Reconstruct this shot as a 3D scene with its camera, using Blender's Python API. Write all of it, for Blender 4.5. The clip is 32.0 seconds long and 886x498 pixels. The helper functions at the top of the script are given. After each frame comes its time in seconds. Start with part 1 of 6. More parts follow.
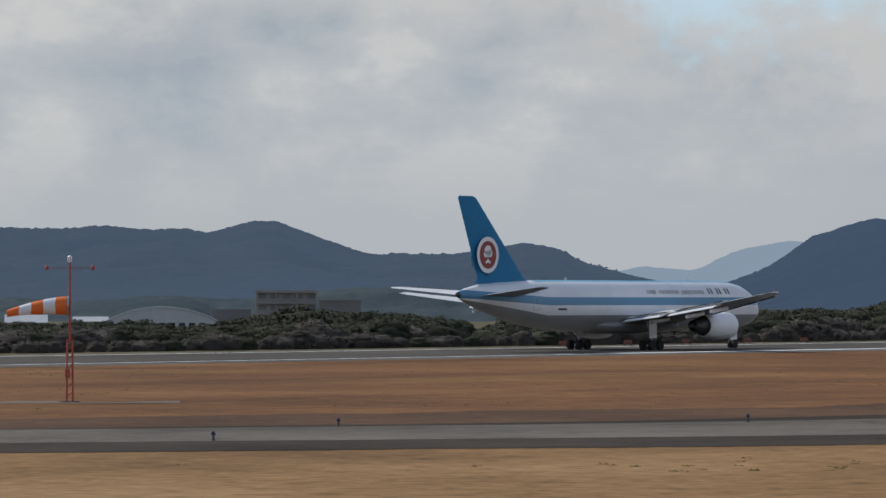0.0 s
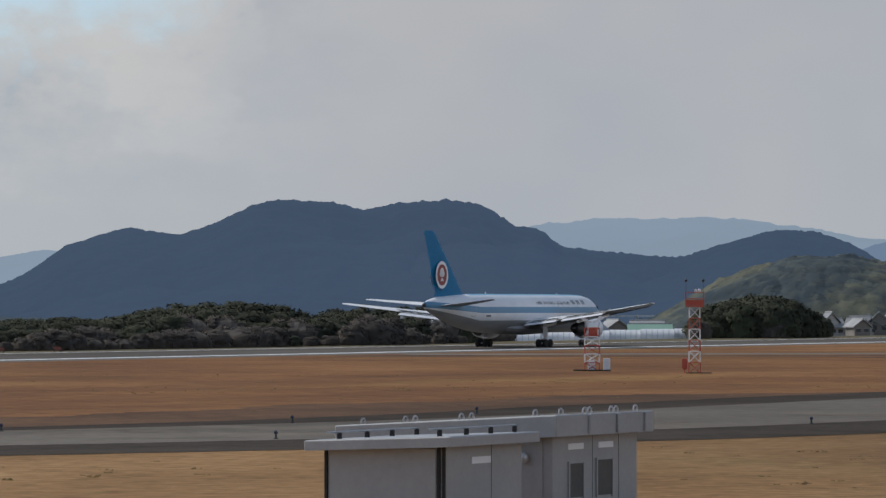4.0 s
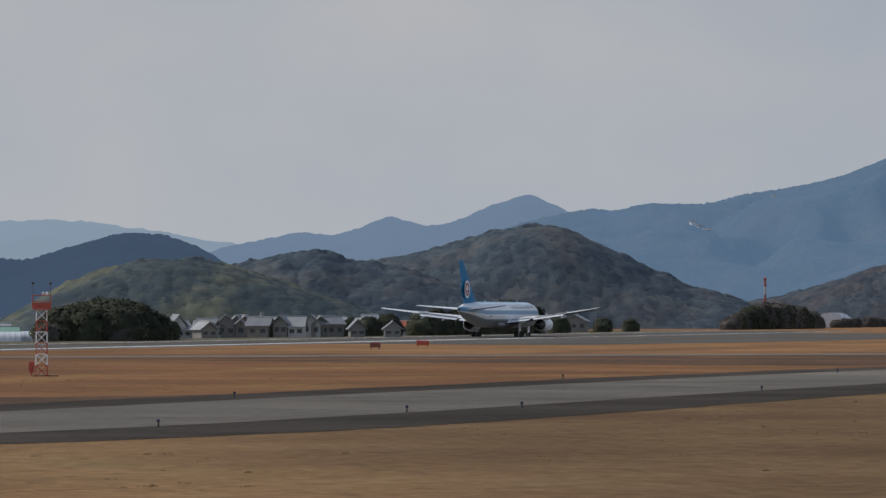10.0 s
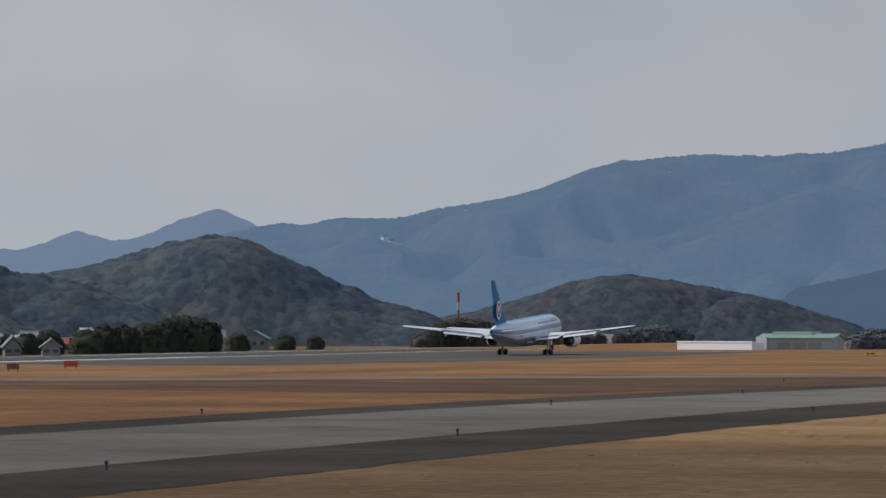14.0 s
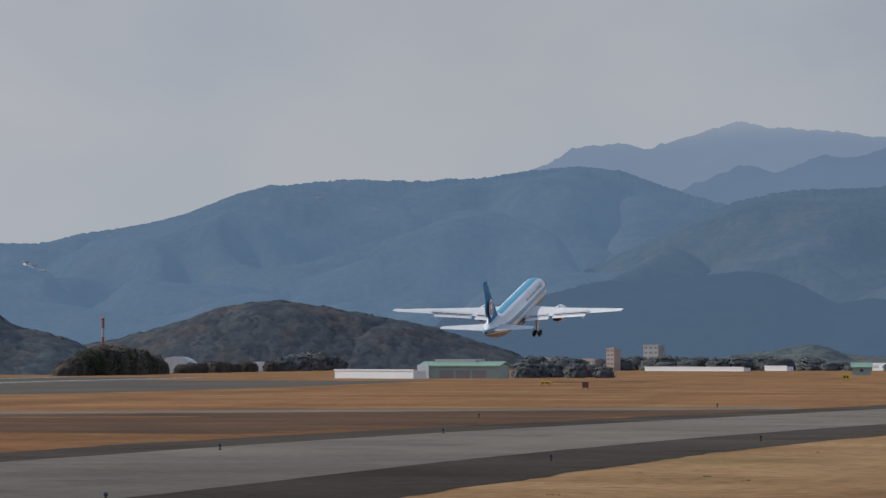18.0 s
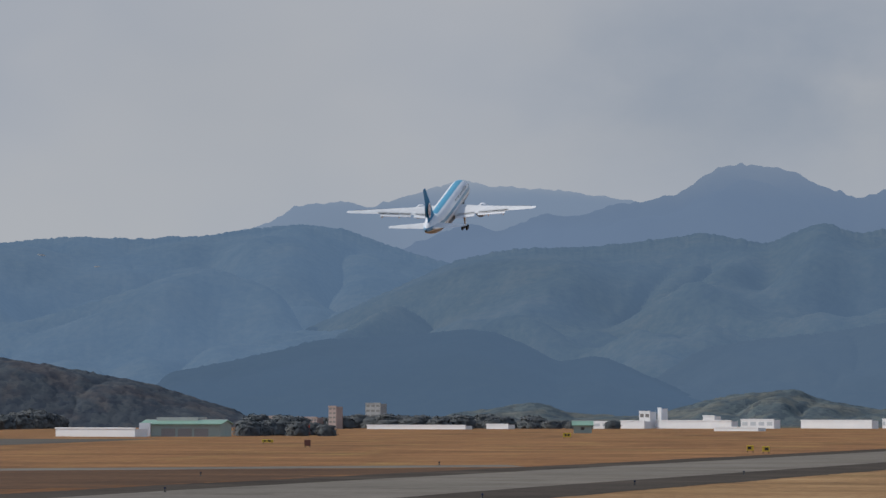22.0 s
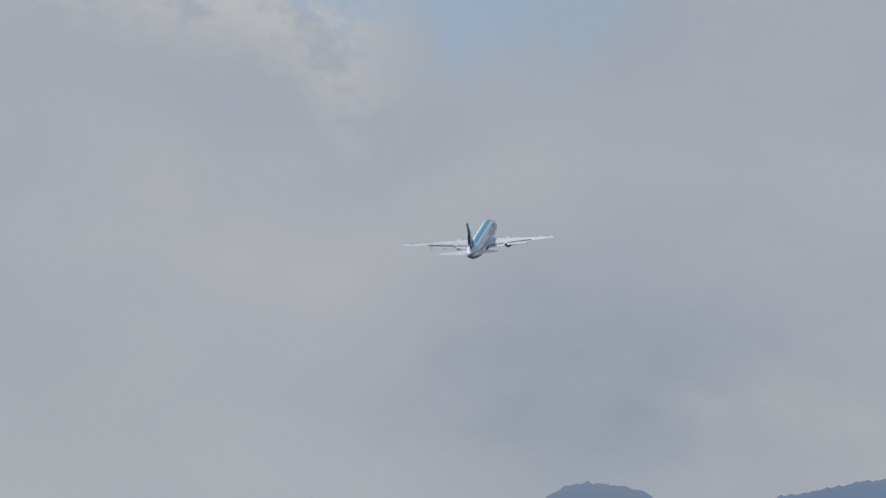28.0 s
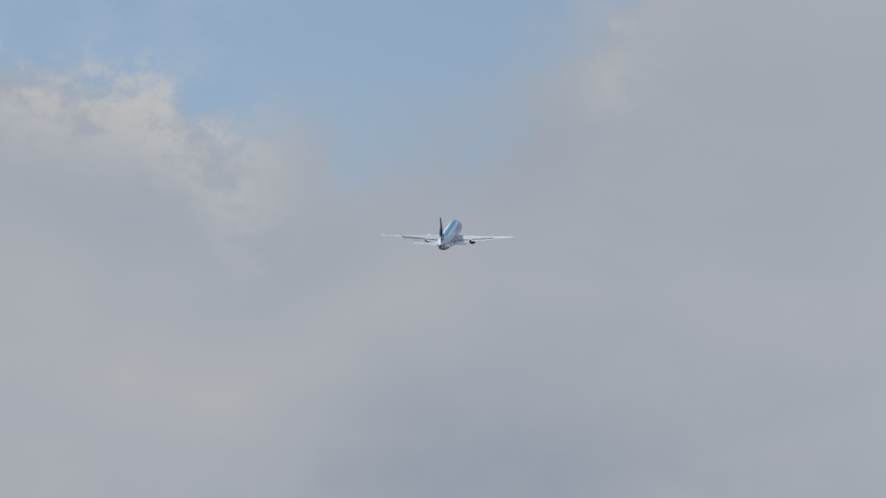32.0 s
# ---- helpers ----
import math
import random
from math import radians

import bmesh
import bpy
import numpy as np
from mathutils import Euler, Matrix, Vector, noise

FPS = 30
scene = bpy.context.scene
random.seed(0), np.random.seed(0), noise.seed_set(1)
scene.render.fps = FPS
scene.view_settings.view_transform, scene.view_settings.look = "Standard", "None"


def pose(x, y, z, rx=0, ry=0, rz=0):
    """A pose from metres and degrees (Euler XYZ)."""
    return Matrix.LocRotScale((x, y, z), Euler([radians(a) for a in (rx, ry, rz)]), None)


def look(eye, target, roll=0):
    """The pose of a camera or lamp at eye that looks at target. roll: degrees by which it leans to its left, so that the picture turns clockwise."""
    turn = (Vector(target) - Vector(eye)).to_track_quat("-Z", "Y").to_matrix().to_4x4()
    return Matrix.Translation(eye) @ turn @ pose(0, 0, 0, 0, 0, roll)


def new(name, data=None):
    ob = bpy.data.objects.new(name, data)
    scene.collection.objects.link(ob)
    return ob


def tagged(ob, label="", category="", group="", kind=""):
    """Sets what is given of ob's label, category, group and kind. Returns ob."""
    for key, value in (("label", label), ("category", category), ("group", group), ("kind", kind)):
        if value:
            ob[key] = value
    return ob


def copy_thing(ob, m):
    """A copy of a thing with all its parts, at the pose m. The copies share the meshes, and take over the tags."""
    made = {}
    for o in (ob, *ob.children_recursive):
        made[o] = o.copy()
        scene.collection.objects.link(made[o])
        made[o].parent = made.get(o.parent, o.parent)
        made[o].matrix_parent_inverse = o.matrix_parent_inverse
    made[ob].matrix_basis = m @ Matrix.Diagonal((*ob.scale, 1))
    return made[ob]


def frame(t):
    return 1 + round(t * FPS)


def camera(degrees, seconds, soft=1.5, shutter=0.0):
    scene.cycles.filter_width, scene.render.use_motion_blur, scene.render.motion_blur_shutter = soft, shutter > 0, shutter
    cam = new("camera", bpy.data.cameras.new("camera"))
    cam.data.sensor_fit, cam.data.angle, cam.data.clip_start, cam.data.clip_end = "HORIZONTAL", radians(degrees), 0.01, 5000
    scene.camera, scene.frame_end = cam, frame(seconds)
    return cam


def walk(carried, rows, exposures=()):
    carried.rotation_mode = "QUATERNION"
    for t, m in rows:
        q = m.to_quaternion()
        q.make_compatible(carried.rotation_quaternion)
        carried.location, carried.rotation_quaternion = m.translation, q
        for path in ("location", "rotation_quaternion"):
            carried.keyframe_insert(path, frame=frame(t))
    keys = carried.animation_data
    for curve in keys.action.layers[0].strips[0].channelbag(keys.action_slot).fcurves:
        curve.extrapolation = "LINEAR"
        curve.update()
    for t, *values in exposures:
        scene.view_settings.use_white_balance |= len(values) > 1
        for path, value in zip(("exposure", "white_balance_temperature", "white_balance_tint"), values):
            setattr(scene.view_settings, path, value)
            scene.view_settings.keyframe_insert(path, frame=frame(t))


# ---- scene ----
# An airliner takes off from a country airfield below hazy wooded hills.
# x points right and y away along the first line of sight; bearings are degrees clockwise from y.

EYE = 5.35                      # height of the viewing deck's rail over the runway
FORWARD = radians(24)           # bearing along which the camera goes forward
CAMERA_ROWS = [  # seconds, bearing, elevation, metres gone forward
    (0, 0.000, 0.716, 0), (0.5, 1.501, 0.730, 0), (1, 3.358, 0.751, 0), (1.5, 5.057, 0.776, 0),
    (2, 6.692, 0.776, 0), (2.5, 7.718, 0.798, 0), (3, 8.501, 0.820, 0), (3.5, 9.448, 0.833, 0),
    (4, 10.481, 0.843, 0), (4.5, 11.431, 0.834, 0), (6.5, 14.434, 0.841, 0), (7, 15.192, 0.852, 0),
    (7.5, 15.936, 0.854, 0), (8, 16.584, 0.859, 0), (8.5, 17.146, 0.879, 0), (9, 17.692, 0.880, 0),
    (9.5, 18.482, 0.895, 0), (10, 19.654, 0.882, 0), (10.5, 20.361, 0.876, 0), (11, 21.043, 0.853, 0),
    (11.5, 21.494, 0.842, 0.5), (12, 21.459, 0.841, 4), (12.5, 21.695, 0.907, 18), (13, 22.286, 0.971, 36),
    (13.5, 23.027, 1.042, 54), (14, 23.976, 1.114, 72), (14.5, 24.996, 1.178, 90), (15, 26.072, 1.241, 107),
    (15.5, 26.661, 1.321, 120), (17.5, 28.854, 1.379, 125), (18, 28.977, 1.501, 125), (18.5, 29.874, 1.506, 125),
    (19, 31.008, 1.585, 125), (19.5, 31.382, 1.659, 125), (20, 31.354, 1.719, 125), (20.5, 31.239, 1.827, 125),
    (21, 31.194, 1.913, 125), (21.5, 31.403, 2.193, 125), (22, 32.886, 2.318, 125), (22.5, 33.801, 2.731, 125),
    (23, 33.957, 3.180, 125), (23.5, 33.730, 3.390, 125), (24, 33.466, 3.879, 125), (24.5, 33.395, 4.438, 125),
    (25, 33.352, 5.055, 125), (25.5, 33.550, 5.635, 125), (26, 34.054, 5.802, 125), (26.5, 34.331, 5.993, 125),
    (28.5, 35.154, 7.040, 125), (29, 35.217, 7.246, 125), (29.5, 35.693, 7.419, 125), (30, 36.049, 7.620, 125),
    (30.5, 36.105, 7.865, 125), (31, 36.367, 8.207, 125), (31.5, 36.585, 8.401, 125), (32, 36.585, 8.464, 125),
]


def camera_pose(bearing, elevation, gone):
    return pose(gone * math.sin(FORWARD), gone * math.cos(FORWARD), EYE, 90 + elevation, 0, -bearing)


cam = camera(12.43, 32.0, soft=1.45)
walk(cam, [(t, camera_pose(b, e, g)) for t, b, e, g in CAMERA_ROWS])

# ---- world and sun ----
SUN_BEARING, SUN_HEIGHT = -53.0, 41.0


def node(tree, kind, **values):
    n = tree.nodes.new(kind)
    for key, value in values.items():
        if key in n.inputs:
            n.inputs[key].default_value = value
    return n


def maths(tree, op, a, b=0.0, c=0.0, clamp=False):
    n = tree.nodes.new("ShaderNodeMath")
    n.operation, n.use_clamp = op, clamp
    for slot, v in zip(n.inputs, (a, b, c)):
        if isinstance(v, (int, float)):
            slot.default_value = v
        else:
            tree.links.new(v, slot)
    return n.outputs[0]


def vec(tree, op, a, b=None):
    n = tree.nodes.new("ShaderNodeVectorMath")
    n.operation = op
    for slot, v in zip(n.inputs, (a, b)):
        if v is None:
            continue
        if isinstance(v, tuple):
            slot.default_value = v
        else:
            tree.links.new(v, slot)
    return n.outputs["Value"] if op in ("DOT_PRODUCT", "LENGTH", "DISTANCE") else n.outputs[0]


def noise_of(tree, vector, scale, detail=4.0, rough=0.55):
    n = node(tree, "ShaderNodeTexNoise", Scale=scale, Detail=detail, Roughness=rough)
    tree.links.new(vector, n.inputs["Vector"])
    return n.outputs["Fac"]


def ramp(tree, fac, stops):
    n = tree.nodes.new("ShaderNodeValToRGB")
    while len(n.color_ramp.elements) < len(stops):
        n.color_ramp.elements.new(0.5)
    for e, (p, c) in zip(n.color_ramp.elements, stops):
        e.position, e.color = p, (*c, 1) if len(c) == 3 else c
    tree.links.new(fac, n.inputs[0])
    return n.outputs[0]


def mix(tree, fac, a, b, kind="MIX"):
    n = tree.nodes.new("ShaderNodeMix")
    n.data_type, n.blend_type = "RGBA", kind
    for slot, v in zip((n.inputs[0], n.inputs[6], n.inputs[7]), (fac, a, b)):
        if isinstance(v, (int, float)):
            slot.default_value = v
        elif isinstance(v, tuple):
            slot.default_value = (*v, 1) if len(v) == 3 else v
        else:
            tree.links.new(v, slot)
    return n.outputs[2]


def smooth(tree, value, low, high):
    n = tree.nodes.new("ShaderNodeMapRange")
    n.interpolation_type = "SMOOTHSTEP"
    tree.links.new(value, n.inputs["Value"])
    n.inputs["From Min"].default_value, n.inputs["From Max"].default_value = low, high
    return n.outputs["Result"]


def make_world():
    """A hazy sky with a deck of cloud that breaks open higher up."""
    world = bpy.data.worlds.new("sky")
    scene.world = world
    world.use_nodes = True
    tree = world.node_tree
    tree.nodes.clear()
    sky = tree.nodes.new("ShaderNodeTexSky")
    sky.sky_type, sky.sun_disc = "NISHITA", False
    sky.sun_elevation, sky.sun_rotation = radians(SUN_HEIGHT), radians(SUN_BEARING)
    sky.air_density, sky.dust_density = 1.2, 0.6
    blue = node(tree, "ShaderNodeBackground", Strength=0.12)
    tree.links.new(sky.outputs[0], blue.inputs["Color"])
    way = tree.nodes.new("ShaderNodeTexCoord").outputs["Generated"]
    # above the haze layer the openings show the clear blue of the higher sky
    tree.links.new(vec(tree, "NORMALIZE", vec(tree, "ADD", way, (0.0, 0.0, 0.09))), sky.inputs["Vector"])
    flat = vec(tree, "MULTIPLY", way, (1.0, 1.0, 1.6))
    height = node(tree, "ShaderNodeSeparateXYZ")
    tree.links.new(way, height.inputs[0])
    z = height.outputs[2]
    broad = noise_of(tree, flat, 13.0, 3.0, 0.45)
    puffs = noise_of(tree, flat, 24.0, 7.0, 0.55)
    # soft grey deck, a little warmer where it is thin
    deck = ramp(tree, broad, [(0.30, (0.365, 0.395, 0.45)), (0.5, (0.405, 0.425, 0.465)), (0.68, (0.44, 0.448, 0.468))])
    # bearing and elevation in degrees
    bearing = maths(tree, "MULTIPLY", maths(tree, "ARCTAN2", height.outputs[0], height.outputs[1]), 57.2958)
    tall = maths(tree, "MULTIPLY", maths(tree, "ARCSINE", z), 57.2958)
    # heaped clouds stand towards the west, their heads in the sun and their bases in shade
    heaped = smooth(tree, bearing, 11.0, 3.0)
    billow = noise_of(tree, vec(tree, "MULTIPLY", way, (1.0, 1.0, 1.9)), 26.0, 9.0, 0.58)
    banks = maths(tree, "MULTIPLY_ADD", billow, 0.6, maths(tree, "MULTIPLY", noise_of(tree, vec(tree, "MULTIPLY", way, (1.0, 1.0, 1.7)), 11.0, 3.0, 0.5), 0.4))
    heaps = ramp(tree, banks, [(0.36, (0.31, 0.375, 0.44)), (0.44, (0.41, 0.455, 0.50)), (0.52, (0.49, 0.515, 0.54)), (0.58, (0.60, 0.605, 0.60))])
    heaps = mix(tree, smooth(tree, tall, 2.6, 0.6), heaps, (0.455, 0.48, 0.505))
    deck = mix(tree, maths(tree, "MULTIPLY", heaped, 0.95), deck, heaps)
    # a darker bank of cloud over the far mountains, and a grey streak in the west
    for at, up, reach, much in ((38.5, 0.085, 0.11, 0.75), (36.0, 0.078, 0.06, 0.5), (-4.0, 0.062, 0.03, 0.55)):
        bank = vec(tree, "DISTANCE", vec(tree, "MULTIPLY", way, (1.0, 1.0, 1.8)), (math.sin(radians(at)), math.cos(radians(at)), up * 1.8))
        bank = maths(tree, "MULTIPLY", smooth(tree, bank, reach, 0.0), maths(tree, "MULTIPLY_ADD", puffs, 2.0, -0.3))
        deck = mix(tree, maths(tree, "MULTIPLY", bank, much, clamp=True), deck, (0.27, 0.315, 0.385))
    # thin, warmer cloud low in the north-east
    thin = vec(tree, "DISTANCE", vec(tree, "MULTIPLY", way, (1.0, 1.0, 1.4)), (math.sin(radians(30)), math.cos(radians(30)), 0.075 * 1.4))
    deck = mix(tree, maths(tree, "MULTIPLY", smooth(tree, thin, 0.065, 0.0), 0.35), deck, (0.465, 0.46, 0.455))
    low = smooth(tree, z, 0.10, 0.0)
    deck = mix(tree, maths(tree, "MULTIPLY", low, 0.45), deck, (0.42, 0.455, 0.495))
    deck = mix(tree, maths(tree, "MULTIPLY", smooth(tree, z, 0.11, 0.2), 0.35), deck, (0.345, 0.385, 0.44))
    # more of the bluish air lies before the clouds over the far mountains
    deck = mix(tree, smooth(tree, bearing, 22.0, 29.0), deck, mix(tree, 1.0, deck, (0.948, 0.962, 0.978), "MULTIPLY"))
    # the upper edge of the deck: its height in degrees along the bearings, and how softly it frays
    along = maths(tree, "MULTIPLY_ADD", bearing, 1 / 60.0, 10 / 60.0)
    EDGE = ((-10, 6.0), (1.6, 4.8), (2.1, 4.3), (2.6, 3.95), (4.2, 3.7), (5.4, 3.9), (7.2, 4.4), (9.5, 7.5), (14, 10.5), (28, 11.6),
            (30.4, 11.1), (32.4, 10.7), (33.7, 10.2), (35.2, 9.8), (37.0, 10.1), (38.3, 11.2), (39.3, 12.4), (42, 14.5))
    FRAY = ((2.0, 0.45), (7.0, 0.6), (14, 1.2), (29, 0.35), (33.0, 0.42), (34.6, 1.0), (37.0, 1.6), (39.0, 0.8), (41, 1.2))
    rim = maths(tree, "MULTIPLY", ramp(tree, along, [((p + 10) / 60.0, (h / 20.0,) * 3) for p, h in EDGE]), 20.0)
    fray = maths(tree, "MULTIPLY", ramp(tree, along, [((p + 10) / 60.0, (h / 4.0,) * 3) for p, h in FRAY]), 4.0)
    tufts = noise_of(tree, vec(tree, "MULTIPLY", way, (1.0, 1.0, 1.3)), 60.0, 8.0, 0.6)
    over = maths(tree, "SUBTRACT", tall, rim)
    over = maths(tree, "MULTIPLY_ADD", maths(tree, "SUBTRACT", tufts, 0.5), -2.4, over)
    over = maths(tree, "DIVIDE", over, fray)
    opened = maths(tree, "MULTIPLY", smooth(tree, over, -1.0, 1.0), 0.8)
    # the sun catches the heads of the clouds along the openings
    lit = maths(tree, "MULTIPLY", smooth(tree, over, -4.5, -0.8), smooth(tree, tufts, 0.36, 0.60))
    lit = maths(tree, "MULTIPLY", lit, smooth(tree, fray, 1.1, 0.4))
    deck = mix(tree, maths(tree, "MULTIPLY", lit, 0.75), deck, (0.54, 0.535, 0.53))
    # front-lit clouds opposite the sun, out of view, whitened to brighten facing sides
    away = vec(tree, "DOT_PRODUCT", way, (-math.sin(radians(SUN_BEARING)), -math.cos(radians(SUN_BEARING)), 0.1))
    deck = mix(tree, smooth(tree, away, 0.05, 0.85), deck, mix(tree, 1.0, deck, (1.85, 1.8, 1.72), "MULTIPLY"))
    cloud = node(tree, "ShaderNodeBackground", Strength=1.0)
    tree.links.new(deck, cloud.inputs["Color"])
    both = tree.nodes.new("ShaderNodeMixShader")
    tree.links.new(opened, both.inputs[0])
    tree.links.new(cloud.outputs[0], both.inputs[1])
    tree.links.new(blue.outputs[0], both.inputs[2])
    out = tree.nodes.new("ShaderNodeOutputWorld")
    tree.links.new(both.outputs[0], out.inputs[0])


make_world()
sun_way = Vector((math.sin(radians(SUN_BEARING)) * math.cos(radians(SUN_HEIGHT)),
                  math.cos(radians(SUN_BEARING)) * math.cos(radians(SUN_HEIGHT)), math.sin(radians(SUN_HEIGHT))))
sun = new("sun", bpy.data.lights.new("sun", "SUN"))
sun.data.energy, sun.data.angle, sun.data.color = 2.45, radians(2.0), (1.0, 0.95, 0.87)
sun.matrix_world = look(sun_way * 100, (0, 0, 0))
scene.view_settings.exposure = 0.0


# ---- materials ----
def surface(name, colours, rough=0.7, metal=0.0, scale=1.0, fine=12.0, bump=0.0, bump_scale=6.0, stretch=(1, 1, 1), spec=0.5, coat=0.0):
    """colours: two or three tones, mixed by a broad and a fine noise at real size."""
    m = bpy.data.materials.new(name)
    m.use_nodes = True
    tree = m.node_tree
    bsdf = tree.nodes["Principled BSDF"]
    bsdf.inputs["Roughness"].default_value, bsdf.inputs["Metallic"].default_value = rough, metal
    bsdf.inputs["Specular IOR Level"].default_value = spec
    bsdf.inputs["Coat Weight"].default_value = coat
    at = vec(tree, "MULTIPLY", tree.nodes.new("ShaderNodeTexCoord").outputs["Object"], stretch)
    broad, grain = noise_of(tree, at, scale), noise_of(tree, at, scale * fine, 6.0, 0.65)
    tone = maths(tree, "MULTIPLY_ADD", grain, 0.5, maths(tree, "MULTIPLY", broad, 0.5))
    n = len(colours)
    stops = [(0.36 + 0.28 * i / max(1, n - 1), c) for i, c in enumerate(colours)]
    tree.links.new(ramp(tree, tone, stops), bsdf.inputs["Base Color"])
    if bump:
        b = node(tree, "ShaderNodeBump", Strength=bump, Distance=0.1)
        tree.links.new(noise_of(tree, at, bump_scale, 5.0), b.inputs["Height"])
        tree.links.new(b.outputs[0], bsdf.inputs["Normal"])
    return m


def haze_glow_woods(name, colours, air, thickness, scale, veil=None, uneven=0.25):
    """Far backdrop slopes; the lit air before them is put in as glow. veil: cloud colour, and heights between which it
    closes in.
    """
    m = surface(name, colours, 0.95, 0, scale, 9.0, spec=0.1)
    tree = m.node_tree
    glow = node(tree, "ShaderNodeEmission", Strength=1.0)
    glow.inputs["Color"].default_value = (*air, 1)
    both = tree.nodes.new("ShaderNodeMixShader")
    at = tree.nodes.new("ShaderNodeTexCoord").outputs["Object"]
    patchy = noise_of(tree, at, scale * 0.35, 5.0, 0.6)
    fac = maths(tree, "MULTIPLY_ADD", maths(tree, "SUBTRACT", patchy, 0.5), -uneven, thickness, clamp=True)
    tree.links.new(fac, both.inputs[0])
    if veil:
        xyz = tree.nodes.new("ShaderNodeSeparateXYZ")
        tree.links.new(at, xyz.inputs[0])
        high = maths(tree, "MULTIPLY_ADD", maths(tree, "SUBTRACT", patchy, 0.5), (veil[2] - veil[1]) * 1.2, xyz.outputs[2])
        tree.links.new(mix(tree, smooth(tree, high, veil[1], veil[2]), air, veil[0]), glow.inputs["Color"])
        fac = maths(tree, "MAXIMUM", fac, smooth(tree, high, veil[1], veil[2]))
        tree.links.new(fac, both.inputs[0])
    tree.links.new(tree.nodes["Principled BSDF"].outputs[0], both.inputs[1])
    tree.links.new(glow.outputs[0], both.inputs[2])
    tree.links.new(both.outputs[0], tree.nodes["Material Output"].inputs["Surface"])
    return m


GRASS = surface("dry_grass", [(0.157, 0.086, 0.037), (0.272, 0.151, 0.063), (0.395, 0.242, 0.11)], 0.95, 0, 0.06, 18, 0.5, 1.5, spec=0.1)


def tussocks(tree, at, colour):
    """Darker tussocks, bleached tufts and thin worn places."""
    clump = noise_of(tree, at, 0.55, 6.0, 0.7)
    colour = mix(tree, smooth(tree, clump, 0.53, 0.66), colour, mix(tree, 1.0, colour, (0.70, 0.72, 0.72), "MULTIPLY"))
    tuft = noise_of(tree, vec(tree, "ADD", at, (41.0, 17.0, 0.0)), 0.9, 5.0, 0.7)
    colour = mix(tree, smooth(tree, tuft, 0.56, 0.70), colour, mix(tree, 1.0, colour, (1.3, 1.32, 1.3), "MULTIPLY"))
    worn = noise_of(tree, vec(tree, "MULTIPLY", at, (1.0, 0.5, 1.0)), 0.035, 5.0, 0.6)
    return mix(tree, smooth(tree, worn, 0.52, 0.68), colour, mix(tree, 1.0, colour, (0.84, 0.90, 0.86), "MULTIPLY"))


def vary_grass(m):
    """The near field turns from yellow to an olive brown of painted cloud shade and then to pale straw."""
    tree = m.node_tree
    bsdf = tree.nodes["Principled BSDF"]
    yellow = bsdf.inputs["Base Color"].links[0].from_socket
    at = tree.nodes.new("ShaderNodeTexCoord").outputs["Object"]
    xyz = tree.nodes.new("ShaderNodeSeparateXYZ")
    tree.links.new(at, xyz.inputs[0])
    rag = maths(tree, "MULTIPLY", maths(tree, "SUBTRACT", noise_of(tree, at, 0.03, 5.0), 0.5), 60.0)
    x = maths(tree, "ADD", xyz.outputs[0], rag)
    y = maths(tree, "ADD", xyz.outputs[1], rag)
    # the olive zone is a passing cloud's shade put into the grass colour
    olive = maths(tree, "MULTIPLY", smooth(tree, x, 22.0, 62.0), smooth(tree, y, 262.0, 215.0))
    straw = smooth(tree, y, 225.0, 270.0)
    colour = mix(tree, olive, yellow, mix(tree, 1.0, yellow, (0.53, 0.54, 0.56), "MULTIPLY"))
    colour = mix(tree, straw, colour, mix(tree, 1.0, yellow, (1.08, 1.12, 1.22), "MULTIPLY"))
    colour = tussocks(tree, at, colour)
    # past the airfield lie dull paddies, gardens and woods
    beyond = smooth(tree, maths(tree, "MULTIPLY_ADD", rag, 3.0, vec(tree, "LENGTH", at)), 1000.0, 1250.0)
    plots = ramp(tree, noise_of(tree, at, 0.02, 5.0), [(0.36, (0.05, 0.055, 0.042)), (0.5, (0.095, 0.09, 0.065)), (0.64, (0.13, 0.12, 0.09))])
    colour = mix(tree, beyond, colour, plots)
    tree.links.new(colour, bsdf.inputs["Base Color"])


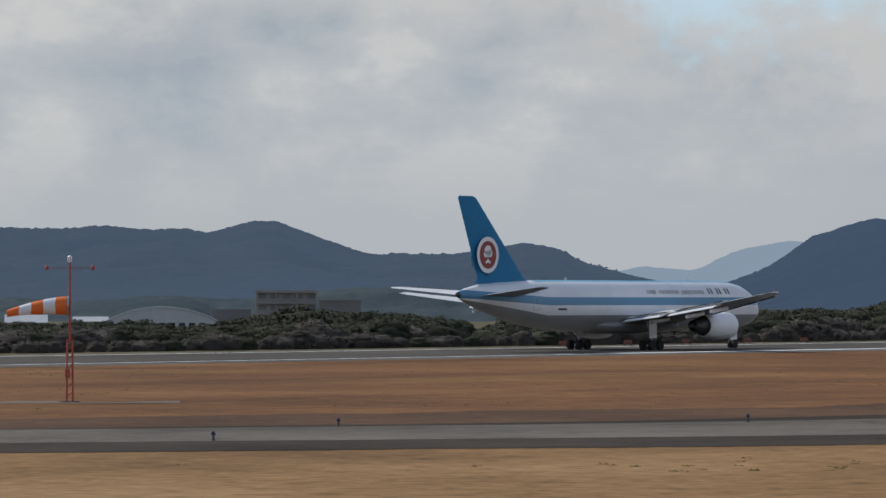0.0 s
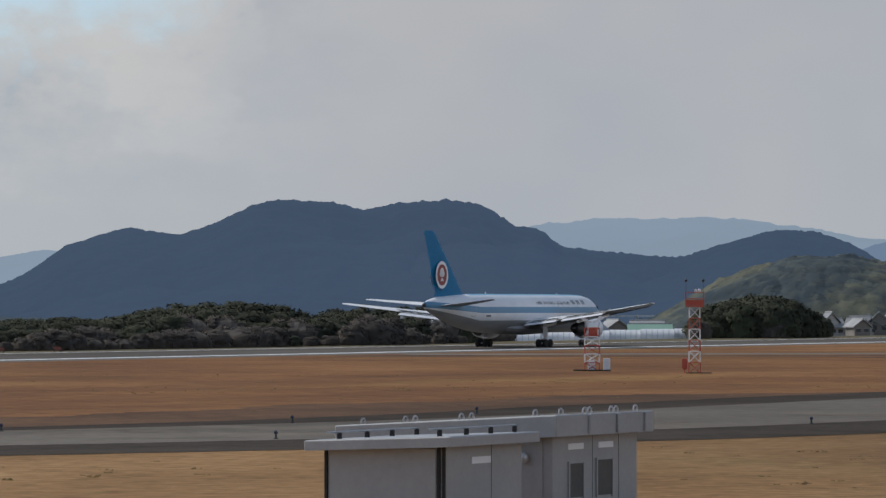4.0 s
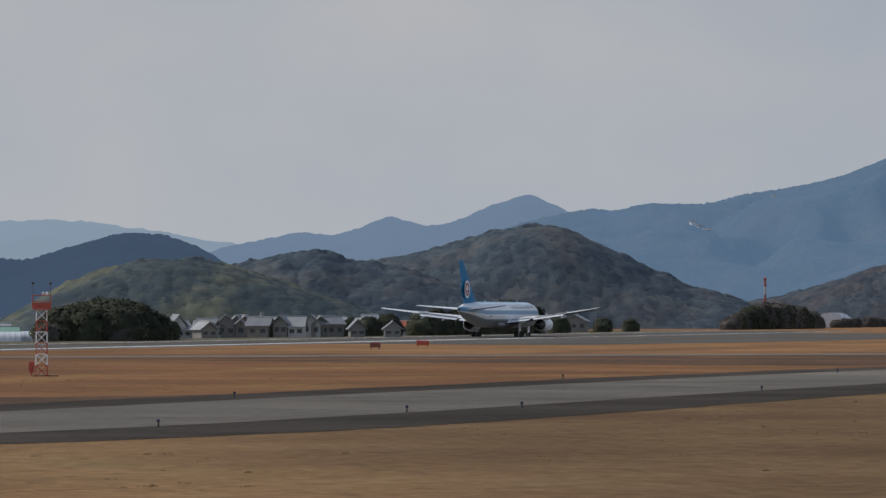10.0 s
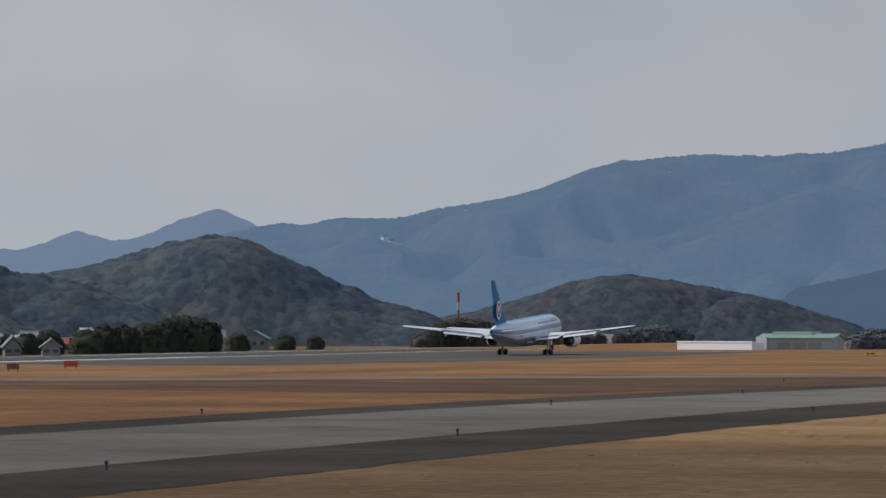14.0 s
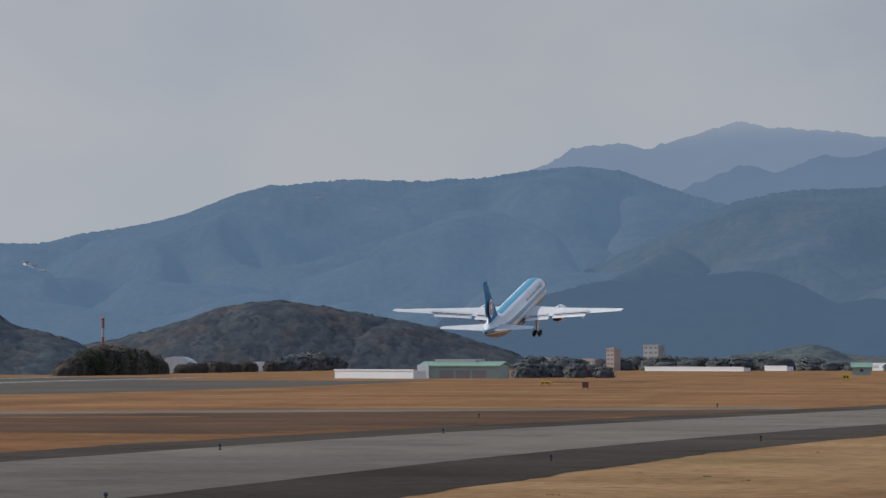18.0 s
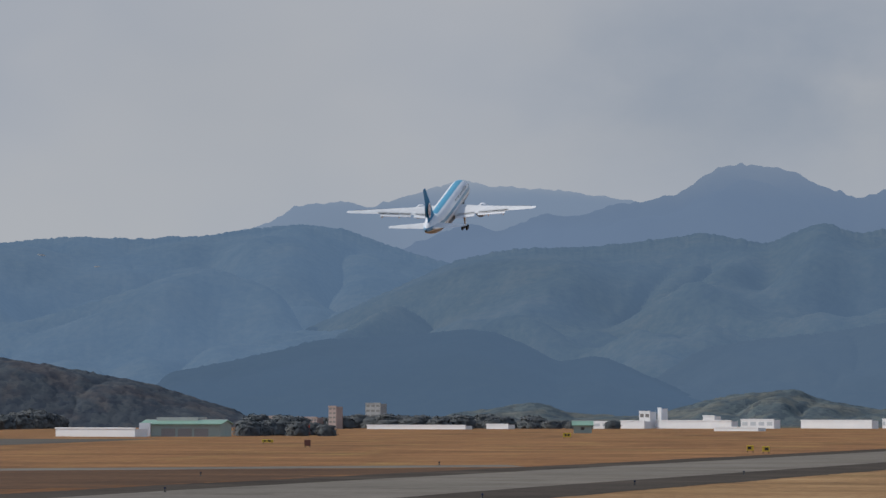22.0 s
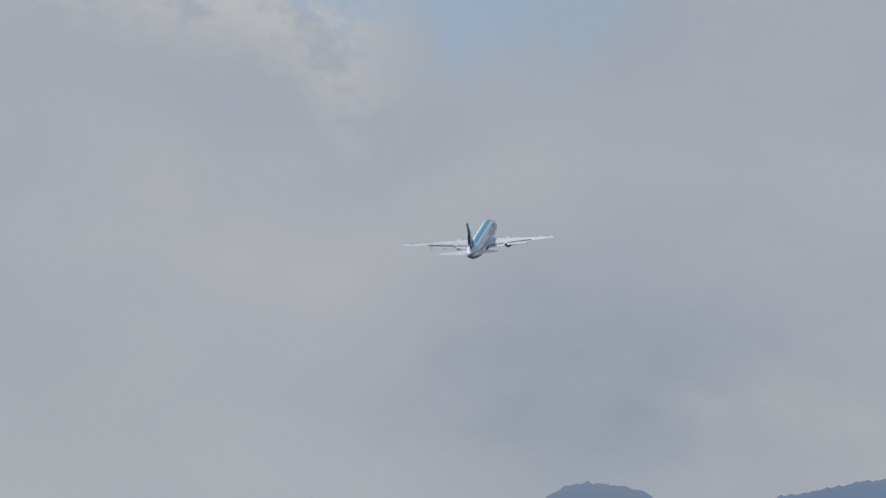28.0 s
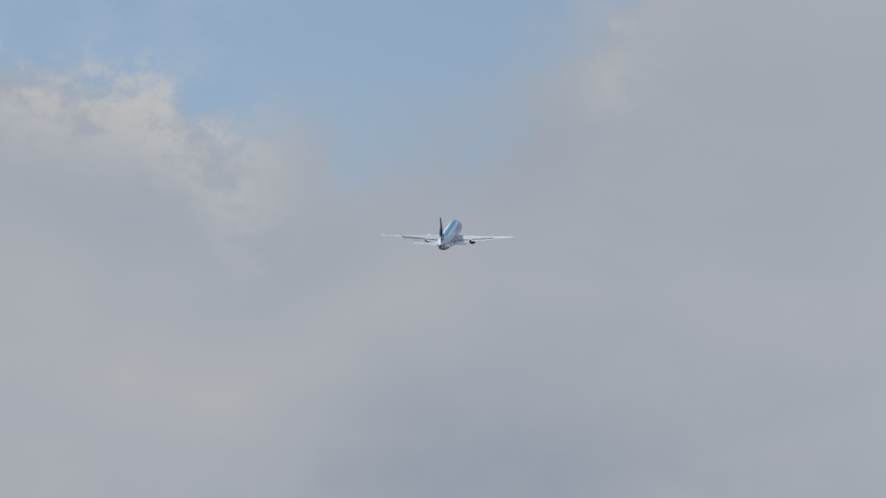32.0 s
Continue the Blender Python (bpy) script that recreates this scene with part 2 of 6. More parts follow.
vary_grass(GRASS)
INFIELD = surface("russet_grass", [(0.116, 0.053, 0.023), (0.196, 0.089, 0.035), (0.288, 0.145, 0.058)], 0.95, 0, 0.04, 14, 0.5, 1.5, spec=0.1)
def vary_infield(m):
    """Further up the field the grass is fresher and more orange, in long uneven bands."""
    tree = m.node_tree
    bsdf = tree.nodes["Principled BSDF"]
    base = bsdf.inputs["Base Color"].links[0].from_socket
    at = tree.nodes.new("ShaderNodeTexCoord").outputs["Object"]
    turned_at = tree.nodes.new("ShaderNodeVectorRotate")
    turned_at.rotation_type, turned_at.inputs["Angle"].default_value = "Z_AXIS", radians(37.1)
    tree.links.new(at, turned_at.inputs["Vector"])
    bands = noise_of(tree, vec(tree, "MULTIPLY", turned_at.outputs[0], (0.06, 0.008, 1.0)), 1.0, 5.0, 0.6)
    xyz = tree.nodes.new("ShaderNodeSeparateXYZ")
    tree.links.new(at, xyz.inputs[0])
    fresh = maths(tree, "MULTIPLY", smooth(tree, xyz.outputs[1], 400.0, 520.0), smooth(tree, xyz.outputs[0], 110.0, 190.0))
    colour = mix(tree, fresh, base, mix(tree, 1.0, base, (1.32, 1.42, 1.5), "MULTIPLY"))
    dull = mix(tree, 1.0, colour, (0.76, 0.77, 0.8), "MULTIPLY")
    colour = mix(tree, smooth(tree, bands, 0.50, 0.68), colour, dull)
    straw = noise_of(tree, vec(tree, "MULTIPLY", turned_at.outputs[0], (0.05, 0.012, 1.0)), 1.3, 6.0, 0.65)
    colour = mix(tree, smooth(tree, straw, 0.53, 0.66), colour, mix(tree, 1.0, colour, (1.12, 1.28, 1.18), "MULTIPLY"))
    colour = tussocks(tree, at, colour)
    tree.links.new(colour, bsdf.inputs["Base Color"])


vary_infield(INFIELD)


def pavement(name, colours, scale=0.05):
    """Old asphalt: stains, patched lengths, and a stretch in the west darkened by painted cloud shade."""
    m = surface(name, colours, 1.0, 0, scale, 22, 0.15, 4, spec=0.02)
    tree = m.node_tree
    bsdf = tree.nodes["Principled BSDF"]
    colour = bsdf.inputs["Base Color"].links[0].from_socket
    at = tree.nodes.new("ShaderNodeTexCoord").outputs["Object"]
    xyz = tree.nodes.new("ShaderNodeSeparateXYZ")
    tree.links.new(at, xyz.inputs[0])
    stain = noise_of(tree, at, 0.11, 6.0, 0.65)
    colour = mix(tree, smooth(tree, stain, 0.50, 0.68), colour, mix(tree, 1.0, colour, (0.78, 0.77, 0.76), "MULTIPLY"))
    dust = noise_of(tree, vec(tree, "ADD", at, (90.0, 30.0, 0.0)), 0.06, 6.0, 0.65)
    colour = mix(tree, smooth(tree, dust, 0.52, 0.68), colour, mix(tree, 1.0, colour, (1.15, 1.13, 1.09), "MULTIPLY"))
    # a cloud's shade painted as a darker stretch with an uneven rim
    worn = maths(tree, "MULTIPLY_ADD", stain, 40.0, xyz.outputs[1])
    cloud_shade = maths(tree, "MULTIPLY", smooth(tree, worn, 165.0, 205.0), smooth(tree, worn, 345.0, 300.0))
    colour = mix(tree, cloud_shade, mix(tree, 1.0, colour, (0.95, 0.94, 0.93), "MULTIPLY"), mix(tree, 1.0, colour, (0.72, 0.71, 0.71), "MULTIPLY"))
    tree.links.new(colour, bsdf.inputs["Base Color"])
    return m


ASPHALT = surface("grey_asphalt", [(0.145, 0.131, 0.112), (0.188, 0.171, 0.147), (0.236, 0.215, 0.184)], 1.0, 0, 0.05, 22, 0.15, 4, spec=0.02)
TAXIWAY = pavement("worn_taxiway_asphalt", [(0.15, 0.134, 0.115), (0.195, 0.176, 0.151), (0.245, 0.222, 0.19)])
SHOULDER = pavement("dark_asphalt", [(0.053, 0.045, 0.038), (0.077, 0.065, 0.055), (0.103, 0.087, 0.073)], 0.06)
RUNWAY = surface("worn_concrete", [(0.096, 0.088, 0.079), (0.123, 0.113, 0.101), (0.152, 0.139, 0.124)], 1.0, 0, 0.03, 26, 0.1, 4, spec=0.0)
MARKING = surface("marking_paint", [(0.7, 0.7, 0.69), (0.84, 0.84, 0.82)], 0.6, 0, 0.6, 9)
WHITE = surface("white_paint", [(0.74, 0.75, 0.77), (0.8, 0.8, 0.81)], 0.35, 0, 0.25, 8)
GREY_WALL = surface("grey_coated_steel", [(0.30, 0.297, 0.295), (0.35, 0.347, 0.344)], 0.55, 0, 0.5, 9)
GREY_ROOF = surface("light_grey_steel", [(0.30, 0.302, 0.306), (0.36, 0.36, 0.362)], 0.5, 0, 0.6, 9)
DARK = surface("dark_glass", [(0.012, 0.013, 0.016), (0.022, 0.023, 0.027)], 0.2, 0, 1.0)
RUBBER = surface("tyre_rubber", [(0.012, 0.012, 0.012), (0.022, 0.021, 0.02)], 0.8, 0, 2.0)
STEEL = surface("steel", [(0.3, 0.3, 0.31), (0.45, 0.45, 0.46)], 0.4, 0.7, 2.0)
DARK_METAL = surface("dark_metal", [(0.05, 0.05, 0.052), (0.09, 0.088, 0.085)], 0.5, 0.6, 1.0)
RED = surface("red_paint", [(0.36, 0.055, 0.035), (0.47, 0.09, 0.055)], 0.5, 0, 1.0)
ORANGE = surface("orange_cloth", [(0.75, 0.14, 0.02), (0.85, 0.2, 0.035)], 0.8, 0, 1.0)
YELLOW = surface("yellow_sign", [(0.6, 0.42, 0.03), (0.7, 0.5, 0.05)], 0.5, 0, 1.0)
BARK = surface("bark", [(0.05, 0.038, 0.028), (0.09, 0.07, 0.052)], 0.9, 0, 2.0)

# the blue of these far slopes is haze given as emission
WEST_WOODS = haze_glow_woods("hazy_west_woods", [(0.012, 0.02, 0.018), (0.03, 0.038, 0.03), (0.05, 0.055, 0.04)], (0.071, 0.107, 0.168), 0.72, 0.012)
TWIN_WOODS = haze_glow_woods("hazy_mountain_woods", [(0.012, 0.02, 0.02), (0.025, 0.035, 0.034)], (0.062, 0.097, 0.163), 0.74, 0.012)
PALE_AIR = haze_glow_woods("pale_far_hills", [(0.03, 0.04, 0.04), (0.05, 0.06, 0.05)], (0.255, 0.33, 0.425), 0.9, 0.006)
PEAK_AIR = haze_glow_woods("blue_far_peaks", [(0.03, 0.04, 0.04), (0.05, 0.06, 0.05)], (0.165, 0.235, 0.345), 0.86, 0.006)
HIGH_AIR = haze_glow_woods("blue_high_woods", [(0.03, 0.05, 0.06), (0.075, 0.095, 0.09), (0.125, 0.135, 0.115)], (0.12, 0.199, 0.32), 0.68, 0.02)
GREEN_AIR = haze_glow_woods("blue_green_woods", [(0.03, 0.045, 0.048), (0.07, 0.09, 0.075), (0.125, 0.13, 0.10)], (0.106, 0.173, 0.276), 0.66, 0.02)
LOW_AIR = haze_glow_woods("deep_blue_woods", [(0.015, 0.025, 0.022), (0.035, 0.045, 0.03)], (0.085, 0.14, 0.226), 0.78, 0.01)
SPUR_AIR = haze_glow_woods("dull_blue_woods", [(0.02, 0.03, 0.03), (0.05, 0.06, 0.05)], (0.099, 0.158, 0.248), 0.76, 0.012)
CRAG_AIR = haze_glow_woods("grey_blue_crags", [(0.03, 0.04, 0.04), (0.05, 0.06, 0.05)], (0.2, 0.265, 0.37), 0.9, 0.006, ((0.34, 0.385, 0.455), 235, 300))
CLOUDED_AIR = haze_glow_woods("clouded_crags", [(0.03, 0.04, 0.04), (0.05, 0.06, 0.05)], (0.15, 0.216, 0.33), 0.88, 0.006, ((0.30, 0.353, 0.438), 225, 400))


def hill_woods(name, dark, mid, brown, scale):
    """Mixed winter woods: stands of evergreens, bare brown trees and single crowns."""
    m = surface(name, [dark, mid], 0.95, 0, 0.12, 3, spec=0.05)
    tree = m.node_tree
    bsdf = tree.nodes["Principled BSDF"]
    base = bsdf.inputs["Base Color"].links[0].from_socket
    at = tree.nodes.new("ShaderNodeTexCoord").outputs["Object"]
    stands = noise_of(tree, at, scale, 5.0, 0.6)
    bare = mix(tree, smooth(tree, stands, 0.46, 0.60), base, brown)
    cells = node(tree, "ShaderNodeTexVoronoi", Scale=0.3)
    bent = noise_of(tree, at, 0.5, 2.0, 0.5)
    tree.links.new(vec(tree, "ADD", at, maths(tree, "MULTIPLY", bent, 4.0)), cells.inputs["Vector"])
    own = node(tree, "ShaderNodeSeparateXYZ")
    tree.links.new(cells.outputs["Color"], own.inputs[0])
    lighter = mix(tree, 1.0, bare, (1.22, 1.19, 1.11), "MULTIPLY")
    darker = mix(tree, 1.0, bare, (0.72, 0.76, 0.82), "MULTIPLY")
    colour = mix(tree, own.outputs[0], darker, lighter)
    colour = mix(tree, smooth(tree, bent, 0.50, 0.68), colour, mix(tree, 1.0, colour, (0.8, 0.82, 0.86), "MULTIPLY"))
    tree.links.new(colour, bsdf.inputs["Base Color"])
    return m


# haze is tinted into the base colours of the nearer hills as blue
HILL_WOODS = hill_woods("hazy_winter_hill_woods", (0.063, 0.081, 0.1), (0.08, 0.098, 0.113), (0.096, 0.102, 0.11), 0.035)
ROUND_WOODS = hill_woods("hazy_brown_hill_woods", (0.06, 0.073, 0.09), (0.075, 0.086, 0.1), (0.088, 0.086, 0.093), 0.04)
GREEN_WOODS = hill_woods("hazy_green_hill_woods", (0.062, 0.08, 0.09), (0.084, 0.098, 0.096), (0.125, 0.128, 0.1), 0.045)


# ---- shapes ----
def box(x0, x1, y0, y1, z0, z1):
    v = [(x, y, z) for z in (z0, z1) for x, y in ((x0, y0), (x1, y0), (x1, y1), (x0, y1))]
    return v, [(3, 2, 1, 0), (4, 5, 6, 7), (0, 1, 5, 4), (1, 2, 6, 5), (2, 3, 7, 6), (3, 0, 4, 7)]


def bevel_box(x0, x1, y0, y1, z0, z1, b=0.03):
    """A box whose upright and upper edges are cut."""
    def ring(i, z):
        return [(x0 + i + b, y0 + i, z), (x1 - i - b, y0 + i, z), (x1 - i, y0 + i + b, z), (x1 - i, y1 - i - b, z),
                (x1 - i - b, y1 - i, z), (x0 + i + b, y1 - i, z), (x0 + i, y1 - i - b, z), (x0 + i, y0 + i + b, z)]
    return loft([ring(0, z0), ring(0, z1 - b), ring(b, z1)])


def loft(rings, caps=True, closed=True):
    n, v, f = len(rings[0]), [], []
    for r in rings:
        v += [tuple(p) for p in r]
    for i in range(len(rings) - 1):
        for j in range(n if closed else n - 1):
            k = (j + 1) % n
            f.append((i * n + j, i * n + k, (i + 1) * n + k, (i + 1) * n + j))
    if caps:
        f.append(tuple(range(n - 1, -1, -1)))
        f.append(tuple((len(rings) - 1) * n + j for j in range(n)))
    return v, f


def tube(a, b, ra, rb=None, n=10):
    a, b, rb = Vector(a), Vector(b), ra if rb is None else rb
    q = (b - a).to_track_quat("Z", "Y")
    rings = []
    for p, r in ((a, ra), (b, rb)):
        rings.append([p + q @ Vector((r * math.cos(2 * math.pi * i / n), r * math.sin(2 * math.pi * i / n), 0)) for i in range(n)])
    return loft(rings)


def turned(profile, axis="Y", n=24, at=(0, 0, 0), caps=True):
    """profile: (along, radius) pairs turned about an axis through at."""
    rings = []
    for s, r in profile:
        ring = []
        for i in range(n):
            c, d = r * math.cos(2 * math.pi * i / n), r * math.sin(2 * math.pi * i / n)
            p = {"X": (s, c, d), "Y": (d, s, c), "Z": (c, d, s)}[axis]
            ring.append((p[0] + at[0], p[1] + at[1], p[2] + at[2]))
        rings.append(ring)
    return loft(rings, caps)


def join(*shapes):
    v, f = [], []
    for sv, sf in shapes:
        n = len(v)
        v += sv
        f += [tuple(i + n for i in q) for q in sf]
    return v, f


def moved(shape, m):
    return [tuple(m @ Vector(p)) for p in shape[0]], shape[1]


def mesh_of(name, shape, material, rounded=False):
    me = bpy.data.meshes.new(name)
    me.from_pydata(shape[0], [], shape[1])
    bm = bmesh.new()
    bm.from_mesh(me)
    bmesh.ops.recalc_face_normals(bm, faces=bm.faces)
    bm.to_mesh(me)
    bm.free()
    me.materials.append(material)
    if rounded:
        me.polygons.foreach_set("use_smooth", [True] * len(me.polygons))
        me.set_sharp_from_angle(angle=radians(40))
    return me


def part(name, shape, material, parent, label="", rounded=False, at=None):
    ob = new(name, shape if isinstance(shape, bpy.types.Mesh) else mesh_of(name, shape, material, rounded))
    ob.parent = parent
    if at is not None:
        ob.location = at
    return tagged(ob, label)


def thing(name, m, label, category, group="", kind=""):
    ob = new(name)
    ob.matrix_basis = m
    return tagged(ob, label, category, group, kind)


def setting(name, shape, material, label, category, rounded=False, kind="structure"):
    return tagged(new(name, mesh_of(name, shape, material, rounded)), label, category, kind=kind)


# ---- ground, taxiway and runway ----
RUN = radians(37.1)                      # the runway's bearing
ALONG = Vector((math.sin(RUN), math.cos(RUN), 0))
ACROSS = Vector((-math.cos(RUN), math.sin(RUN), 0))


def field(along, across, z=0.0):
    """A place by its distance along and across the runway's line."""
    p = ALONG * along + ACROSS * across
    return (p.x, p.y, z)


def strip(rows):
    """A sheet between a near and a far edge: rows of two points."""
    v, f = [], []
    for a, b in rows:
        v += [a, b]
    for i in range(len(rows) - 1):
        f.append((2 * i, 2 * i + 2, 2 * i + 3, 2 * i + 1))
    return v, f


def patch(name, near, far, z, material, label, ragged, category="grass"):
    """A sheet of other grass between two lines of points, with an uneven rim."""
    rows = []
    for i in range(121):
        u = i / 120
        a, b = Vector(near[0]).lerp(Vector(near[1]), u), Vector(far[0]).lerp(Vector(far[1]), u)
        way = (b - a).normalized()
        a, b = a + way * ragged * (noise.noise((u * 9, z, 1)) + 0.5 * noise.noise((u * 40, z, 2))), b + way * ragged * (noise.noise((u * 11, z, 5)) + 0.5 * noise.noise((u * 37, z, 4)))
        rows.append(((a.x, a.y, z), (b.x, b.y, z)))
    setting(name, strip(rows), material, label, category)


def make_ground():
    """One sheet to the horizon; it falls away a little beyond the runway."""
    lines = [(-5200, 0), (-300, 0), (0, 0), (150, 0), (290, 0), (330, -1.0), (360, -2.4), (1200, -2.5), (5200, -2.5)]
    cols = np.linspace(-5200, 5200, 41)
    v, f = [], []
    for a, z in lines:
        v += [field(c, a, z) for c in cols]
    n = len(cols)
    for i in range(len(lines) - 1):
        for j in range(n - 1):
            f.append((i * n + j, i * n + j + 1, (i + 1) * n + j + 1, (i + 1) * n + j))
    setting("ground", (v, f), GRASS, "flat field of short dry yellow grass", "ground")


def swung(x, y):
    """A place of the east end, turned about the forward standpoint."""
    ox, oy = 125 * math.sin(FORWARD), 125 * math.cos(FORWARD)
    c, d = math.cos(radians(2.0)), math.sin(radians(2.0))
    return ox + (x - ox) * c + (y - oy) * d, oy - (x - ox) * d + (y - oy) * c


TAXI = radians(39.2)


def taxi_line(s):
    """The taxiway's middle: it comes in from the west, bends left and runs beside the runway."""
    radius, turn = 110.0, radians(33)
    p0 = Vector((52.6, 196.0, 0))             # where the bend ends
    d = Vector((math.sin(TAXI), math.cos(TAXI), 0))
    if s >= 0:                                # further on it swings a little to the right
        p, a = p0.copy(), TAXI
        for i in range(int(s / 5.0) + 1):
            a = TAXI + radians(2.3) * min(1.0, i * 5.0 / 60) + radians(7.0) * min(1.0, max(0.0, (i * 5.0 - 110) / 130))
            p += Vector((math.sin(a), math.cos(a), 0)) * min(5.0, s - i * 5.0)
        return p, Vector((math.sin(a), math.cos(a), 0))
    centre = p0 + Vector((-d.y, d.x, 0)) * radius
    a = TAXI + min(-s, radius * turn) / radius
    d = Vector((math.sin(a), math.cos(a), 0))
    p = centre + Vector((d.y, -d.x, 0)) * radius
    return p - d * max(0.0, -s - radius * turn), d


def taxi_strip(near, far, z, start=-320, end=1500, step=6.0, ragged=0.0):
    rows = []
    for s in np.arange(start, end, step):
        p, d = taxi_line(s)
        right = Vector((d.y, -d.x, 0))
        w = min(1.0, max(0.0, (s + 110) / 130))
        k = 0.62 + 0.38 * w * w * (3 - 2 * w)
        jag = ragged * (noise.noise((s * 0.05, near, 0)) + 0.6 * noise.noise((s * 0.3, near, 3)))
        lag = ragged * (noise.noise((s * 0.06, near, 7)) + 0.7 * noise.noise((s * 0.33, near, 5)))
        n = near * k if near > 12 else 2.0 + (near - 2.0) * w
        a, b = p + right * (n + jag), p - right * (far * k + lag if near > 12 else far + lag)
        rows.append(((a.x, a.y, z), (b.x, b.y, z)))
    return strip(rows)


make_ground()
infield = []
for s in np.arange(-1200, 1500, 30.0):
    p, d = taxi_line(s)
    al = p.dot(ALONG)
    infield.append(((p.x, p.y, 0.006), field(al, 226, 0.006)))
setting("overrun_grass", strip([(field(a, 40, 0.008), field(a, 420, 0.008)) for a in np.arange(1090, 2400, 50)]), INFIELD, "russet dry grass beyond the runway's end", "grass")
setting("infield", strip(infield), INFIELD, "russet dry grass between taxiway and runway", "grass")
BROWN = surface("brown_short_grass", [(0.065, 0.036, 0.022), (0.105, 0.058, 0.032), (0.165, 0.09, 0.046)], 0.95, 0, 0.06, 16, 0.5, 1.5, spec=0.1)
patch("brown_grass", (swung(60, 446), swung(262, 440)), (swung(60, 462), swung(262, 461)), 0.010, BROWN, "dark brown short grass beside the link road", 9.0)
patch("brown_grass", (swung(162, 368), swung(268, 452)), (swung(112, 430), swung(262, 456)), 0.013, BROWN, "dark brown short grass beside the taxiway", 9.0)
patch("taxiway_link", (swung(70, 465), swung(268, 461)), (swung(70, 478), swung(275, 476)), 0.021, ASPHALT, "narrow grey link road across the grass", 0.6, "road")
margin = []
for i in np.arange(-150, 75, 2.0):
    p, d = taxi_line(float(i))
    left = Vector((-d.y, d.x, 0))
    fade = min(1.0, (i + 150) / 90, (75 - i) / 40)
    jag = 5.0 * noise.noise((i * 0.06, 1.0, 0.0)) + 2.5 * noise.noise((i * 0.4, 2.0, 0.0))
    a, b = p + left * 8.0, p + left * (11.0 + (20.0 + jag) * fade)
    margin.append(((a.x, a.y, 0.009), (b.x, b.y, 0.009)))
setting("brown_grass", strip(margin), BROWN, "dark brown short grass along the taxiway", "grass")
VERGE = surface("olive_verge_grass", [(0.07, 0.06, 0.035), (0.12, 0.10, 0.055), (0.18, 0.14, 0.08)], 0.95, 0, 0.06, 18, 0.5, 1.5, spec=0.1)
setting("verge", strip([(field(a, 267, 0.015), field(a, 289, 0.015)) for a in np.arange(-1600, 1101, 50)]), VERGE, "rough olive grass verge beyond the runway", "grass")
setting("bank", strip([(field(a, 289, 0.015), field(a, 331, -0.95)) for a in np.arange(-1600, 1101, 50)]), VERGE, "rough grassy bank beyond the runway", "grass")
setting("lower_field", strip([(field(a, 331, -0.95), field(a, 362, -2.35)) for a in np.arange(-1600, 1101, 50)]), VERGE, "rough olive field behind the bank", "grass")
setting("back_field", strip([(field(a, 362, -2.33), field(a, 2300, -2.42)) for a in np.arange(-1600, 1901, 50)]), VERGE, "dull olive fields behind the trees", "grass")
setting("threshold_stripe", strip([(field(a, 226.6, 0.08), field(a, 229.8, 0.08)) for a in np.arange(330, 800, 20)]), MARKING, "fresh white painted band at the runway's edge", "marking")
setting("taxiway_shoulder", taxi_strip(19.5, 19.0, 0.016, -1200, 1500, 1.5, 0.6), SHOULDER, "dark asphalt shoulder of the taxiway", "taxiway")
setting("taxiway", taxi_strip(9.6, 11.6, 0.026, -1200, 1500, 2.0, 0.25), TAXIWAY, "worn light grey asphalt taxiway", "taxiway")
setting("runway_pad", strip([((x, y, 0.025), field(Vector((x, y, 0)).dot(ALONG) + 10, 223, 0.025)) for x, y in (swung(*p) for p in ((222, 612), (245, 634), (274, 660), (312, 706), (362, 772), (402, 828), (440, 880)))]), RUNWAY,
        "grey asphalt pad widening the runway", "runway")
setting("runway_shoulder", strip([(field(a, 221, 0.03), field(a, 268, 0.03)) for a in np.arange(-1600, 1101, 50)]), ASPHALT,
        "grey asphalt shoulder of the runway", "runway")
setting("runway", strip([(field(a, 226, 0.06), field(a, 264, 0.06)) for a in np.arange(-1600, 1101, 50)]), RUNWAY,
        "worn pale grey concrete runway", "runway")
for edge in (227.0, 261.0):
    setting("runway_side_stripe", strip([(field(a, edge, 0.075), field(a, edge + 1.2, 0.075)) for a in np.arange(-1600, 1101, 50)]), MARKING,
            "white painted side stripe of the runway", "marking")


# ---- hills ----
def fbm(x, y, octaves=4, seed=0):
    """Smooth value noise in arrays, from 0 to 1."""
    total, size, amp = 0.0, 0.0, 1.0
    for o in range(octaves):
        xi, yi = np.floor(x).astype(np.int64), np.floor(y).astype(np.int64)
        xf, yf = x - xi, y - yi
        u, w = xf * xf * (3 - 2 * xf), yf * yf * (3 - 2 * yf)

        def corner(a, b):
            h = (a * 374761393 + b * 668265263 + (seed + o) * 1442695041) & 0x7FFFFFFF
            h = ((h ^ (h >> 13)) * 1274126177) & 0x7FFFFFFF
            return ((h ^ (h >> 16)) & 0xFFFF) / 65535.0
        low = corner(xi, yi) * (1 - u) + corner(xi + 1, yi) * u
        high = corner(xi, yi + 1) * (1 - u) + corner(xi + 1, yi + 1) * u
        total, size = total + amp * (low * (1 - w) + high * w), size + amp
        x, y, amp = x * 2.03 + 17.1, y * 2.03 + 5.7, amp * 0.5
    return total / size


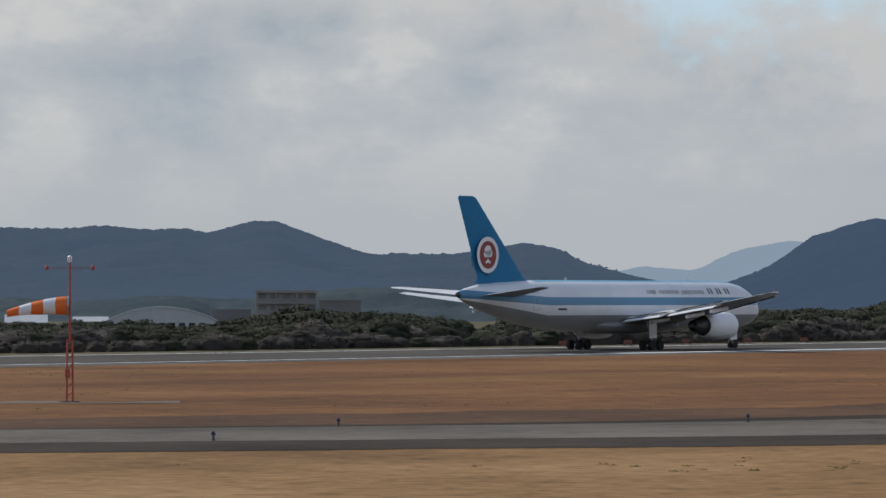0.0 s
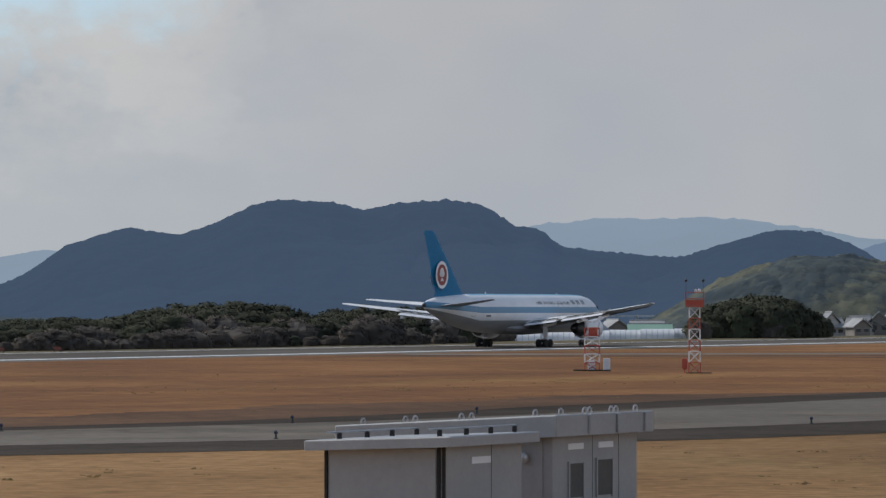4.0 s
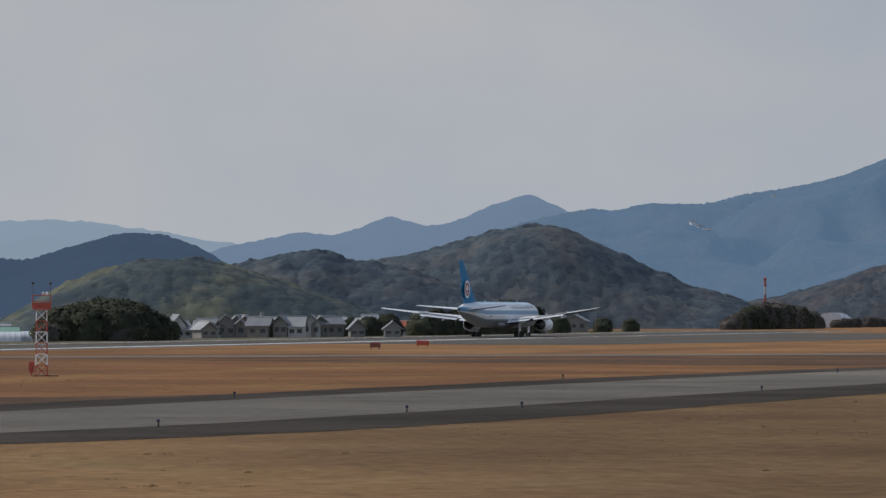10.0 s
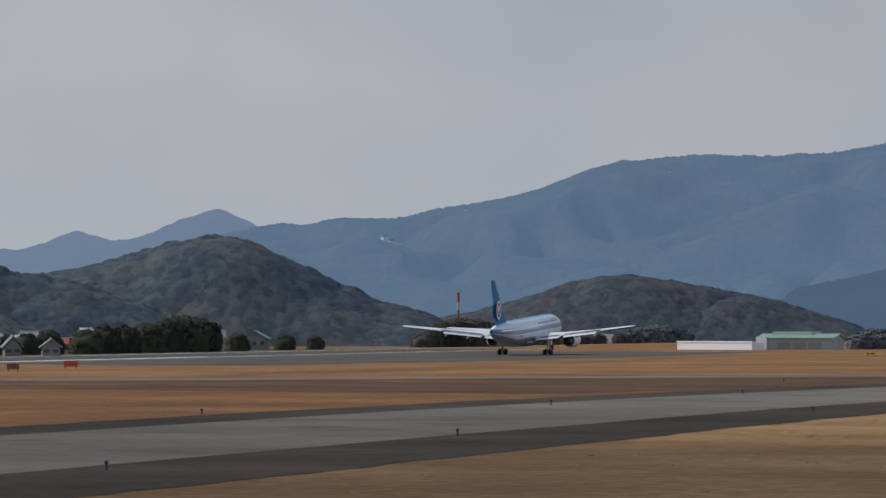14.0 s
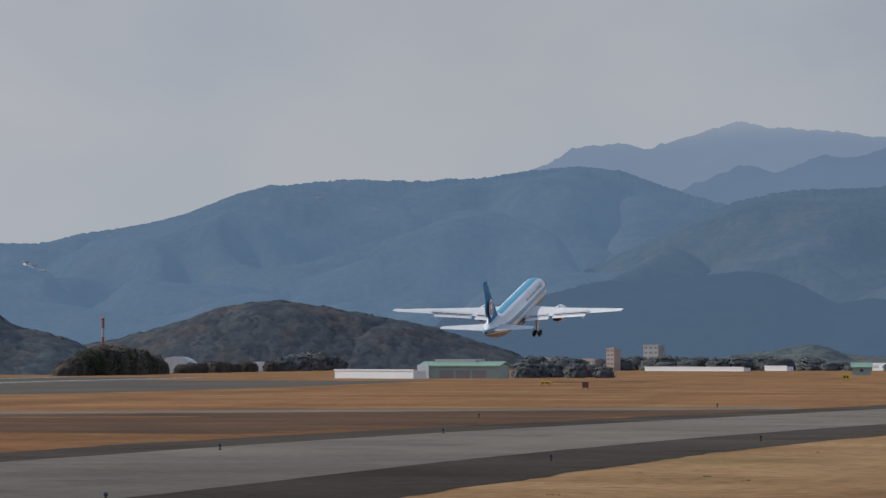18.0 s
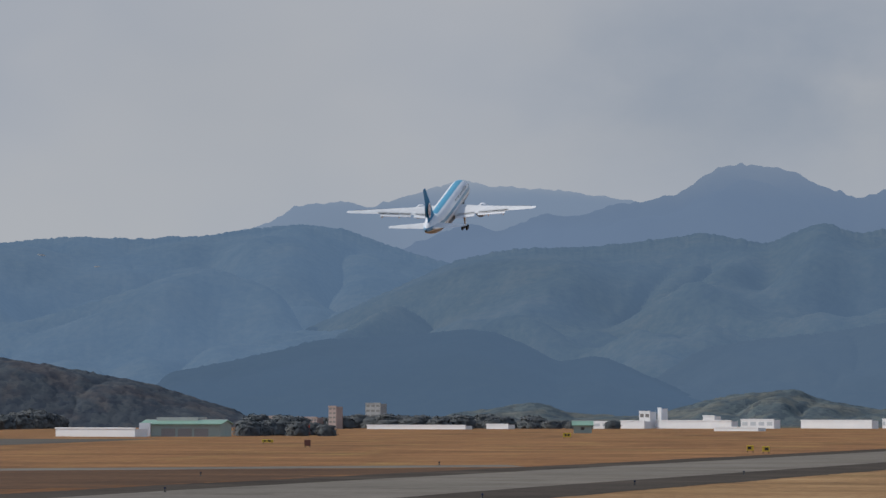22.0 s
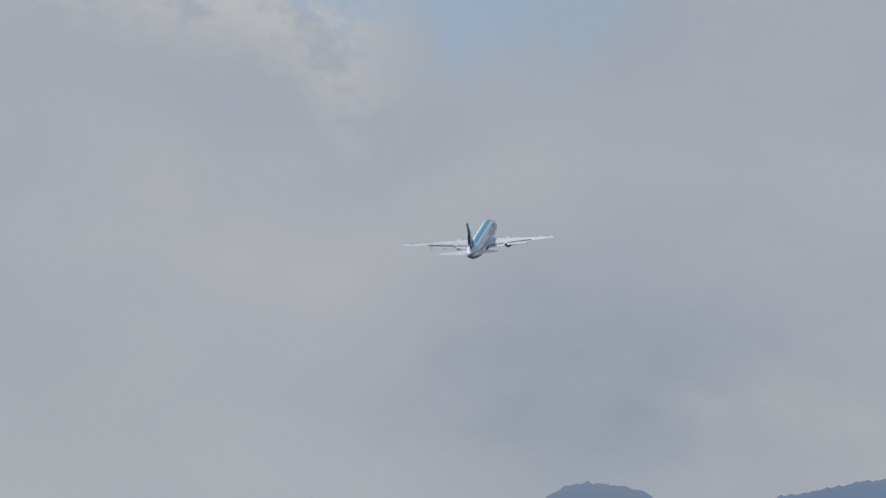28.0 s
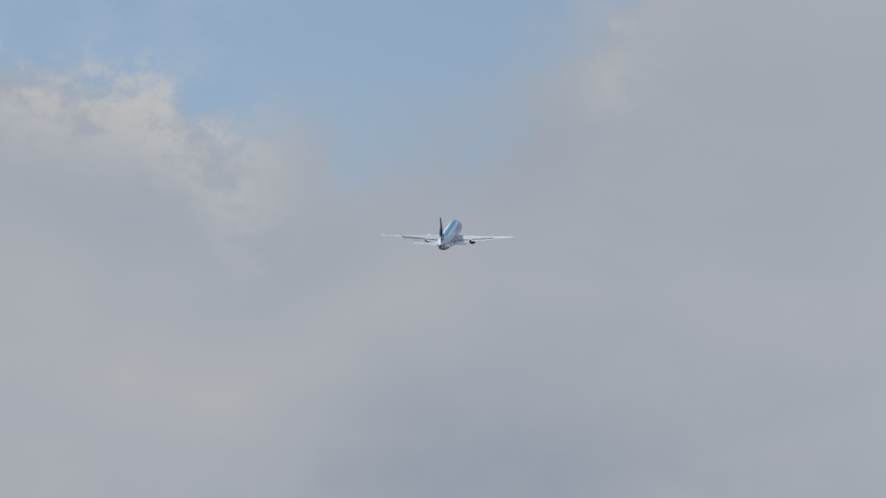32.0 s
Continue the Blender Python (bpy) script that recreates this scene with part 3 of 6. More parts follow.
def crown_domes(x, y, seed):
    """Height of rounded tree crowns of uneven size, one to each cell of a jittered grid."""
    xi, yi = np.floor(x).astype(np.int64), np.floor(y).astype(np.int64)
    best = np.zeros(x.shape)
    for i in (-1, 0, 1):
        for j in (-1, 0, 1):
            a, b = xi + i, yi + j
            h = (a * 374761393 + b * 668265263 + seed * 1442695041) & 0x7FFFFFFF
            h = ((h ^ (h >> 13)) * 1274126177) & 0x7FFFFFFF
            px, py, tall = (h & 255) / 255.0, ((h >> 8) & 255) / 255.0, ((h >> 16) & 255) / 255.0
            d = (x - a - px) ** 2 + (y - b - py) ** 2
            best = np.maximum(best, (0.55 + 0.45 * tall) * np.sqrt(np.clip(1 - d / 1.1, 0, 1)))
    return best


SWING = 2.0                              # degrees by which the east end lies round to the right
CENTRES = ((0.0, 0.0), (125 * math.sin(FORWARD), 125 * math.cos(FORWARD)))


def ridge(name, label, summits, centre, distance, depth, material, seed, step, spur=0.35, trees=5.0, spur_size=90.0, back=0.35, round_off=14.0, canopy=0.0, fine=0.0):
    """A wooded ridge whose summits and saddles are given by bearing and height."""
    ox, oy = CENTRES[centre]
    b = np.radians([s[0] + SWING * centre for s in summits])
    h = np.array([s[1] for s in summits], float)
    nu = int(distance * (b[-1] - b[0]) / (fine or step)) + 2
    u = np.linspace(b[0], b[-1], nu)
    top = np.interp(u, b, h)
    k = np.hanning(max(5, int(round_off / (fine or step) * 2.0) | 1))
    pad = len(k) // 2
    top = np.convolve(np.pad(top, pad, mode="edge"), k / k.sum(), mode="valid")
    nv = int(depth * (1 + back) / step / (1.0 if canopy else 1.5)) + 3
    v = np.linspace(0, 1 + back, nv)
    U, V = np.meshgrid(u, v)
    T = np.tile(top, (nv, 1))
    R = distance - depth + V * depth
    rise = np.where(V < 1, np.sin(np.clip(V, 0, 1) * math.pi / 2) ** 1.15, np.cos((V - 1) * 1.4) ** 0.7)
    arc = U * distance
    bend = 1.6 * fbm(arc / (spur_size * 2), R / (spur_size * 1.5), 2, seed + 9)
    cut = np.abs(fbm(arc / spur_size + bend, R / (spur_size * 1.7) + bend * 0.6, 3, seed) * 2 - 1)
    shade = 1 - spur * (1 - np.clip(cut * 1.9, 0, 1) ** 0.7) * np.clip((1 - V) * 3.0, 0, 1) * np.clip(V * 3, 0, 1)
    Z = (T + 8) * rise * shade - 8
    if canopy:                                   # round crowns crowd together
        Z += crown_domes(arc / (trees * 1.5), R / (trees * 1.5), seed + 20) * canopy * 0.6 * np.clip(V * 8, 0, 1)
        crowns = 0.08 + 0.6 * np.exp(-((V - 1) / 0.07) ** 2)
        Z += crowns * ((1 - np.abs(2 * fbm(arc / trees, R / trees, 2, seed + 3) - 1)) * canopy - canopy * 0.7)
        Z += crowns * np.clip(fbm(arc / (trees * 3), R / (trees * 3), 2, seed + 6) - 0.5, 0, 1) * canopy * 3
    elif fine:                                   # single crowns stand out along the crest
        crest = np.exp(-((V - 1) / 0.06) ** 2)
        Z += crest * ((fbm(arc / trees, R / 60, 2, seed + 3) - 0.5) * trees * 0.8 + np.clip(fbm(arc / (trees * 2.5), R / 90, 2, seed + 5) - 0.55, 0, 1) * trees * 1.3)
        Z += (1 - crest) * (fbm(arc / 9, R / 9, 2, seed + 4) - 0.5) * 3.0
    else:
        Z += (fbm(arc / (trees * 0.9), R / (trees * 0.9), 2, seed + 3) - 0.5) * trees * 0.75
    X, Y = ox + R * np.sin(U), oy + R * np.cos(U)
    verts = np.stack([X, Y, Z], -1).reshape(-1, 3)
    i, j = np.meshgrid(np.arange(nv - 1), np.arange(nu - 1), indexing="ij")
    a = (i * nu + j).ravel()
    faces = np.stack([a, a + 1, a + nu + 1, a + nu], -1)
    me = bpy.data.meshes.new(name)
    me.from_pydata(verts.tolist(), [], faces.tolist())
    me.materials.append(material)
    me.polygons.foreach_set("use_smooth", [True] * len(me.polygons))
    return tagged(new(name, me), label, "mountain", kind="structure")


LEFT_RANGE = [
    (-11.94, 38), (-8.75, 49), (-6.24, 51), (-5.28, 51), (-4.73, 53), (-4.22, 50), (-3.69, 51), (-3.29, 48),
    (-2.74, 55), (-2.34, 56), (-2.15, 52), (-1.54, 42), (-0.99, 34), (-0.51, 35), (0.13, 34), (1.16, 42),
    (1.64, 38), (2.04, 28), (2.91, 18), (3.42, 13), (4.14, 7), (5.09, -2),
]
TWIN_MOUNTAIN = [
    (2.39, -1), (3.18, 10), (3.88, 13), (4.59, 24), (5.15, 40), (6.02, 51), (6.82, 47), (7.40, 56),
    (7.85, 65), (8.17, 67), (8.89, 66), (9.33, 61), (10.00, 66), (10.64, 67), (11.12, 63), (11.48, 52),
    (11.83, 51), (12.15, 40), (12.93, 37), (13.79, 34), (14.51, 43), (15.14, 50), (15.78, 48), (16.23, 42),
    (16.58, 33), (17.11, 25), (17.75, 12), (18.30, -1),
]
FAR_RANGE_WEST = [
    (1.59, 18), (2.30, 34), (2.57, 39), (2.85, 43), (3.20, 40), (3.56, 38), (3.88, 52), (4.20, 62),
    (4.60, 68), (4.87, 71), (5.09, 71), (5.57, 60), (6.37, 44),
]
FAR_RANGE_MIDDLE = [
    (10.74, 76), (11.85, 101), (12.92, 108), (13.45, 105), (14.00, 109), (14.80, 104), (15.59, 96), (16.39, 85),
    (17.11, 76), (17.90, 63),
]
PEAK_RANGE = [
    (15.52, 48), (16.54, 73), (17.66, 91), (18.06, 87), (18.54, 96), (18.89, 109), (19.41, 97), (19.73, 99),
    (20.21, 115), (20.69, 129), (20.82, 132), (21.01, 128), (21.49, 110), (22.28, 91),
]
HIGH_RANGE = [
    (16.70, 44), (17.50, 62), (18.20, 74), (18.50, 80), (19.09, 89), (19.70, 95), (20.00, 92), (20.50, 99),
    (21.20, 98), (21.50, 100), (21.80, 106), (22.34, 111), (22.90, 116), (23.40, 123), (24.00, 137), (24.60, 147),
    (25.10, 150), (25.70, 153), (26.55, 151), (27.10, 153), (27.57, 154), (28.21, 160), (28.85, 164), (29.48, 160), (30.28, 143), (31.08, 129), (32.23, 110), (33.82, 86),
]
GREEN_RANGE = [
    (27.85, 39), (28.97, 68), (30.08, 95), (31.08, 119), (31.87, 127), (32.48, 128), (33.06, 129), (33.62, 132),
    (34.58, 139), (35.43, 130), (35.85, 139), (36.22, 147), (36.70, 137), (37.42, 144), (37.82, 140), (38.29, 144),
    (39.39, 147), (41.38, 139), (44.56, 106),
]
BLUE_RANGE = [
    (27.06, 189), (28.27, 220), (28.84, 244), (29.54, 252), (29.83, 242), (30.57, 262), (31.15, 276), (31.54, 268),
    (32.31, 264), (33.10, 257), (34.22, 241), (35.81, 215), (37.40, 195),
]
CRAG_RANGE = [
    (29.44, 152), (30.51, 182), (31.23, 203), (31.70, 193), (32.34, 212), (32.58, 207), (33.45, 222), (34.25, 233),
    (34.73, 259), (35.05, 263), (35.68, 256), (36.72, 227), (37.59, 245), (38.29, 254), (38.99, 263), (40.58, 274),
    (42.97, 233),
]
LOW_RIDGE = [
    (25.86, 6), (26.94, 22), (26.96, 27), (27.83, 33), (28.63, 40), (29.10, 45), (29.58, 46), (30.22, 47),
    (30.85, 49), (31.25, 51), (31.61, 49), (31.97, 44), (32.29, 38), (32.51, 33), (32.70, 34), (32.92, 36),
    (33.16, 36), (33.40, 32), (33.64, 28), (34.19, 19), (34.67, 13), (36.20, -4),
]
EAST_SPUR = [
    (32.76, 10), (33.40, 21), (33.88, 29), (34.19, 40), (34.59, 50), (35.38, 56), (36.17, 59), (37.10, 66),
    (38.20, 80), (40.60, 76), (43.00, 50),
]
ROUND_HILL = [
    (21.49, 5), (22.52, 9), (23.12, 13), (23.55, 16), (23.91, 19), (24.35, 21), (24.63, 21), (24.99, 21),
    (25.50, 19), (26.02, 17), (26.54, 15), (27.06, 12), (27.49, 9), (27.89, 6), (28.33, 2),
]
DARK_HILL = [
    (17.75, 11), (18.30, 18), (18.78, 21), (19.42, 24), (19.97, 28), (20.37, 30), (20.85, 32), (21.25, 32),
    (21.49, 30), (21.96, 25), (22.36, 21), (22.68, 17), (23.08, 13), (23.48, 11), (23.87, 8), (24.35, 2),
]
WOODED_HILL = [
    (16.15, 12), (16.62, 17), (17.03, 19), (17.51, 21), (17.83, 22), (18.06, 21), (18.30, 19), (18.70, 18),
    (19.10, 17), (19.50, 14), (20.13, 10), (20.85, 3),
]
GREEN_HILL = [
    (13.21, 1), (13.52, 3), (14.16, 10), (14.79, 15), (15.35, 18), (15.84, 18), (16.23, 18), (16.62, 17),
    (17.11, 14), (17.67, 11), (18.30, 7), (18.94, 2),
]

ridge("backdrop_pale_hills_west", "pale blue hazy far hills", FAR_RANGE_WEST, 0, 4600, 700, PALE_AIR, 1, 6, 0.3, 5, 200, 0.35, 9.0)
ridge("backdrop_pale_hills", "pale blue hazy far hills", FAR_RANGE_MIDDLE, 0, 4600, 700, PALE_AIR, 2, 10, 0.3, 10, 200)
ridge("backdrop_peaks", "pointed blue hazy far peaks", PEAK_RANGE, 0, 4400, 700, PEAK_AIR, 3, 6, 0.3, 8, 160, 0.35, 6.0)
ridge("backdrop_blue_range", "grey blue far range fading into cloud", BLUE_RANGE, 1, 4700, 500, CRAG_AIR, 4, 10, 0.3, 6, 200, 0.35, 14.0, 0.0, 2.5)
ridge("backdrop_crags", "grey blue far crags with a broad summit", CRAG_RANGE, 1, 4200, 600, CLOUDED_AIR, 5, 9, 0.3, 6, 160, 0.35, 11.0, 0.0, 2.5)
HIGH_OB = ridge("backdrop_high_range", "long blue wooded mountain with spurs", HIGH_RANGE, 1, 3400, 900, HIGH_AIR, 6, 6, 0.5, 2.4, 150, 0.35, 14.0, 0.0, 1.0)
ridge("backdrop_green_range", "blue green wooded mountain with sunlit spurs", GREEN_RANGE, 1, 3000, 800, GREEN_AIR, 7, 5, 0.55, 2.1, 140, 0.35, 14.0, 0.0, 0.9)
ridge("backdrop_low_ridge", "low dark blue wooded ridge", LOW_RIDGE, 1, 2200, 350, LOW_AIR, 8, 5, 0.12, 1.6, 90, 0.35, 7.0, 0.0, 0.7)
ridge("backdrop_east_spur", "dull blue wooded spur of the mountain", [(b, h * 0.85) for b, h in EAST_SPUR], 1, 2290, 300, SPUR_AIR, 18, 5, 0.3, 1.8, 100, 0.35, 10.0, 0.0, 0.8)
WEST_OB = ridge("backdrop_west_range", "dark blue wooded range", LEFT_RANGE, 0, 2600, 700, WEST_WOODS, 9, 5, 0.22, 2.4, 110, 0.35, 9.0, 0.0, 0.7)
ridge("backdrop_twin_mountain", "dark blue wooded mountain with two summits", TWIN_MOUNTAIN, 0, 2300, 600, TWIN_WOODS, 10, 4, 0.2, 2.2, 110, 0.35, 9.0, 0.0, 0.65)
# the blue in these woods is haze mixed into the colour
FAR_WOODS = surface("hazy_blue_green_woods", [(0.05, 0.07, 0.084), (0.062, 0.083, 0.094), (0.08, 0.097, 0.10)], 0.95, 0, 0.03, 9, spec=0.05)
ridge("low_wooded_rise", "low hazy green wooded rise at the mountain foot", [(-12, 3), (-8, 3), (-6, 6), (-5, 4), (-4, 7), (-3, 5), (-1.5, 9.4), (-0.3, 10.2), (0.6, 8), (1.6, 4.5), (3, 2.5), (7, 0.6), (11, -1.0), (15, -1.5), (17, -4)],
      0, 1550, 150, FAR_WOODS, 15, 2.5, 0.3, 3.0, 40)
# the grove's haze is put into its paler, bluer base colours
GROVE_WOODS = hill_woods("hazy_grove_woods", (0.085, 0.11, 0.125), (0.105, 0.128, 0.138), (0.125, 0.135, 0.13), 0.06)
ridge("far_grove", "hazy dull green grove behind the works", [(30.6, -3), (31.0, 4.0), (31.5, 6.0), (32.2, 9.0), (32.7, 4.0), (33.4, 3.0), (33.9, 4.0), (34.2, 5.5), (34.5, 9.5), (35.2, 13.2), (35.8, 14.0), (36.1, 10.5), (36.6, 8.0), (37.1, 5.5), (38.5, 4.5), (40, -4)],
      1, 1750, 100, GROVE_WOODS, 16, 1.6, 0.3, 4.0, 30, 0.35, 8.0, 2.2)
ridge("dark_hill", "dark winter-wooded round hill", DARK_HILL, 0, 1300, 62, HILL_WOODS, 11, 0.5, 0.1, 2.4, 30, 0.6, 6.0, 1.6)
ridge("wooded_hill", "grey green wooded hill", WOODED_HILL, 0, 1150, 48, HILL_WOODS, 12, 0.45, 0.1, 2.4, 26, 0.6, 5.0, 1.9)
ridge("green_hill", "yellow green orchard hill", GREEN_HILL, 0, 1050, 48, GREEN_WOODS, 13, 0.45, 0.1, 2.2, 26, 0.6, 6.0, 1.5)
ridge("round_hill", "dark wooded round hill behind the airfield", [(b - 0.1, h * 1.22) for b, h in ROUND_HILL], 1, 1620, 60, ROUND_WOODS, 14, 0.55, 0.1, 2.8, 32, 0.6, 5.0, 1.8)


# ---- trees ----
def spot(bearing, distance, z=0.0, centre=0):
    ox, oy = CENTRES[centre]
    bearing += SWING * centre
    return Vector((ox + distance * math.sin(radians(bearing)), oy + distance * math.cos(radians(bearing)), z))


def facing(bearing, distance, z=0.0, centre=0, turn=0.0):
    """A pose at that spot with its back to the hills."""
    p = spot(bearing, distance, z, centre)
    return pose(p.x, p.y, p.z, 0, 0, -bearing - SWING * centre + turn)


def land(p):
    """Height of the ground sheet at a place."""
    a = p.x * ACROSS.x + p.y * ACROSS.y
    return float(np.interp(a, [290, 330, 360, 1200], [0, -1.0, -2.4, -2.5]))


def foliage(name, colours, stands=0.3, thin=0.45):
    m = bpy.data.materials.new(name)
    m.use_nodes = True
    tree = m.node_tree
    bsdf = tree.nodes["Principled BSDF"]
    bsdf.inputs["Roughness"].default_value = 0.85
    bsdf.inputs["Specular IOR Level"].default_value = 0.2
    one = tree.nodes.new("ShaderNodeNewGeometry").outputs["Random Per Island"]
    own = tree.nodes.new("ShaderNodeObjectInfo").outputs["Random"]
    stand = noise_of(tree, tree.nodes.new("ShaderNodeTexCoord").outputs["Object"], stands, 3.0)
    stand = smooth(tree, stand, 0.3, 0.7)
    tone = maths(tree, "MULTIPLY_ADD", own, 0.35, maths(tree, "MULTIPLY_ADD", one, 0.1, maths(tree, "MULTIPLY", stand, 0.5)))
    tree.links.new(ramp(tree, tone, [(0.1 + 0.8 * i / (len(colours) - 1), c) for i, c in enumerate(colours)]), bsdf.inputs["Base Color"])
    through_leaf = tree.nodes.new("ShaderNodeBsdfTranslucent")
    tree.links.new(bsdf.inputs["Base Color"].links[0].from_socket, through_leaf.inputs["Color"])
    both = node(tree, "ShaderNodeMixShader", Fac=thin)
    tree.links.new(bsdf.outputs[0], both.inputs[1])
    tree.links.new(through_leaf.outputs[0], both.inputs[2])
    tree.links.new(both.outputs[0], tree.nodes["Material Output"].inputs["Surface"])
    return m


LEAF_DARK = foliage("evergreen_leaves", [(0.047, 0.052, 0.034), (0.058, 0.062, 0.041), (0.074, 0.075, 0.05)], thin=0.1)
LEAF_BROWN = foliage("winter_brush_leaves", [(0.1, 0.088, 0.078), (0.122, 0.106, 0.092), (0.145, 0.125, 0.106)], thin=0.1)
LEAF_GREEN = foliage("green_leaves", [(0.06, 0.066, 0.042), (0.074, 0.079, 0.05), (0.09, 0.092, 0.06)], thin=0.1)


def make_tree(name, seed, material, height, spread, clumps, label):
    """A tapered trunk with limbs, and a crown of many small leaf tufts in uneven masses."""
    rnd = random.Random(seed)
    tree = thing(name, pose(0, 0, -500), label, "tree", "trees along the runway")
    limbs = [tube((0, 0, -0.4), (0.1, 0, height * 0.3), 0.18, 0.12, 8)]
    masses = []
    for i in range(34):
        a, u = rnd.uniform(0, 6.28), rnd.uniform(0.02, 0.9)
        r = spread * math.sqrt(u)
        dome = height * (1 - 0.62 * u * u) * 0.86
        top = (r * math.cos(a), r * math.sin(a), dome * (rnd.uniform(0.45, 0.8) if i % 4 == 0 else rnd.uniform(0.84, 1.0)))
        if i % 2:
            limbs.append(tube((0.1, 0, height * 0.28), top, 0.1, 0.03, 6))
        masses.append((Vector(top), spread * rnd.uniform(0.28, 0.42), height * rnd.uniform(0.1, 0.17)))
    for i in range(18):
        a = i * 0.7 + rnd.uniform(0, 0.5)
        masses.append((Vector((spread * 0.82 * math.cos(a), spread * 0.82 * math.sin(a), height * (0.08 if i < 9 else 0.3) + rnd.uniform(0, 0.1) * height)), spread * 0.4, height * 0.2))
    part("trunk", join(*limbs), BARK, tree)
    v, f, outward = [], [], []
    for k in range(9):                           # the inner crown, a closed uneven dome
        r, z = ((0.72, 0.0), (0.86, 0.12), (0.92, 0.28), (0.9, 0.44), (0.82, 0.58), (0.68, 0.7), (0.5, 0.79), (0.28, 0.84), (0.03, 0.86))[k]
        for j in range(14):
            a = 6.283 * j / 14 + 0.2 * k
            b = rnd.uniform(0.88, 1.08)
            v.append((spread * r * b * math.cos(a), spread * r * b * math.sin(a), height * z * (0.5 + 0.5 * b)))
            outward.append(Vector((r * math.cos(a), r * math.sin(a), 1.5 * z - 0.5)))
    for k in range(8):
        f += [(14 * k + j, 14 * k + (j + 1) % 14, 14 * k + 14 + (j + 1) % 14, 14 * k + 14 + j) for j in range(14)]
    for c, w, h in masses:                       # each mass has a dense heart of twigs and leaves
        n = len(v)
        for k, (r, z) in enumerate(((0.4, -0.8), (0.74, -0.3), (0.78, 0.25), (0.5, 0.68), (0.1, 0.85))):
            for j in range(8):
                a = 0.785 * j + 0.4 * k
                d = Vector((r * math.cos(a), r * math.sin(a), z)) * rnd.uniform(0.6, 1.1)
                p = c + Vector((d.x * w, d.y * w, d.z * h))
                v.append((p.x, p.y, min(max(p.z, 0.0), height)))
                outward.append(d * 0.35 + Vector((p.x / spread, p.y / spread, (p.z - height * 0.35) / height * 1.6)))
        for k in range(4):
            f += [(n + 8 * k + j, n + 8 * k + (j + 1) % 8, n + 8 * k + 8 + (j + 1) % 8, n + 8 * k + 8 + j) for j in range(8)]
    for i in range(clumps):
        c, w, h = rnd.choice(masses)
        d = Vector((rnd.gauss(0, 1), rnd.gauss(0, 1), rnd.gauss(0, 1))).normalized() * rnd.uniform(0.8, 1.18)
        p = c + Vector((d.x * w, d.y * w, d.z * h))
        p.z = min(max(p.z, 0.05), height)
        face = d * 0.7 + Vector((p.x / spread, p.y / spread, (p.z - height * 0.35) / height * 1.6)) + Vector((0, 0, 0.25))
        q = face.to_track_quat("Z", "Y") @ Euler((rnd.uniform(-0.8, 0.8), rnd.uniform(-0.8, 0.8), rnd.uniform(0, 6.28))).to_quaternion()
        s = rnd.uniform(0.09, 0.2) if clumps > 5000 else rnd.uniform(0.16, 0.34)
        outward += [d * 0.35 + Vector((p.x / spread, p.y / spread, (p.z - height * 0.35) / height * 1.6)) + q @ Vector((0, 0, 0.15))] * 5
        n = len(v)
        for x, y, z in ((-s, -s * 0.5, 0), (0, -s, s * 0.5), (s, -s * 0.3, 0), (s * 0.6, s * 0.8, 0.3 * s), (-s * 0.5, s * 0.9, -0.2 * s)):
            v.append(tuple(p + q @ Vector((x, y, z))))
        f += [(n, n + 1, n + 2, n + 3), (n, n + 3, n + 4)]
    me = bpy.data.meshes.new("crown")
    me.from_pydata(v, [], f)
    me.materials.append(material)
    crown = part("crown", me, material, tree)
    crown.data.polygons.foreach_set("use_smooth", [True] * len(f))
    crown.data.normals_split_custom_set_from_vertices([(d.normalized() + Vector((-0.15, 0, 0.6))).normalized() for d in outward])
    return tree


KINDS = [make_tree("evergreen_tree", 1, LEAF_DARK, 6.0, 2.6, 7500, "dark evergreen tree behind the runway"),
         make_tree("evergreen_tree", 2, LEAF_DARK, 6.0, 3.2, 8500, "dark evergreen tree behind the runway"),
         make_tree("leafy_tree", 3, LEAF_GREEN, 6.0, 3.0, 8000, "dull green broad tree behind the runway"),
         make_tree("brush", 4, LEAF_BROWN, 6.0, 3.4, 8000, "brown winter brush beside the runway"),
         make_tree("brush", 5, LEAF_BROWN, 6.0, 2.6, 7000, "brown winter brush beside the runway")]
# paler, bluer leaf colours stand in for the haze before far trees
LEAF_HAZE = foliage("hazy_far_leaves", [(0.11, 0.125, 0.135), (0.13, 0.14, 0.147), (0.155, 0.157, 0.152)], thin=0.1)
KINDS += [make_tree("leafy_tree", 6, LEAF_HAZE, 6.0, 3.2, 1500, "haze-grey green tree among the town houses"),
          make_tree("brush", 7, LEAF_HAZE, 6.0, 3.8, 1500, "haze-grey green thicket beside the town")]
FIRST = {}


def plant(kind, bearing, distance, height, centre=0, wide=1.0, rnd=random):
    clear = (278 - 28 * centre) / math.sin(radians(37.1 - bearing - SWING * centre)) if bearing < 25.6 else 0.0    # beyond the runway
    if distance < clear:
        distance, height = clear, height * clear / distance
    p = spot(bearing, distance, 0, centre)
    p.z = land(p)
    m = Matrix.Translation(p) @ pose(0, 0, 0, 0, 0, rnd.uniform(0, 360))
    src = KINDS[kind]
    if kind not in FIRST:
        FIRST[kind] = ob = src
        ob.matrix_basis = m
    else:
        ob = copy_thing(src, m)
    k = height / 6.0
    ob.scale = (k * wide, k * wide, k)


def far_edge(bearing):
    return 262 / math.sin(radians(37.1 - bearing))


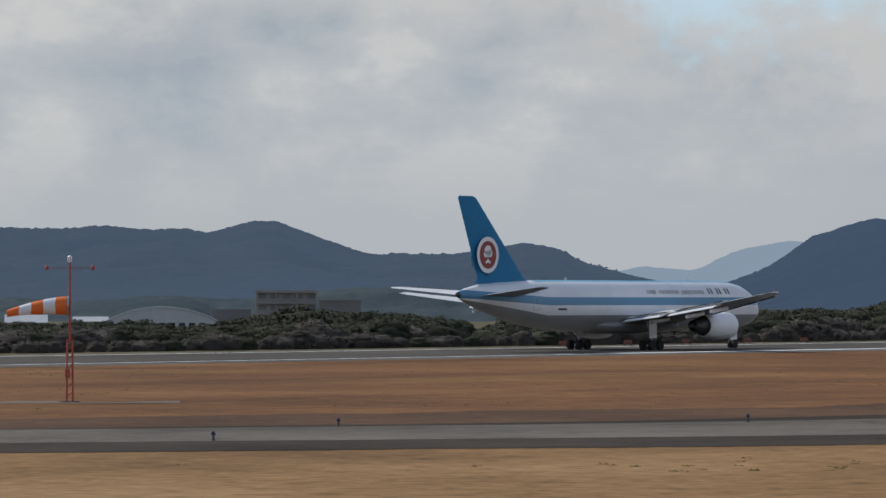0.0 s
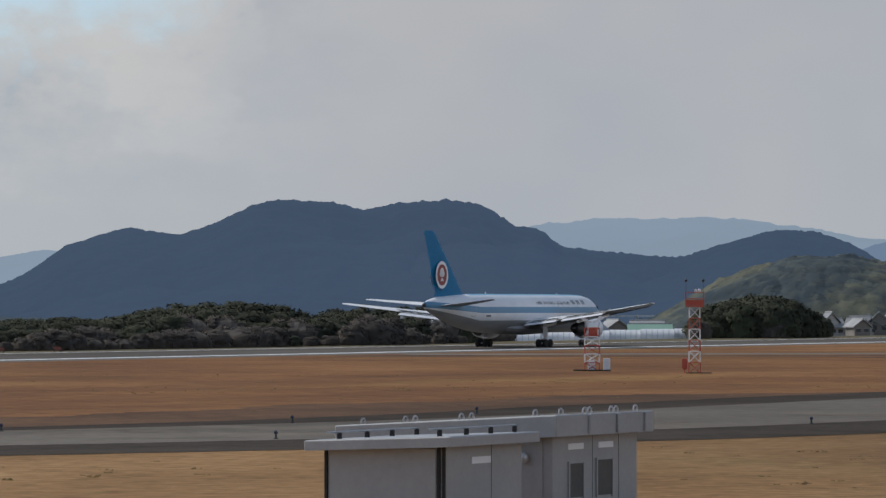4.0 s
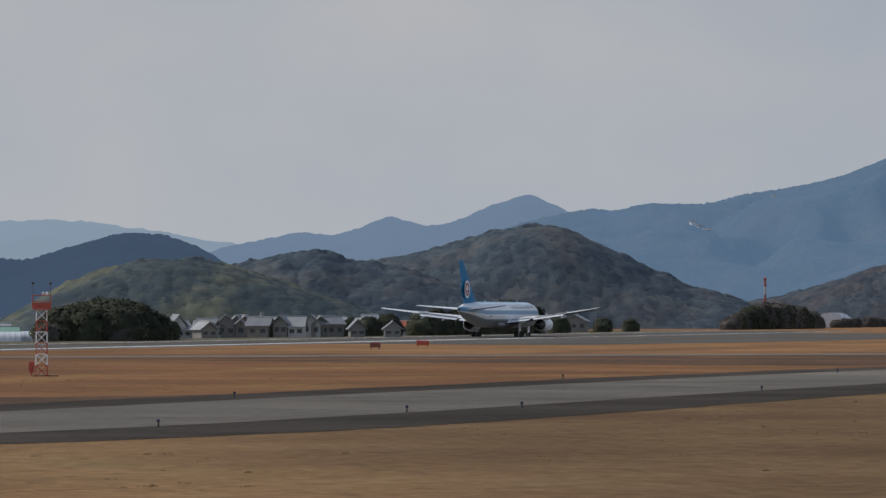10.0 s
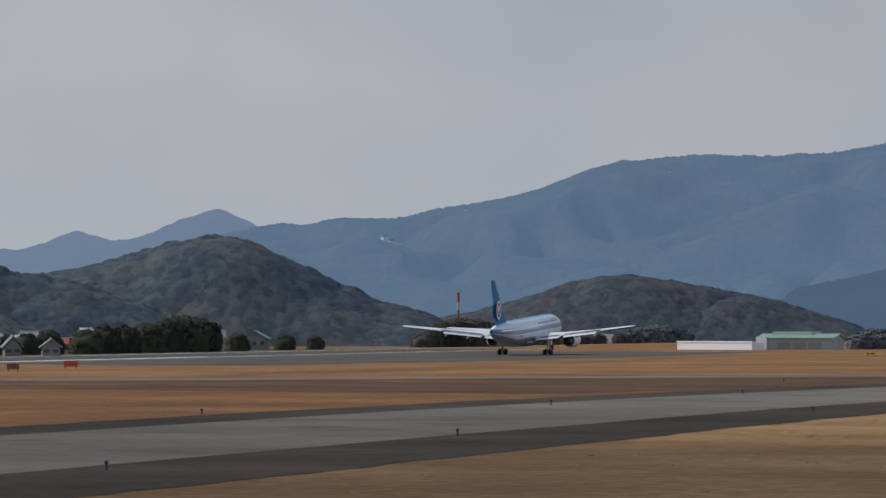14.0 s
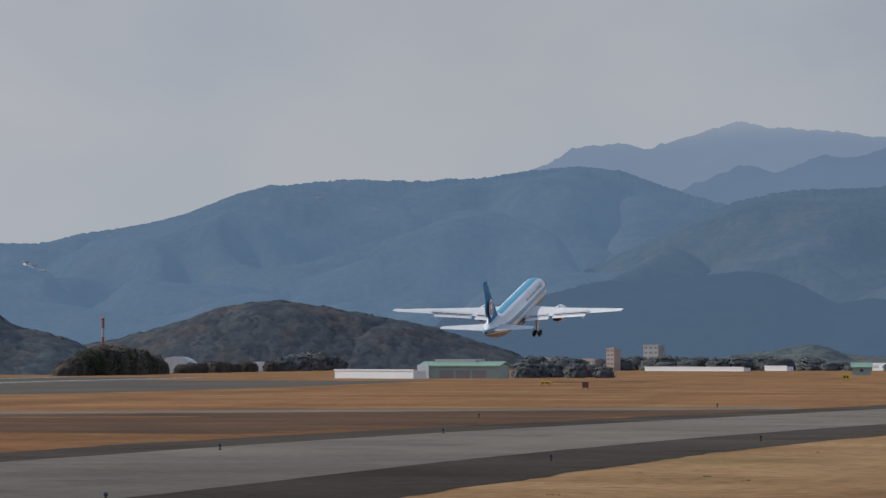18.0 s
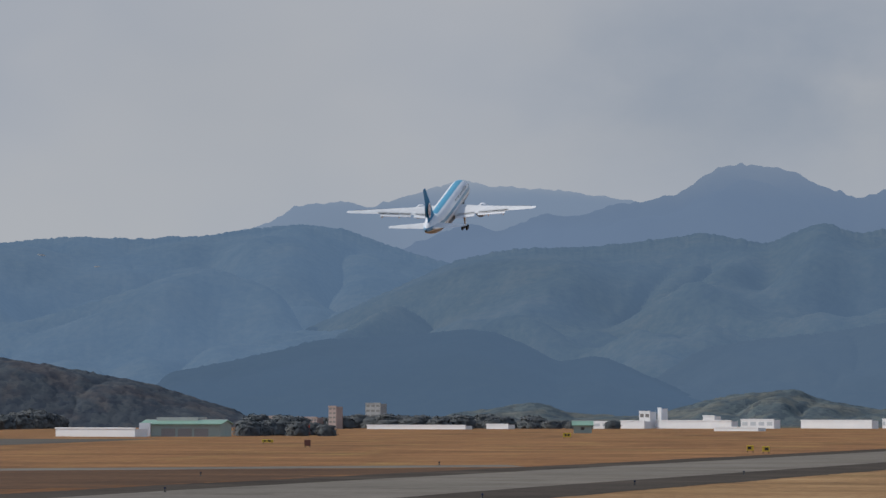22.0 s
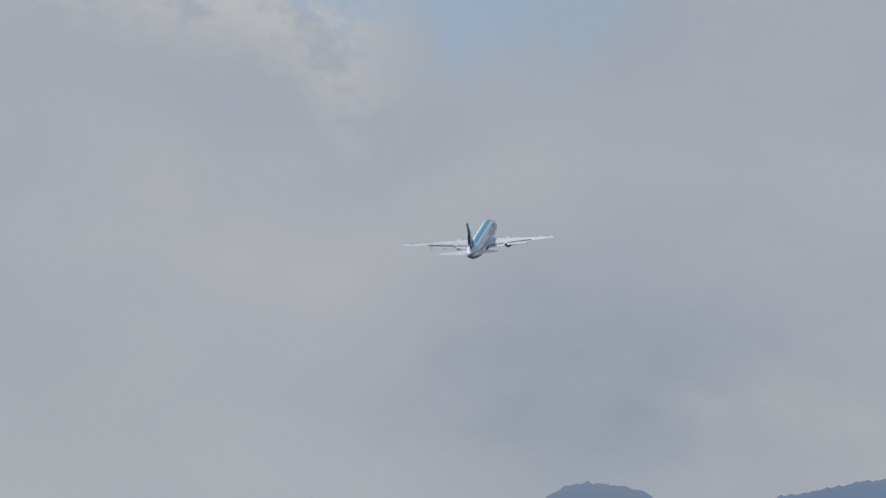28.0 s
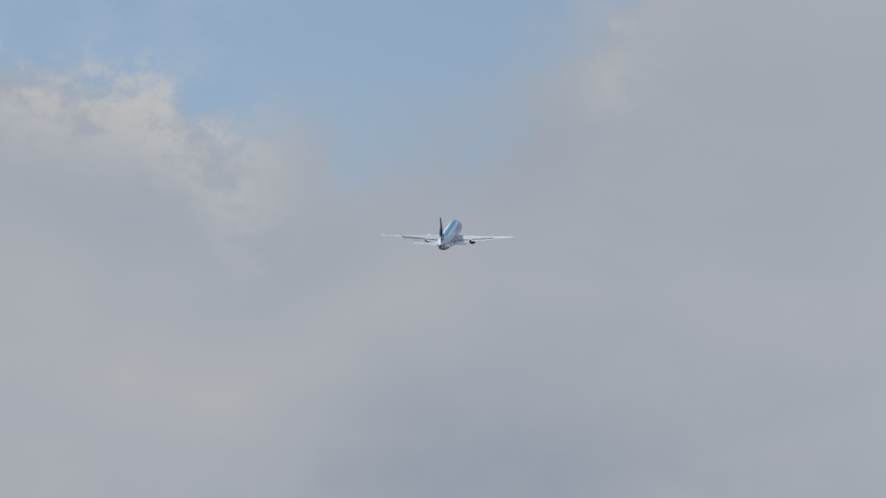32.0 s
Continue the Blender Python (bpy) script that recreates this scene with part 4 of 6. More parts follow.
def plant_band():
    rnd = random.Random(21)
    # bearing, height of the top over the runway
    tops = ((-12, 2.6), (-6.2, 2.6), (-4.24, 2.95), (-3.6, 1.9), (-2.65, 3.3), (-1.94, 4.3), (-1.3, 3.6), (-0.2, 3.4), (0.15, 3.2), (0.42, 0.9), (0.63, 1.6), (0.94, 3.4),
            (1.66, 4.9), (2.3, 5.25), (3.09, 4.5), (3.45, 2.8), (3.6, 2.4), (3.88, 3.4), (4.28, 3.85), (4.9, 3.8), (5.55, 4.1), (6.0, 4.3), (6.2, 5.0), (6.6, 5.9), (7.6, 6.0),
            (8.1, 5.5), (8.4, 4.6), (8.58, 4.1), (8.9, 5.0), (9.3, 5.5), (10.4, 5.4), (10.7, 4.2), (10.85, 1.6), (10.95, 0.3))
    bearings, tops = [p[0] for p in tops], [p[1] for p in tops]
    for row, (off, low) in enumerate(((22, 0.3), (46, 0.6), (66, 0.88), (84, 1.0))):
        b = -8.5
        while b < 10.8:
            d = far_edge(b) + off + rnd.uniform(-6, 6)
            reach = min(0.8, low + 0.5 * max(0.0, noise.noise((b * 1.1, 9.0, row * 4.0)) + 0.2)) if row < 2 else low
            h = np.interp(b, bearings, tops) * reach * rnd.uniform(1.0, 1.12) * (1.0 + 0.1 * noise.noise((b * 1.6, 3.0, 0.0))) - land(spot(b, d))
            kind = rnd.choice((3, 4, 3, 4, 2) if row == 0 else (3, 2, 0, 1) if row == 1 else (0, 1, 2, 0, 1))
            plant(kind, b, d, max(1.2, h), 0, rnd.uniform(1.1, 1.55) * (1.35 if h < 3 else 1.0), rnd)
            b += rnd.uniform(0.15, 0.27) * (1.1 if row else 1.2)
    # low brush before the hothouses, then a dense grove
    for i in range(5):
        plant(rnd.choice((3, 4)), rnd.uniform(10.8, 11.4), 690 + rnd.uniform(-4, 8), rnd.uniform(1.5, 2.4), 0, 1.5, rnd)
    for i in range(30):
        b = 14.05 + 1.75 * (i + rnd.uniform(-0.4, 0.4)) / 30
        h = 8.4 * math.sin(math.pi * min(1, max(0.0, (b - 13.85) / 2.1))) ** 0.55
        plant(rnd.choice((0, 1, 2, 0)), b, 760 + rnd.uniform(-18, 18), max(2.5, h * rnd.uniform(0.8, 1.0)), 0, 1.1, rnd)
    for i in range(9):
        plant(rnd.choice((3, 4)), rnd.uniform(14.0, 16.2), 728, rnd.uniform(2.0, 3.6), 0, 1.3, rnd)
    # about the village
    for b, h, d in ((18.6, 4.5, 890), (18.9, 5.2, 900), (19.35, 5.4, 905), (19.6, 6.2, 905), (19.85, 6.0, 910), (20.15, 6.4, 905), (20.45, 7.6, 900), (20.65, 7.8, 905),
                    (20.85, 7.0, 900), (21.3, 4.0, 930), (21.9, 3.6, 950), (22.3, 3.2, 950), (16.2, 4.4, 885), (17.9, 4.6, 900), (18.35, 4.2, 880)):
        plant(rnd.choice((0, 1, 2)), b, d, h, 0, 1.1, rnd)
    # the mound of brush by the far mast
    for i in range(28):
        b = 21.6 + 1.45 * i / 27
        h = 7.4 * math.sin(math.pi * (i + 1.5) / 30) ** 0.55
        plant(rnd.choice((0, 3, 2, 4)), b, 968 + rnd.uniform(-8, 8), max(2.2, h * rnd.uniform(0.85, 1)), 1, 1.1, rnd)
    for i in range(22):
        b = rnd.uniform(23.3, 25.0)
        plant(rnd.choice((3, 4)), b, 242 / math.sin(radians(35.1 - b)) + rnd.uniform(10, 45), rnd.uniform(2.4, 3.7), 1, 1.4, rnd)
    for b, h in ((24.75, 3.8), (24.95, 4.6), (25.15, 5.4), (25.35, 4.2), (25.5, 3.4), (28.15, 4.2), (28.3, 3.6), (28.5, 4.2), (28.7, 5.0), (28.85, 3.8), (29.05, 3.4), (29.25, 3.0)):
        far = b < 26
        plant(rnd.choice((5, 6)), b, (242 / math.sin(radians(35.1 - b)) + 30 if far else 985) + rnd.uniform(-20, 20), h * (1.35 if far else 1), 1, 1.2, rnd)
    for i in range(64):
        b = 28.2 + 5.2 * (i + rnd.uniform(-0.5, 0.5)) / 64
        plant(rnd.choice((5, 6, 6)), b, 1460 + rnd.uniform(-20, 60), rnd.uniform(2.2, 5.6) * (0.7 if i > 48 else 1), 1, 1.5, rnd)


plant_band()


def slope_height(hill, p):
    co = np.empty(len(hill.data.vertices) * 3)
    hill.data.vertices.foreach_get("co", co)
    co = co.reshape(-1, 3)
    return float(co[np.argmin((co[:, 0] - p.x) ** 2 + (co[:, 1] - p.y) ** 2), 2])




# ---- shelters, masts and marks on the airfield ----
def make_shelter(m, width, length, wall_top, roof_top, label, doors, plates, eyes, rails, slope):
    """A steel equipment shelter. Local x runs along its side wall, y to its end wall's far side."""
    s = thing("equipment_shelter", m, label, "shelter", "steel shelters beside the taxiway")
    part("plinth", box(-0.08, length + 0.08, -0.08, width + 0.08, -0.1, 0.14), RUNWAY, s, "concrete plinth")
    def tilt(shape):
        return [(x, y, z - max(0, y) / width * slope) for x, y, z in shape[0]], shape[1]
    part("body", tilt(bevel_box(0, length, 0, width, 0.0, wall_top + 0.04, 0.02)), GREY_WALL, s)
    roof = part("roof", tilt(bevel_box(-0.45, length + 0.35, -0.35, width + 0.35, wall_top, roof_top, 0.03)), GREY_ROOF, s, "light grey overhanging roof")
    for y in (0.02, 0.16, width - 0.09) if rails else ():
        part("corner_post", box(-0.05, 0.0, y, y + 0.08, 0.14, wall_top), RUBBER, s, "dark corner strip")
    part("end_panel", bevel_box(-0.04, -0.002, 0.28, width - 0.14, 0.2, wall_top - 0.06, 0.01), GREY_WALL, s, "grey end panel")
    for x0, x1, z0, z1 in doors:
        w = part("window", box(x0, x1, -0.03, -0.005, z0, z1), WINDOW_GREY, s, "dark inspection window")
        for a, b, c, d in ((x0 - 0.06, x0, z0 - 0.06, z1 + 0.06), (x1, x1 + 0.06, z0 - 0.06, z1 + 0.06), (x0, x1, z1, z1 + 0.06)):
            part("frame", box(a, b, -0.05, -0.004, c, d), GREY_WALL, w)
    for x0, x1, z0, z1 in plates:
        part("plate", box(x0, x1, -0.02, -0.003, z0, z1), WHITE, s, "pale name plate")
    for x in np.arange(2.35, length - 0.3, 1.6):
        part("panel_seam", box(x, x + 0.012, -0.008, -0.002, 0.15, wall_top), DARK_METAL, s)
    for x, y in eyes:
        rings = [[(x + (0.12 + 0.022 * math.cos(c)) * math.cos(a), y + 0.022 * math.sin(c), roof_top + 0.03 + (0.12 + 0.022 * math.cos(c)) * math.sin(a)) for c in [math.pi * i / 3 for i in range(6)]]
                 for a in np.linspace(-0.5, math.pi + 0.5, 11)]
        part("lifting_eye", tilt(loft(rings)), STEEL, roof, "bent steel lifting eye", True)
    if rails:
        part("rail", tilt(tube((-0.4, 0.3, roof_top + 0.17), (length + 0.2, 0.3, roof_top + 0.17), 0.025, None, 8)), STEEL, roof)
        part("rail", tilt(tube((-0.4, width - 0.3, roof_top + 0.17), (length + 0.2, width - 0.3, roof_top + 0.17), 0.025, None, 8)), STEEL, roof)
        for x in (0.2, 1.6, 2.9, 4.2):
            for y in (0.3, width - 0.3):
                part("rail_post", tilt(bevel_box(x - 0.05, x + 0.05, y - 0.05, y + 0.05, roof_top - 0.02, roof_top + 0.15, 0.01)), RUBBER, roof)
    return s


WINDOW_GREY = surface("dull_dark_pane", [(0.05, 0.05, 0.05), (0.075, 0.074, 0.072)], 0.55, 0, 1.5, 6)
SHELTER_TURN = 90 - 39.0
near = spot(10.53, 100.0)
make_shelter(pose(near.x, near.y, 0, 0, 0, SHELTER_TURN), 3.45, 4.02, 1.97, 2.23, "grey steel equipment shelter with a flat roof and rails", [],
             [(1.3, 2.3, 1.5, 1.67)], [], True, 0.14)
far = spot(12.02, 107.0)
big = make_shelter(pose(far.x, far.y, 0, 0, 0, SHELTER_TURN), 6.0, 5.1, 2.0, 2.57, "tall grey steel switchgear shelter with two dark windows",
                   [(0.95, 1.75, 0.35, 1.25), (2.6, 3.5, 0.35, 1.3)], [(0.9, 1.8, 1.62, 1.78), (2.7, 3.6, 1.62, 1.78)],
                   [(-0.2, y) for y in (0.4, 2.3, 2.6, 4.0, 4.3, 5.6)] + [(x, 0.0) for x in (0.5, 1.9, 2.2, 3.5, 3.8, 5.0)], False, 0.34)
for x in (1.4, 3.1, 4.8):
    part("roof_rib", bevel_box(x, x + 0.14, -0.42, -0.34, 2.03, 2.55, 0.02), GREY_ROOF, big)
lamp = part("wall_lamp", turned([(0, 0.09), (0.1, 0.11), (0.22, 0.1), (0.3, 0.03)], "Z", 12, (-0.16, 0.74, 1.3)), STEEL, big, "small wall lamp", True)
part("lamp_arm", tube((0.0, 0.74, 1.45), (-0.16, 0.74, 1.55), 0.03), STEEL, lamp)


def lattice(parent, height, wide, bands, top_wide=None):
    """Four legs and crossed braces, painted in red and white bands, each band a part."""
    top_wide = top_wide or wide
    for k in range(bands):
        z0, z1 = height * k / bands, height * (k + 1) / bands
        w0 = wide + (top_wide - wide) * k / bands
        w1 = wide + (top_wide - wide) * (k + 1) / bands
        bars = []
        c0 = [(x * w0 / 2, y * w0 / 2, z0) for x, y in ((-1, -1), (1, -1), (1, 1), (-1, 1))]
        c1 = [(x * w1 / 2, y * w1 / 2, z1) for x, y in ((-1, -1), (1, -1), (1, 1), (-1, 1))]
        for i in range(4):
            j = (i + 1) % 4
            bars += [tube(c0[i], c1[i], 0.05, None, 6), tube(c0[i], c1[j], 0.03, None, 5), tube(c0[j], c1[i], 0.03, None, 5), tube(c1[i], c1[j], 0.035, None, 5)]
        part("mast_section", join(*bars), RED if k % 2 == 0 else WHITE, parent, "red painted lattice" if k % 2 == 0 else "white painted lattice")


def make_mast_low():
    m = thing("lattice_mast", facing(12.58, 350), "red and white lattice mast with two slanted white lamps", "mast", "red and white masts")
    part("slab", bevel_box(-1.6, 1.6, -0.9, 0.9, -0.05, 0.14, 0.02), SHOULDER, m, "dark concrete slab")
    lattice(m, 3.7, 1.25, 5)
    part("instrument", bevel_box(-0.3, 0.45, -0.35, 0.35, 3.0, 3.75, 0.03), RED, m, "red instrument box")
    for s in (-1, 1):
        part("lamp_arm", tube((0.55 * s, 0, 3.7), (0.62 * s, 0, 4.25), 0.04), STEEL, m)
        head = part("lamp_head", moved(bevel_box(-0.45, 0.45, -0.14, 0.14, -0.09, 0.09, 0.02), pose(0.5 * s, 0, 4.38, 0, -22 * s, 0)), WHITE, m, "slanted white lamp head")
    part("cabinet", bevel_box(0.95, 1.55, -0.3, 0.3, 0.14, 1.1, 0.03), WHITE, m, "white cabinet")
    part("cabinet", bevel_box(-0.35, 0.25, -0.2, 0.3, 0.14, 0.95, 0.03), WHITE, m, "white cabinet")


def make_mast_tall():
    m = thing("lattice_mast", facing(14.02, 338), "tall red and white lattice mast with a red railed platform", "mast", "red and white masts")
    part("slab", bevel_box(-0.7, 1.4, -0.7, 0.7, -0.05, 0.08, 0.02), SHOULDER, m, "dark concrete slab")
    lattice(m, 5.5, 0.95, 6, 0.85)
    deck = part("platform", box(-0.75, 0.75, -0.75, 0.75, 5.5, 5.6), RED, m, "red platform")
    for a in range(4):
        turn = pose(0, 0, 0, 0, 0, 90 * a)
        part("railing", moved(join(tube((-0.75, -0.75, 5.6), (-0.75, -0.75, 6.75), 0.035), tube((-0.75, -0.75, 6.7), (0.75, -0.75, 6.7), 0.03),
                                   tube((-0.75, -0.75, 6.2), (0.75, -0.75, 6.2), 0.03), box(-0.72, 0.72, -0.76, -0.74, 5.62, 6.1)), turn), RED, deck)
    for x in (0.12, 0.42):
        part("lamp", turned([(6.75, 0.1), (6.9, 0.12), (7.0, 0.08)], "Z", 10, (x, 0, 0)), WHITE, m, "white lamp")
    for x in (-0.72, 0.72):
        part("whip", tube((x, 0.3, 5.6), (x, 0.3, 7.7), 0.025, 0.015), DARK_METAL, m)
        part("whip_head", turned([(7.6, 0.09), (7.75, 0.12), (7.85, 0.05)], "Z", 8, (x, 0.3, 0)), DARK_METAL, m)
    part("cabinet", bevel_box(-1.05, -0.6, -0.25, 0.25, 0.35, 1.25, 0.02), RED, m, "red cabinet on a post")
    part("cabinet_post", tube((-0.82, 0, 0), (-0.82, 0, 0.4), 0.05), RED, m)


# haze is put into the far mast's red and white as duller colours
FAR_RED = surface("hazy_red_paint", [(0.27, 0.09, 0.075), (0.34, 0.12, 0.10)], 0.7, 0, 0.3)
TOWN_PALE = surface("hazy_white_paint", [(0.34, 0.35, 0.36), (0.42, 0.425, 0.43)], 0.7, 0, 0.3)


def make_mast_far():
    m = thing("radio_mast", facing(22.2, 1150, -1.6, 1), "slim red and white far mast behind the brush", "mast", "red and white masts")
    for k in range(7):
        part("mast_section", tube((0, 0, 2.45 * k), (0, 0, 2.45 * (k + 1)), 0.42, 0.4, 8), FAR_RED if k % 2 == 0 else TOWN_PALE, m)
    part("top", turned([(17.15, 0.55), (17.4, 0.55), (17.65, 0.15)], "Z", 8), RED, m)


make_mast_low(), make_mast_tall(), make_mast_far()


def make_windsock():
    m = thing("windsock_pole", facing(-5.24, 213), "orange and white windsock on a red pole", "windsock")
    part("pole", tube((0, 0, 3.2), (0, 0, 7.3), 0.06, 0.05), RED, m, "red pole", True)
    for x in (-0.16, 0.16):
        part("base_leg", tube((x, 0, 0), (x * 0.8, 0, 3.3), 0.055), RED, m, rounded=True)
    for z in np.arange(0.3, 3.2, 0.48):
        part("rung", tube((-0.16, 0, z), (0.16, 0, z + 0.25), 0.03, None, 6), RED, m)
    part("control_box", bevel_box(-0.25, 0.02, -0.16, 0.1, 1.3, 1.75, 0.02), RED, m)
    part("footing", bevel_box(-0.5, 0.5, -0.5, 0.5, -0.1, 0.08, 0.02), RUNWAY, m, "concrete footing")
    part("top_lamp", turned([(7.3, 0.08), (7.4, 0.13), (7.6, 0.12), (7.68, 0.04)], "Z", 12), WHITE, m, "white lamp", True)
    for x in (-1.2, 1.2):
        part("light_arm", tube((0, 0, 7.0), (x, 0, 7.02), 0.018, None, 6), RED, m)
        part("side_light", turned([(6.9, 0.05), (6.98, 0.1), (7.1, 0.08), (7.16, 0.03)], "Z", 10, (x, 0, 0)), RED, m, "red light", True)
    part("hoop", turned([(-0.06, 0.5), (0.06, 0.5), (0.06, 0.46), (-0.06, 0.46)], "X", 24, (-0.1, 0, 5.05), False), STEEL, m)
    for k in range(5):
        def ring(u):
            r, x, z = 0.47 - 0.27 * u, -0.12 - 3.15 * u, 5.05 - 0.42 * u * u
            return [(x + 0.02 * math.sin(3 * a + 9 * u), r * math.cos(a) * 0.95, z + r * math.sin(a) * (1 - 0.08 * math.sin(2 * a + 5 * u))) for a in [2 * math.pi * i / 18 for i in range(18)]]
        rings = [ring((k + j / 3.0) / 5) for j in range(4)]
        part("sock_band", loft(rings, False), ORANGE if k % 2 == 0 else WHITE, m, "orange cloth band" if k % 2 == 0 else "white cloth band", True)


make_windsock()
setting("pavement_slab", strip([(spot(b, 211, 0.02), spot(b, 214 + 1.5 * math.sin(b * 3), 0.02)) for b in np.linspace(-8.5, -3.7, 12)]), ASPHALT, "flat worn grey concrete path by the windsock", "pavement")


def make_fence():
    """Concrete posts with leaning tops and strands of wire."""
    d = Vector((math.sin(radians(37.5)), math.cos(radians(37.5)), 0))
    start, lean = Vector((27.75, 57.35, -0.05)), Vector((0.32, 0.0, 0.56))
    m = thing("fence", Matrix.Identity(4), "concrete post fence with leaning tops and barbed wire", "fence")
    for k in range(-2, 8):
        p = start + d * (2.6 * k)
        top = p + Vector((0, 0, 1.95))
        post = part("post", join(tube(p + Vector((0, 0, -0.1)), top, 0.065, 0.062, 8), tube(top, top + lean, 0.062, 0.055, 8)), FENCE_CONCRETE, m, "pale concrete post", True)
        part("post_cap", tube(top + lean * 0.99, top + lean * 1.06, 0.058, 0.04, 8), FENCE_CONCRETE, post)
    ends = start - d * 5.2, start + d * 18.2
    for q in [lean * u + Vector((0, 0, 1.95)) for u in (0.25, 0.6, 0.95)] + [Vector((0, 0, z)) for z in (0.4, 0.9, 1.4, 1.85)]:
        part("wire", tube(ends[0] + q, ends[1] + q, 0.012, None, 5), STEEL, m)


FENCE_CONCRETE = surface("pale_post_concrete", [(0.34, 0.34, 0.335), (0.46, 0.455, 0.44)], 0.85, 0, 3.0, 6, 0.2, 8)
make_fence()


def make_edge_light():
    m = thing("taxiway_light", pose(0, 0, -500), "small blue taxiway edge light on a dark stake", "light", "taxiway edge lights")
    part("stake", turned([(-0.05, 0.1), (0.03, 0.1), (0.04, 0.05), (0.2, 0.05)], "Z", 10), DARK_METAL, m, rounded=True)
    part("lens", turned([(0.2, 0.06), (0.22, 0.085), (0.3, 0.08), (0.34, 0.03)], "Z", 12), surface("blue_lens", [(0.01, 0.013, 0.035), (0.015, 0.02, 0.06)], 0.2, 0, 2.0), m, "dark blue lens", True)
    return m


light_src, placed = make_edge_light(), False
light_spots = [(-8.7, 154.2), (-4.4, 171.4), (13.3, 177.5), (23.6, 165.2), (27.7, 188.5), (39.3, 203), (51, 182), (71, 204.5), (80, 211),
               (112, 250), (73, 243), (118, 302), *(swung(*p) for p in ((149, 295), (184, 332), (220, 369), (256, 406), (144, 325), (177, 362), (212, 424), (268, 478))), (-42, 146), (-38, 163)]
for x, y in light_spots:
    m = Matrix.Translation((x, y, 0.03))
    if not placed:
        light_src.matrix_basis, placed = m, True
    else:
        copy_thing(light_src, m)


def make_sign(bearing, distance, centre, wide, tall, material, label, legs=2, marks=()):
    s = thing("airfield_sign", facing(bearing, distance, land(spot(bearing, distance, 0, centre)), centre), label, "sign")
    part("panel", bevel_box(-wide / 2, wide / 2, -0.12, 0.12, 0.3, 0.3 + tall, 0.03), material, s)
    for x in np.linspace(-wide * 0.38, wide * 0.38, legs):
        part("leg", tube((x, 0, -0.05), (x, 0, 0.32), 0.05), DARK_METAL, s)
    for x, w in marks:
        part("mark", box(x - w / 2, x + w / 2, -0.135, -0.122, 0.3 + tall * 0.25, 0.3 + tall * 0.75), INK_SIGN, s)


BRICK_SIGN = surface("brownish_red_board", [(0.17, 0.06, 0.045), (0.24, 0.085, 0.06)], 0.8, 0, 1.0)
INK_SIGN = surface("sign_black", [(0.02, 0.02, 0.02), (0.03, 0.03, 0.03)], 0.6, 0, 1.0)
make_sign(18.7, 575, 0, 1.5, 0.7, BRICK_SIGN, "weathered red sign board beside the runway")
for b in (1.69, 2.6, 3.42, 4.27, 5.07):
    make_sign(b, far_edge(b) + 8, 0, 0.95, 0.4, BRICK_SIGN, "low red marker board beyond the runway", 2)
make_sign(19.37, 610, 0, 1.9, 0.75, RED, "bright red sign board beside the runway")
DULL_RED = surface("weathered_red_board", [(0.13, 0.055, 0.045), (0.19, 0.08, 0.06)], 0.8, 0, 1.0)
make_sign(28.98, 640, 1, 1.0, 0.95, DULL_RED, "dark red sign beside the runway")
make_sign(28.42, 720, 1, 2.0, 0.5, YELLOW, "low yellow direction sign in the grass", 2, ((-0.5, 0.4), (0.3, 0.5)))
make_sign(32.63, 880, 1, 1.7, 0.9, YELLOW, "yellow direction sign in the grass", 2, ((-0.3, 0.4), (0.35, 0.4)))
make_sign(35.2, 560, 1, 1.0, 0.7, YELLOW, "yellow direction sign beside the taxiway", 2, ((-0.1, 0.5),))
make_sign(35.42, 545, 1, 1.0, 0.7, YELLOW, "yellow direction sign beside the taxiway", 2, ((0.1, 0.5),))
make_sign(29.0, 980, 1, 0.5, 2.4, RED, "thin red and white marker board", 1)


# ---- single pines on the western crest ----
def make_crest_tree(bearing, tall):
    p = spot(bearing, 2594)
    z = slope_height(WEST_OB, p)
    rnd = random.Random(int(bearing * 100))
    t = thing("pine_tree", pose(p.x, p.y, z - 1.3), "small dark umbrella pine on the mountain crest", "tree", "pines on the crest")
    part("trunk", tube((0, 0, -0.5), (0.1, 0, tall * 0.75), 0.14, 0.08, 6), BARK, t)
    v, f = [], []
    for i in range(60):
        a, r = rnd.uniform(0, 6.28), tall * 0.45 * math.sqrt(rnd.random())
        q = Vector((r * math.cos(a), r * math.sin(a), tall * (0.95 - 0.25 * (r / tall / 0.45) ** 2) + rnd.uniform(-0.25, 0.1)))
        n, w = len(v), rnd.uniform(0.2, 0.4)
        v += [tuple(q + Vector(d) * w) for d in ((-1, -0.6, 0), (1, -0.6, 0.2), (0.2, 1, -0.1), (0, 0, 0.7))]
        f += [(n, n + 1, n + 3), (n + 1, n + 2, n + 3), (n + 2, n, n + 3), (n, n + 2, n + 1)]
    # the crowns carry the same haze glow as the range
    part("crown", (v, f), WEST_WOODS, t)


for b, h in ((1.9, 2.2), (2.08, 2.6), (2.2, 2.3), (2.3, 2.7), (2.44, 2.2), (2.55, 1.8)):
    make_crest_tree(b, h)


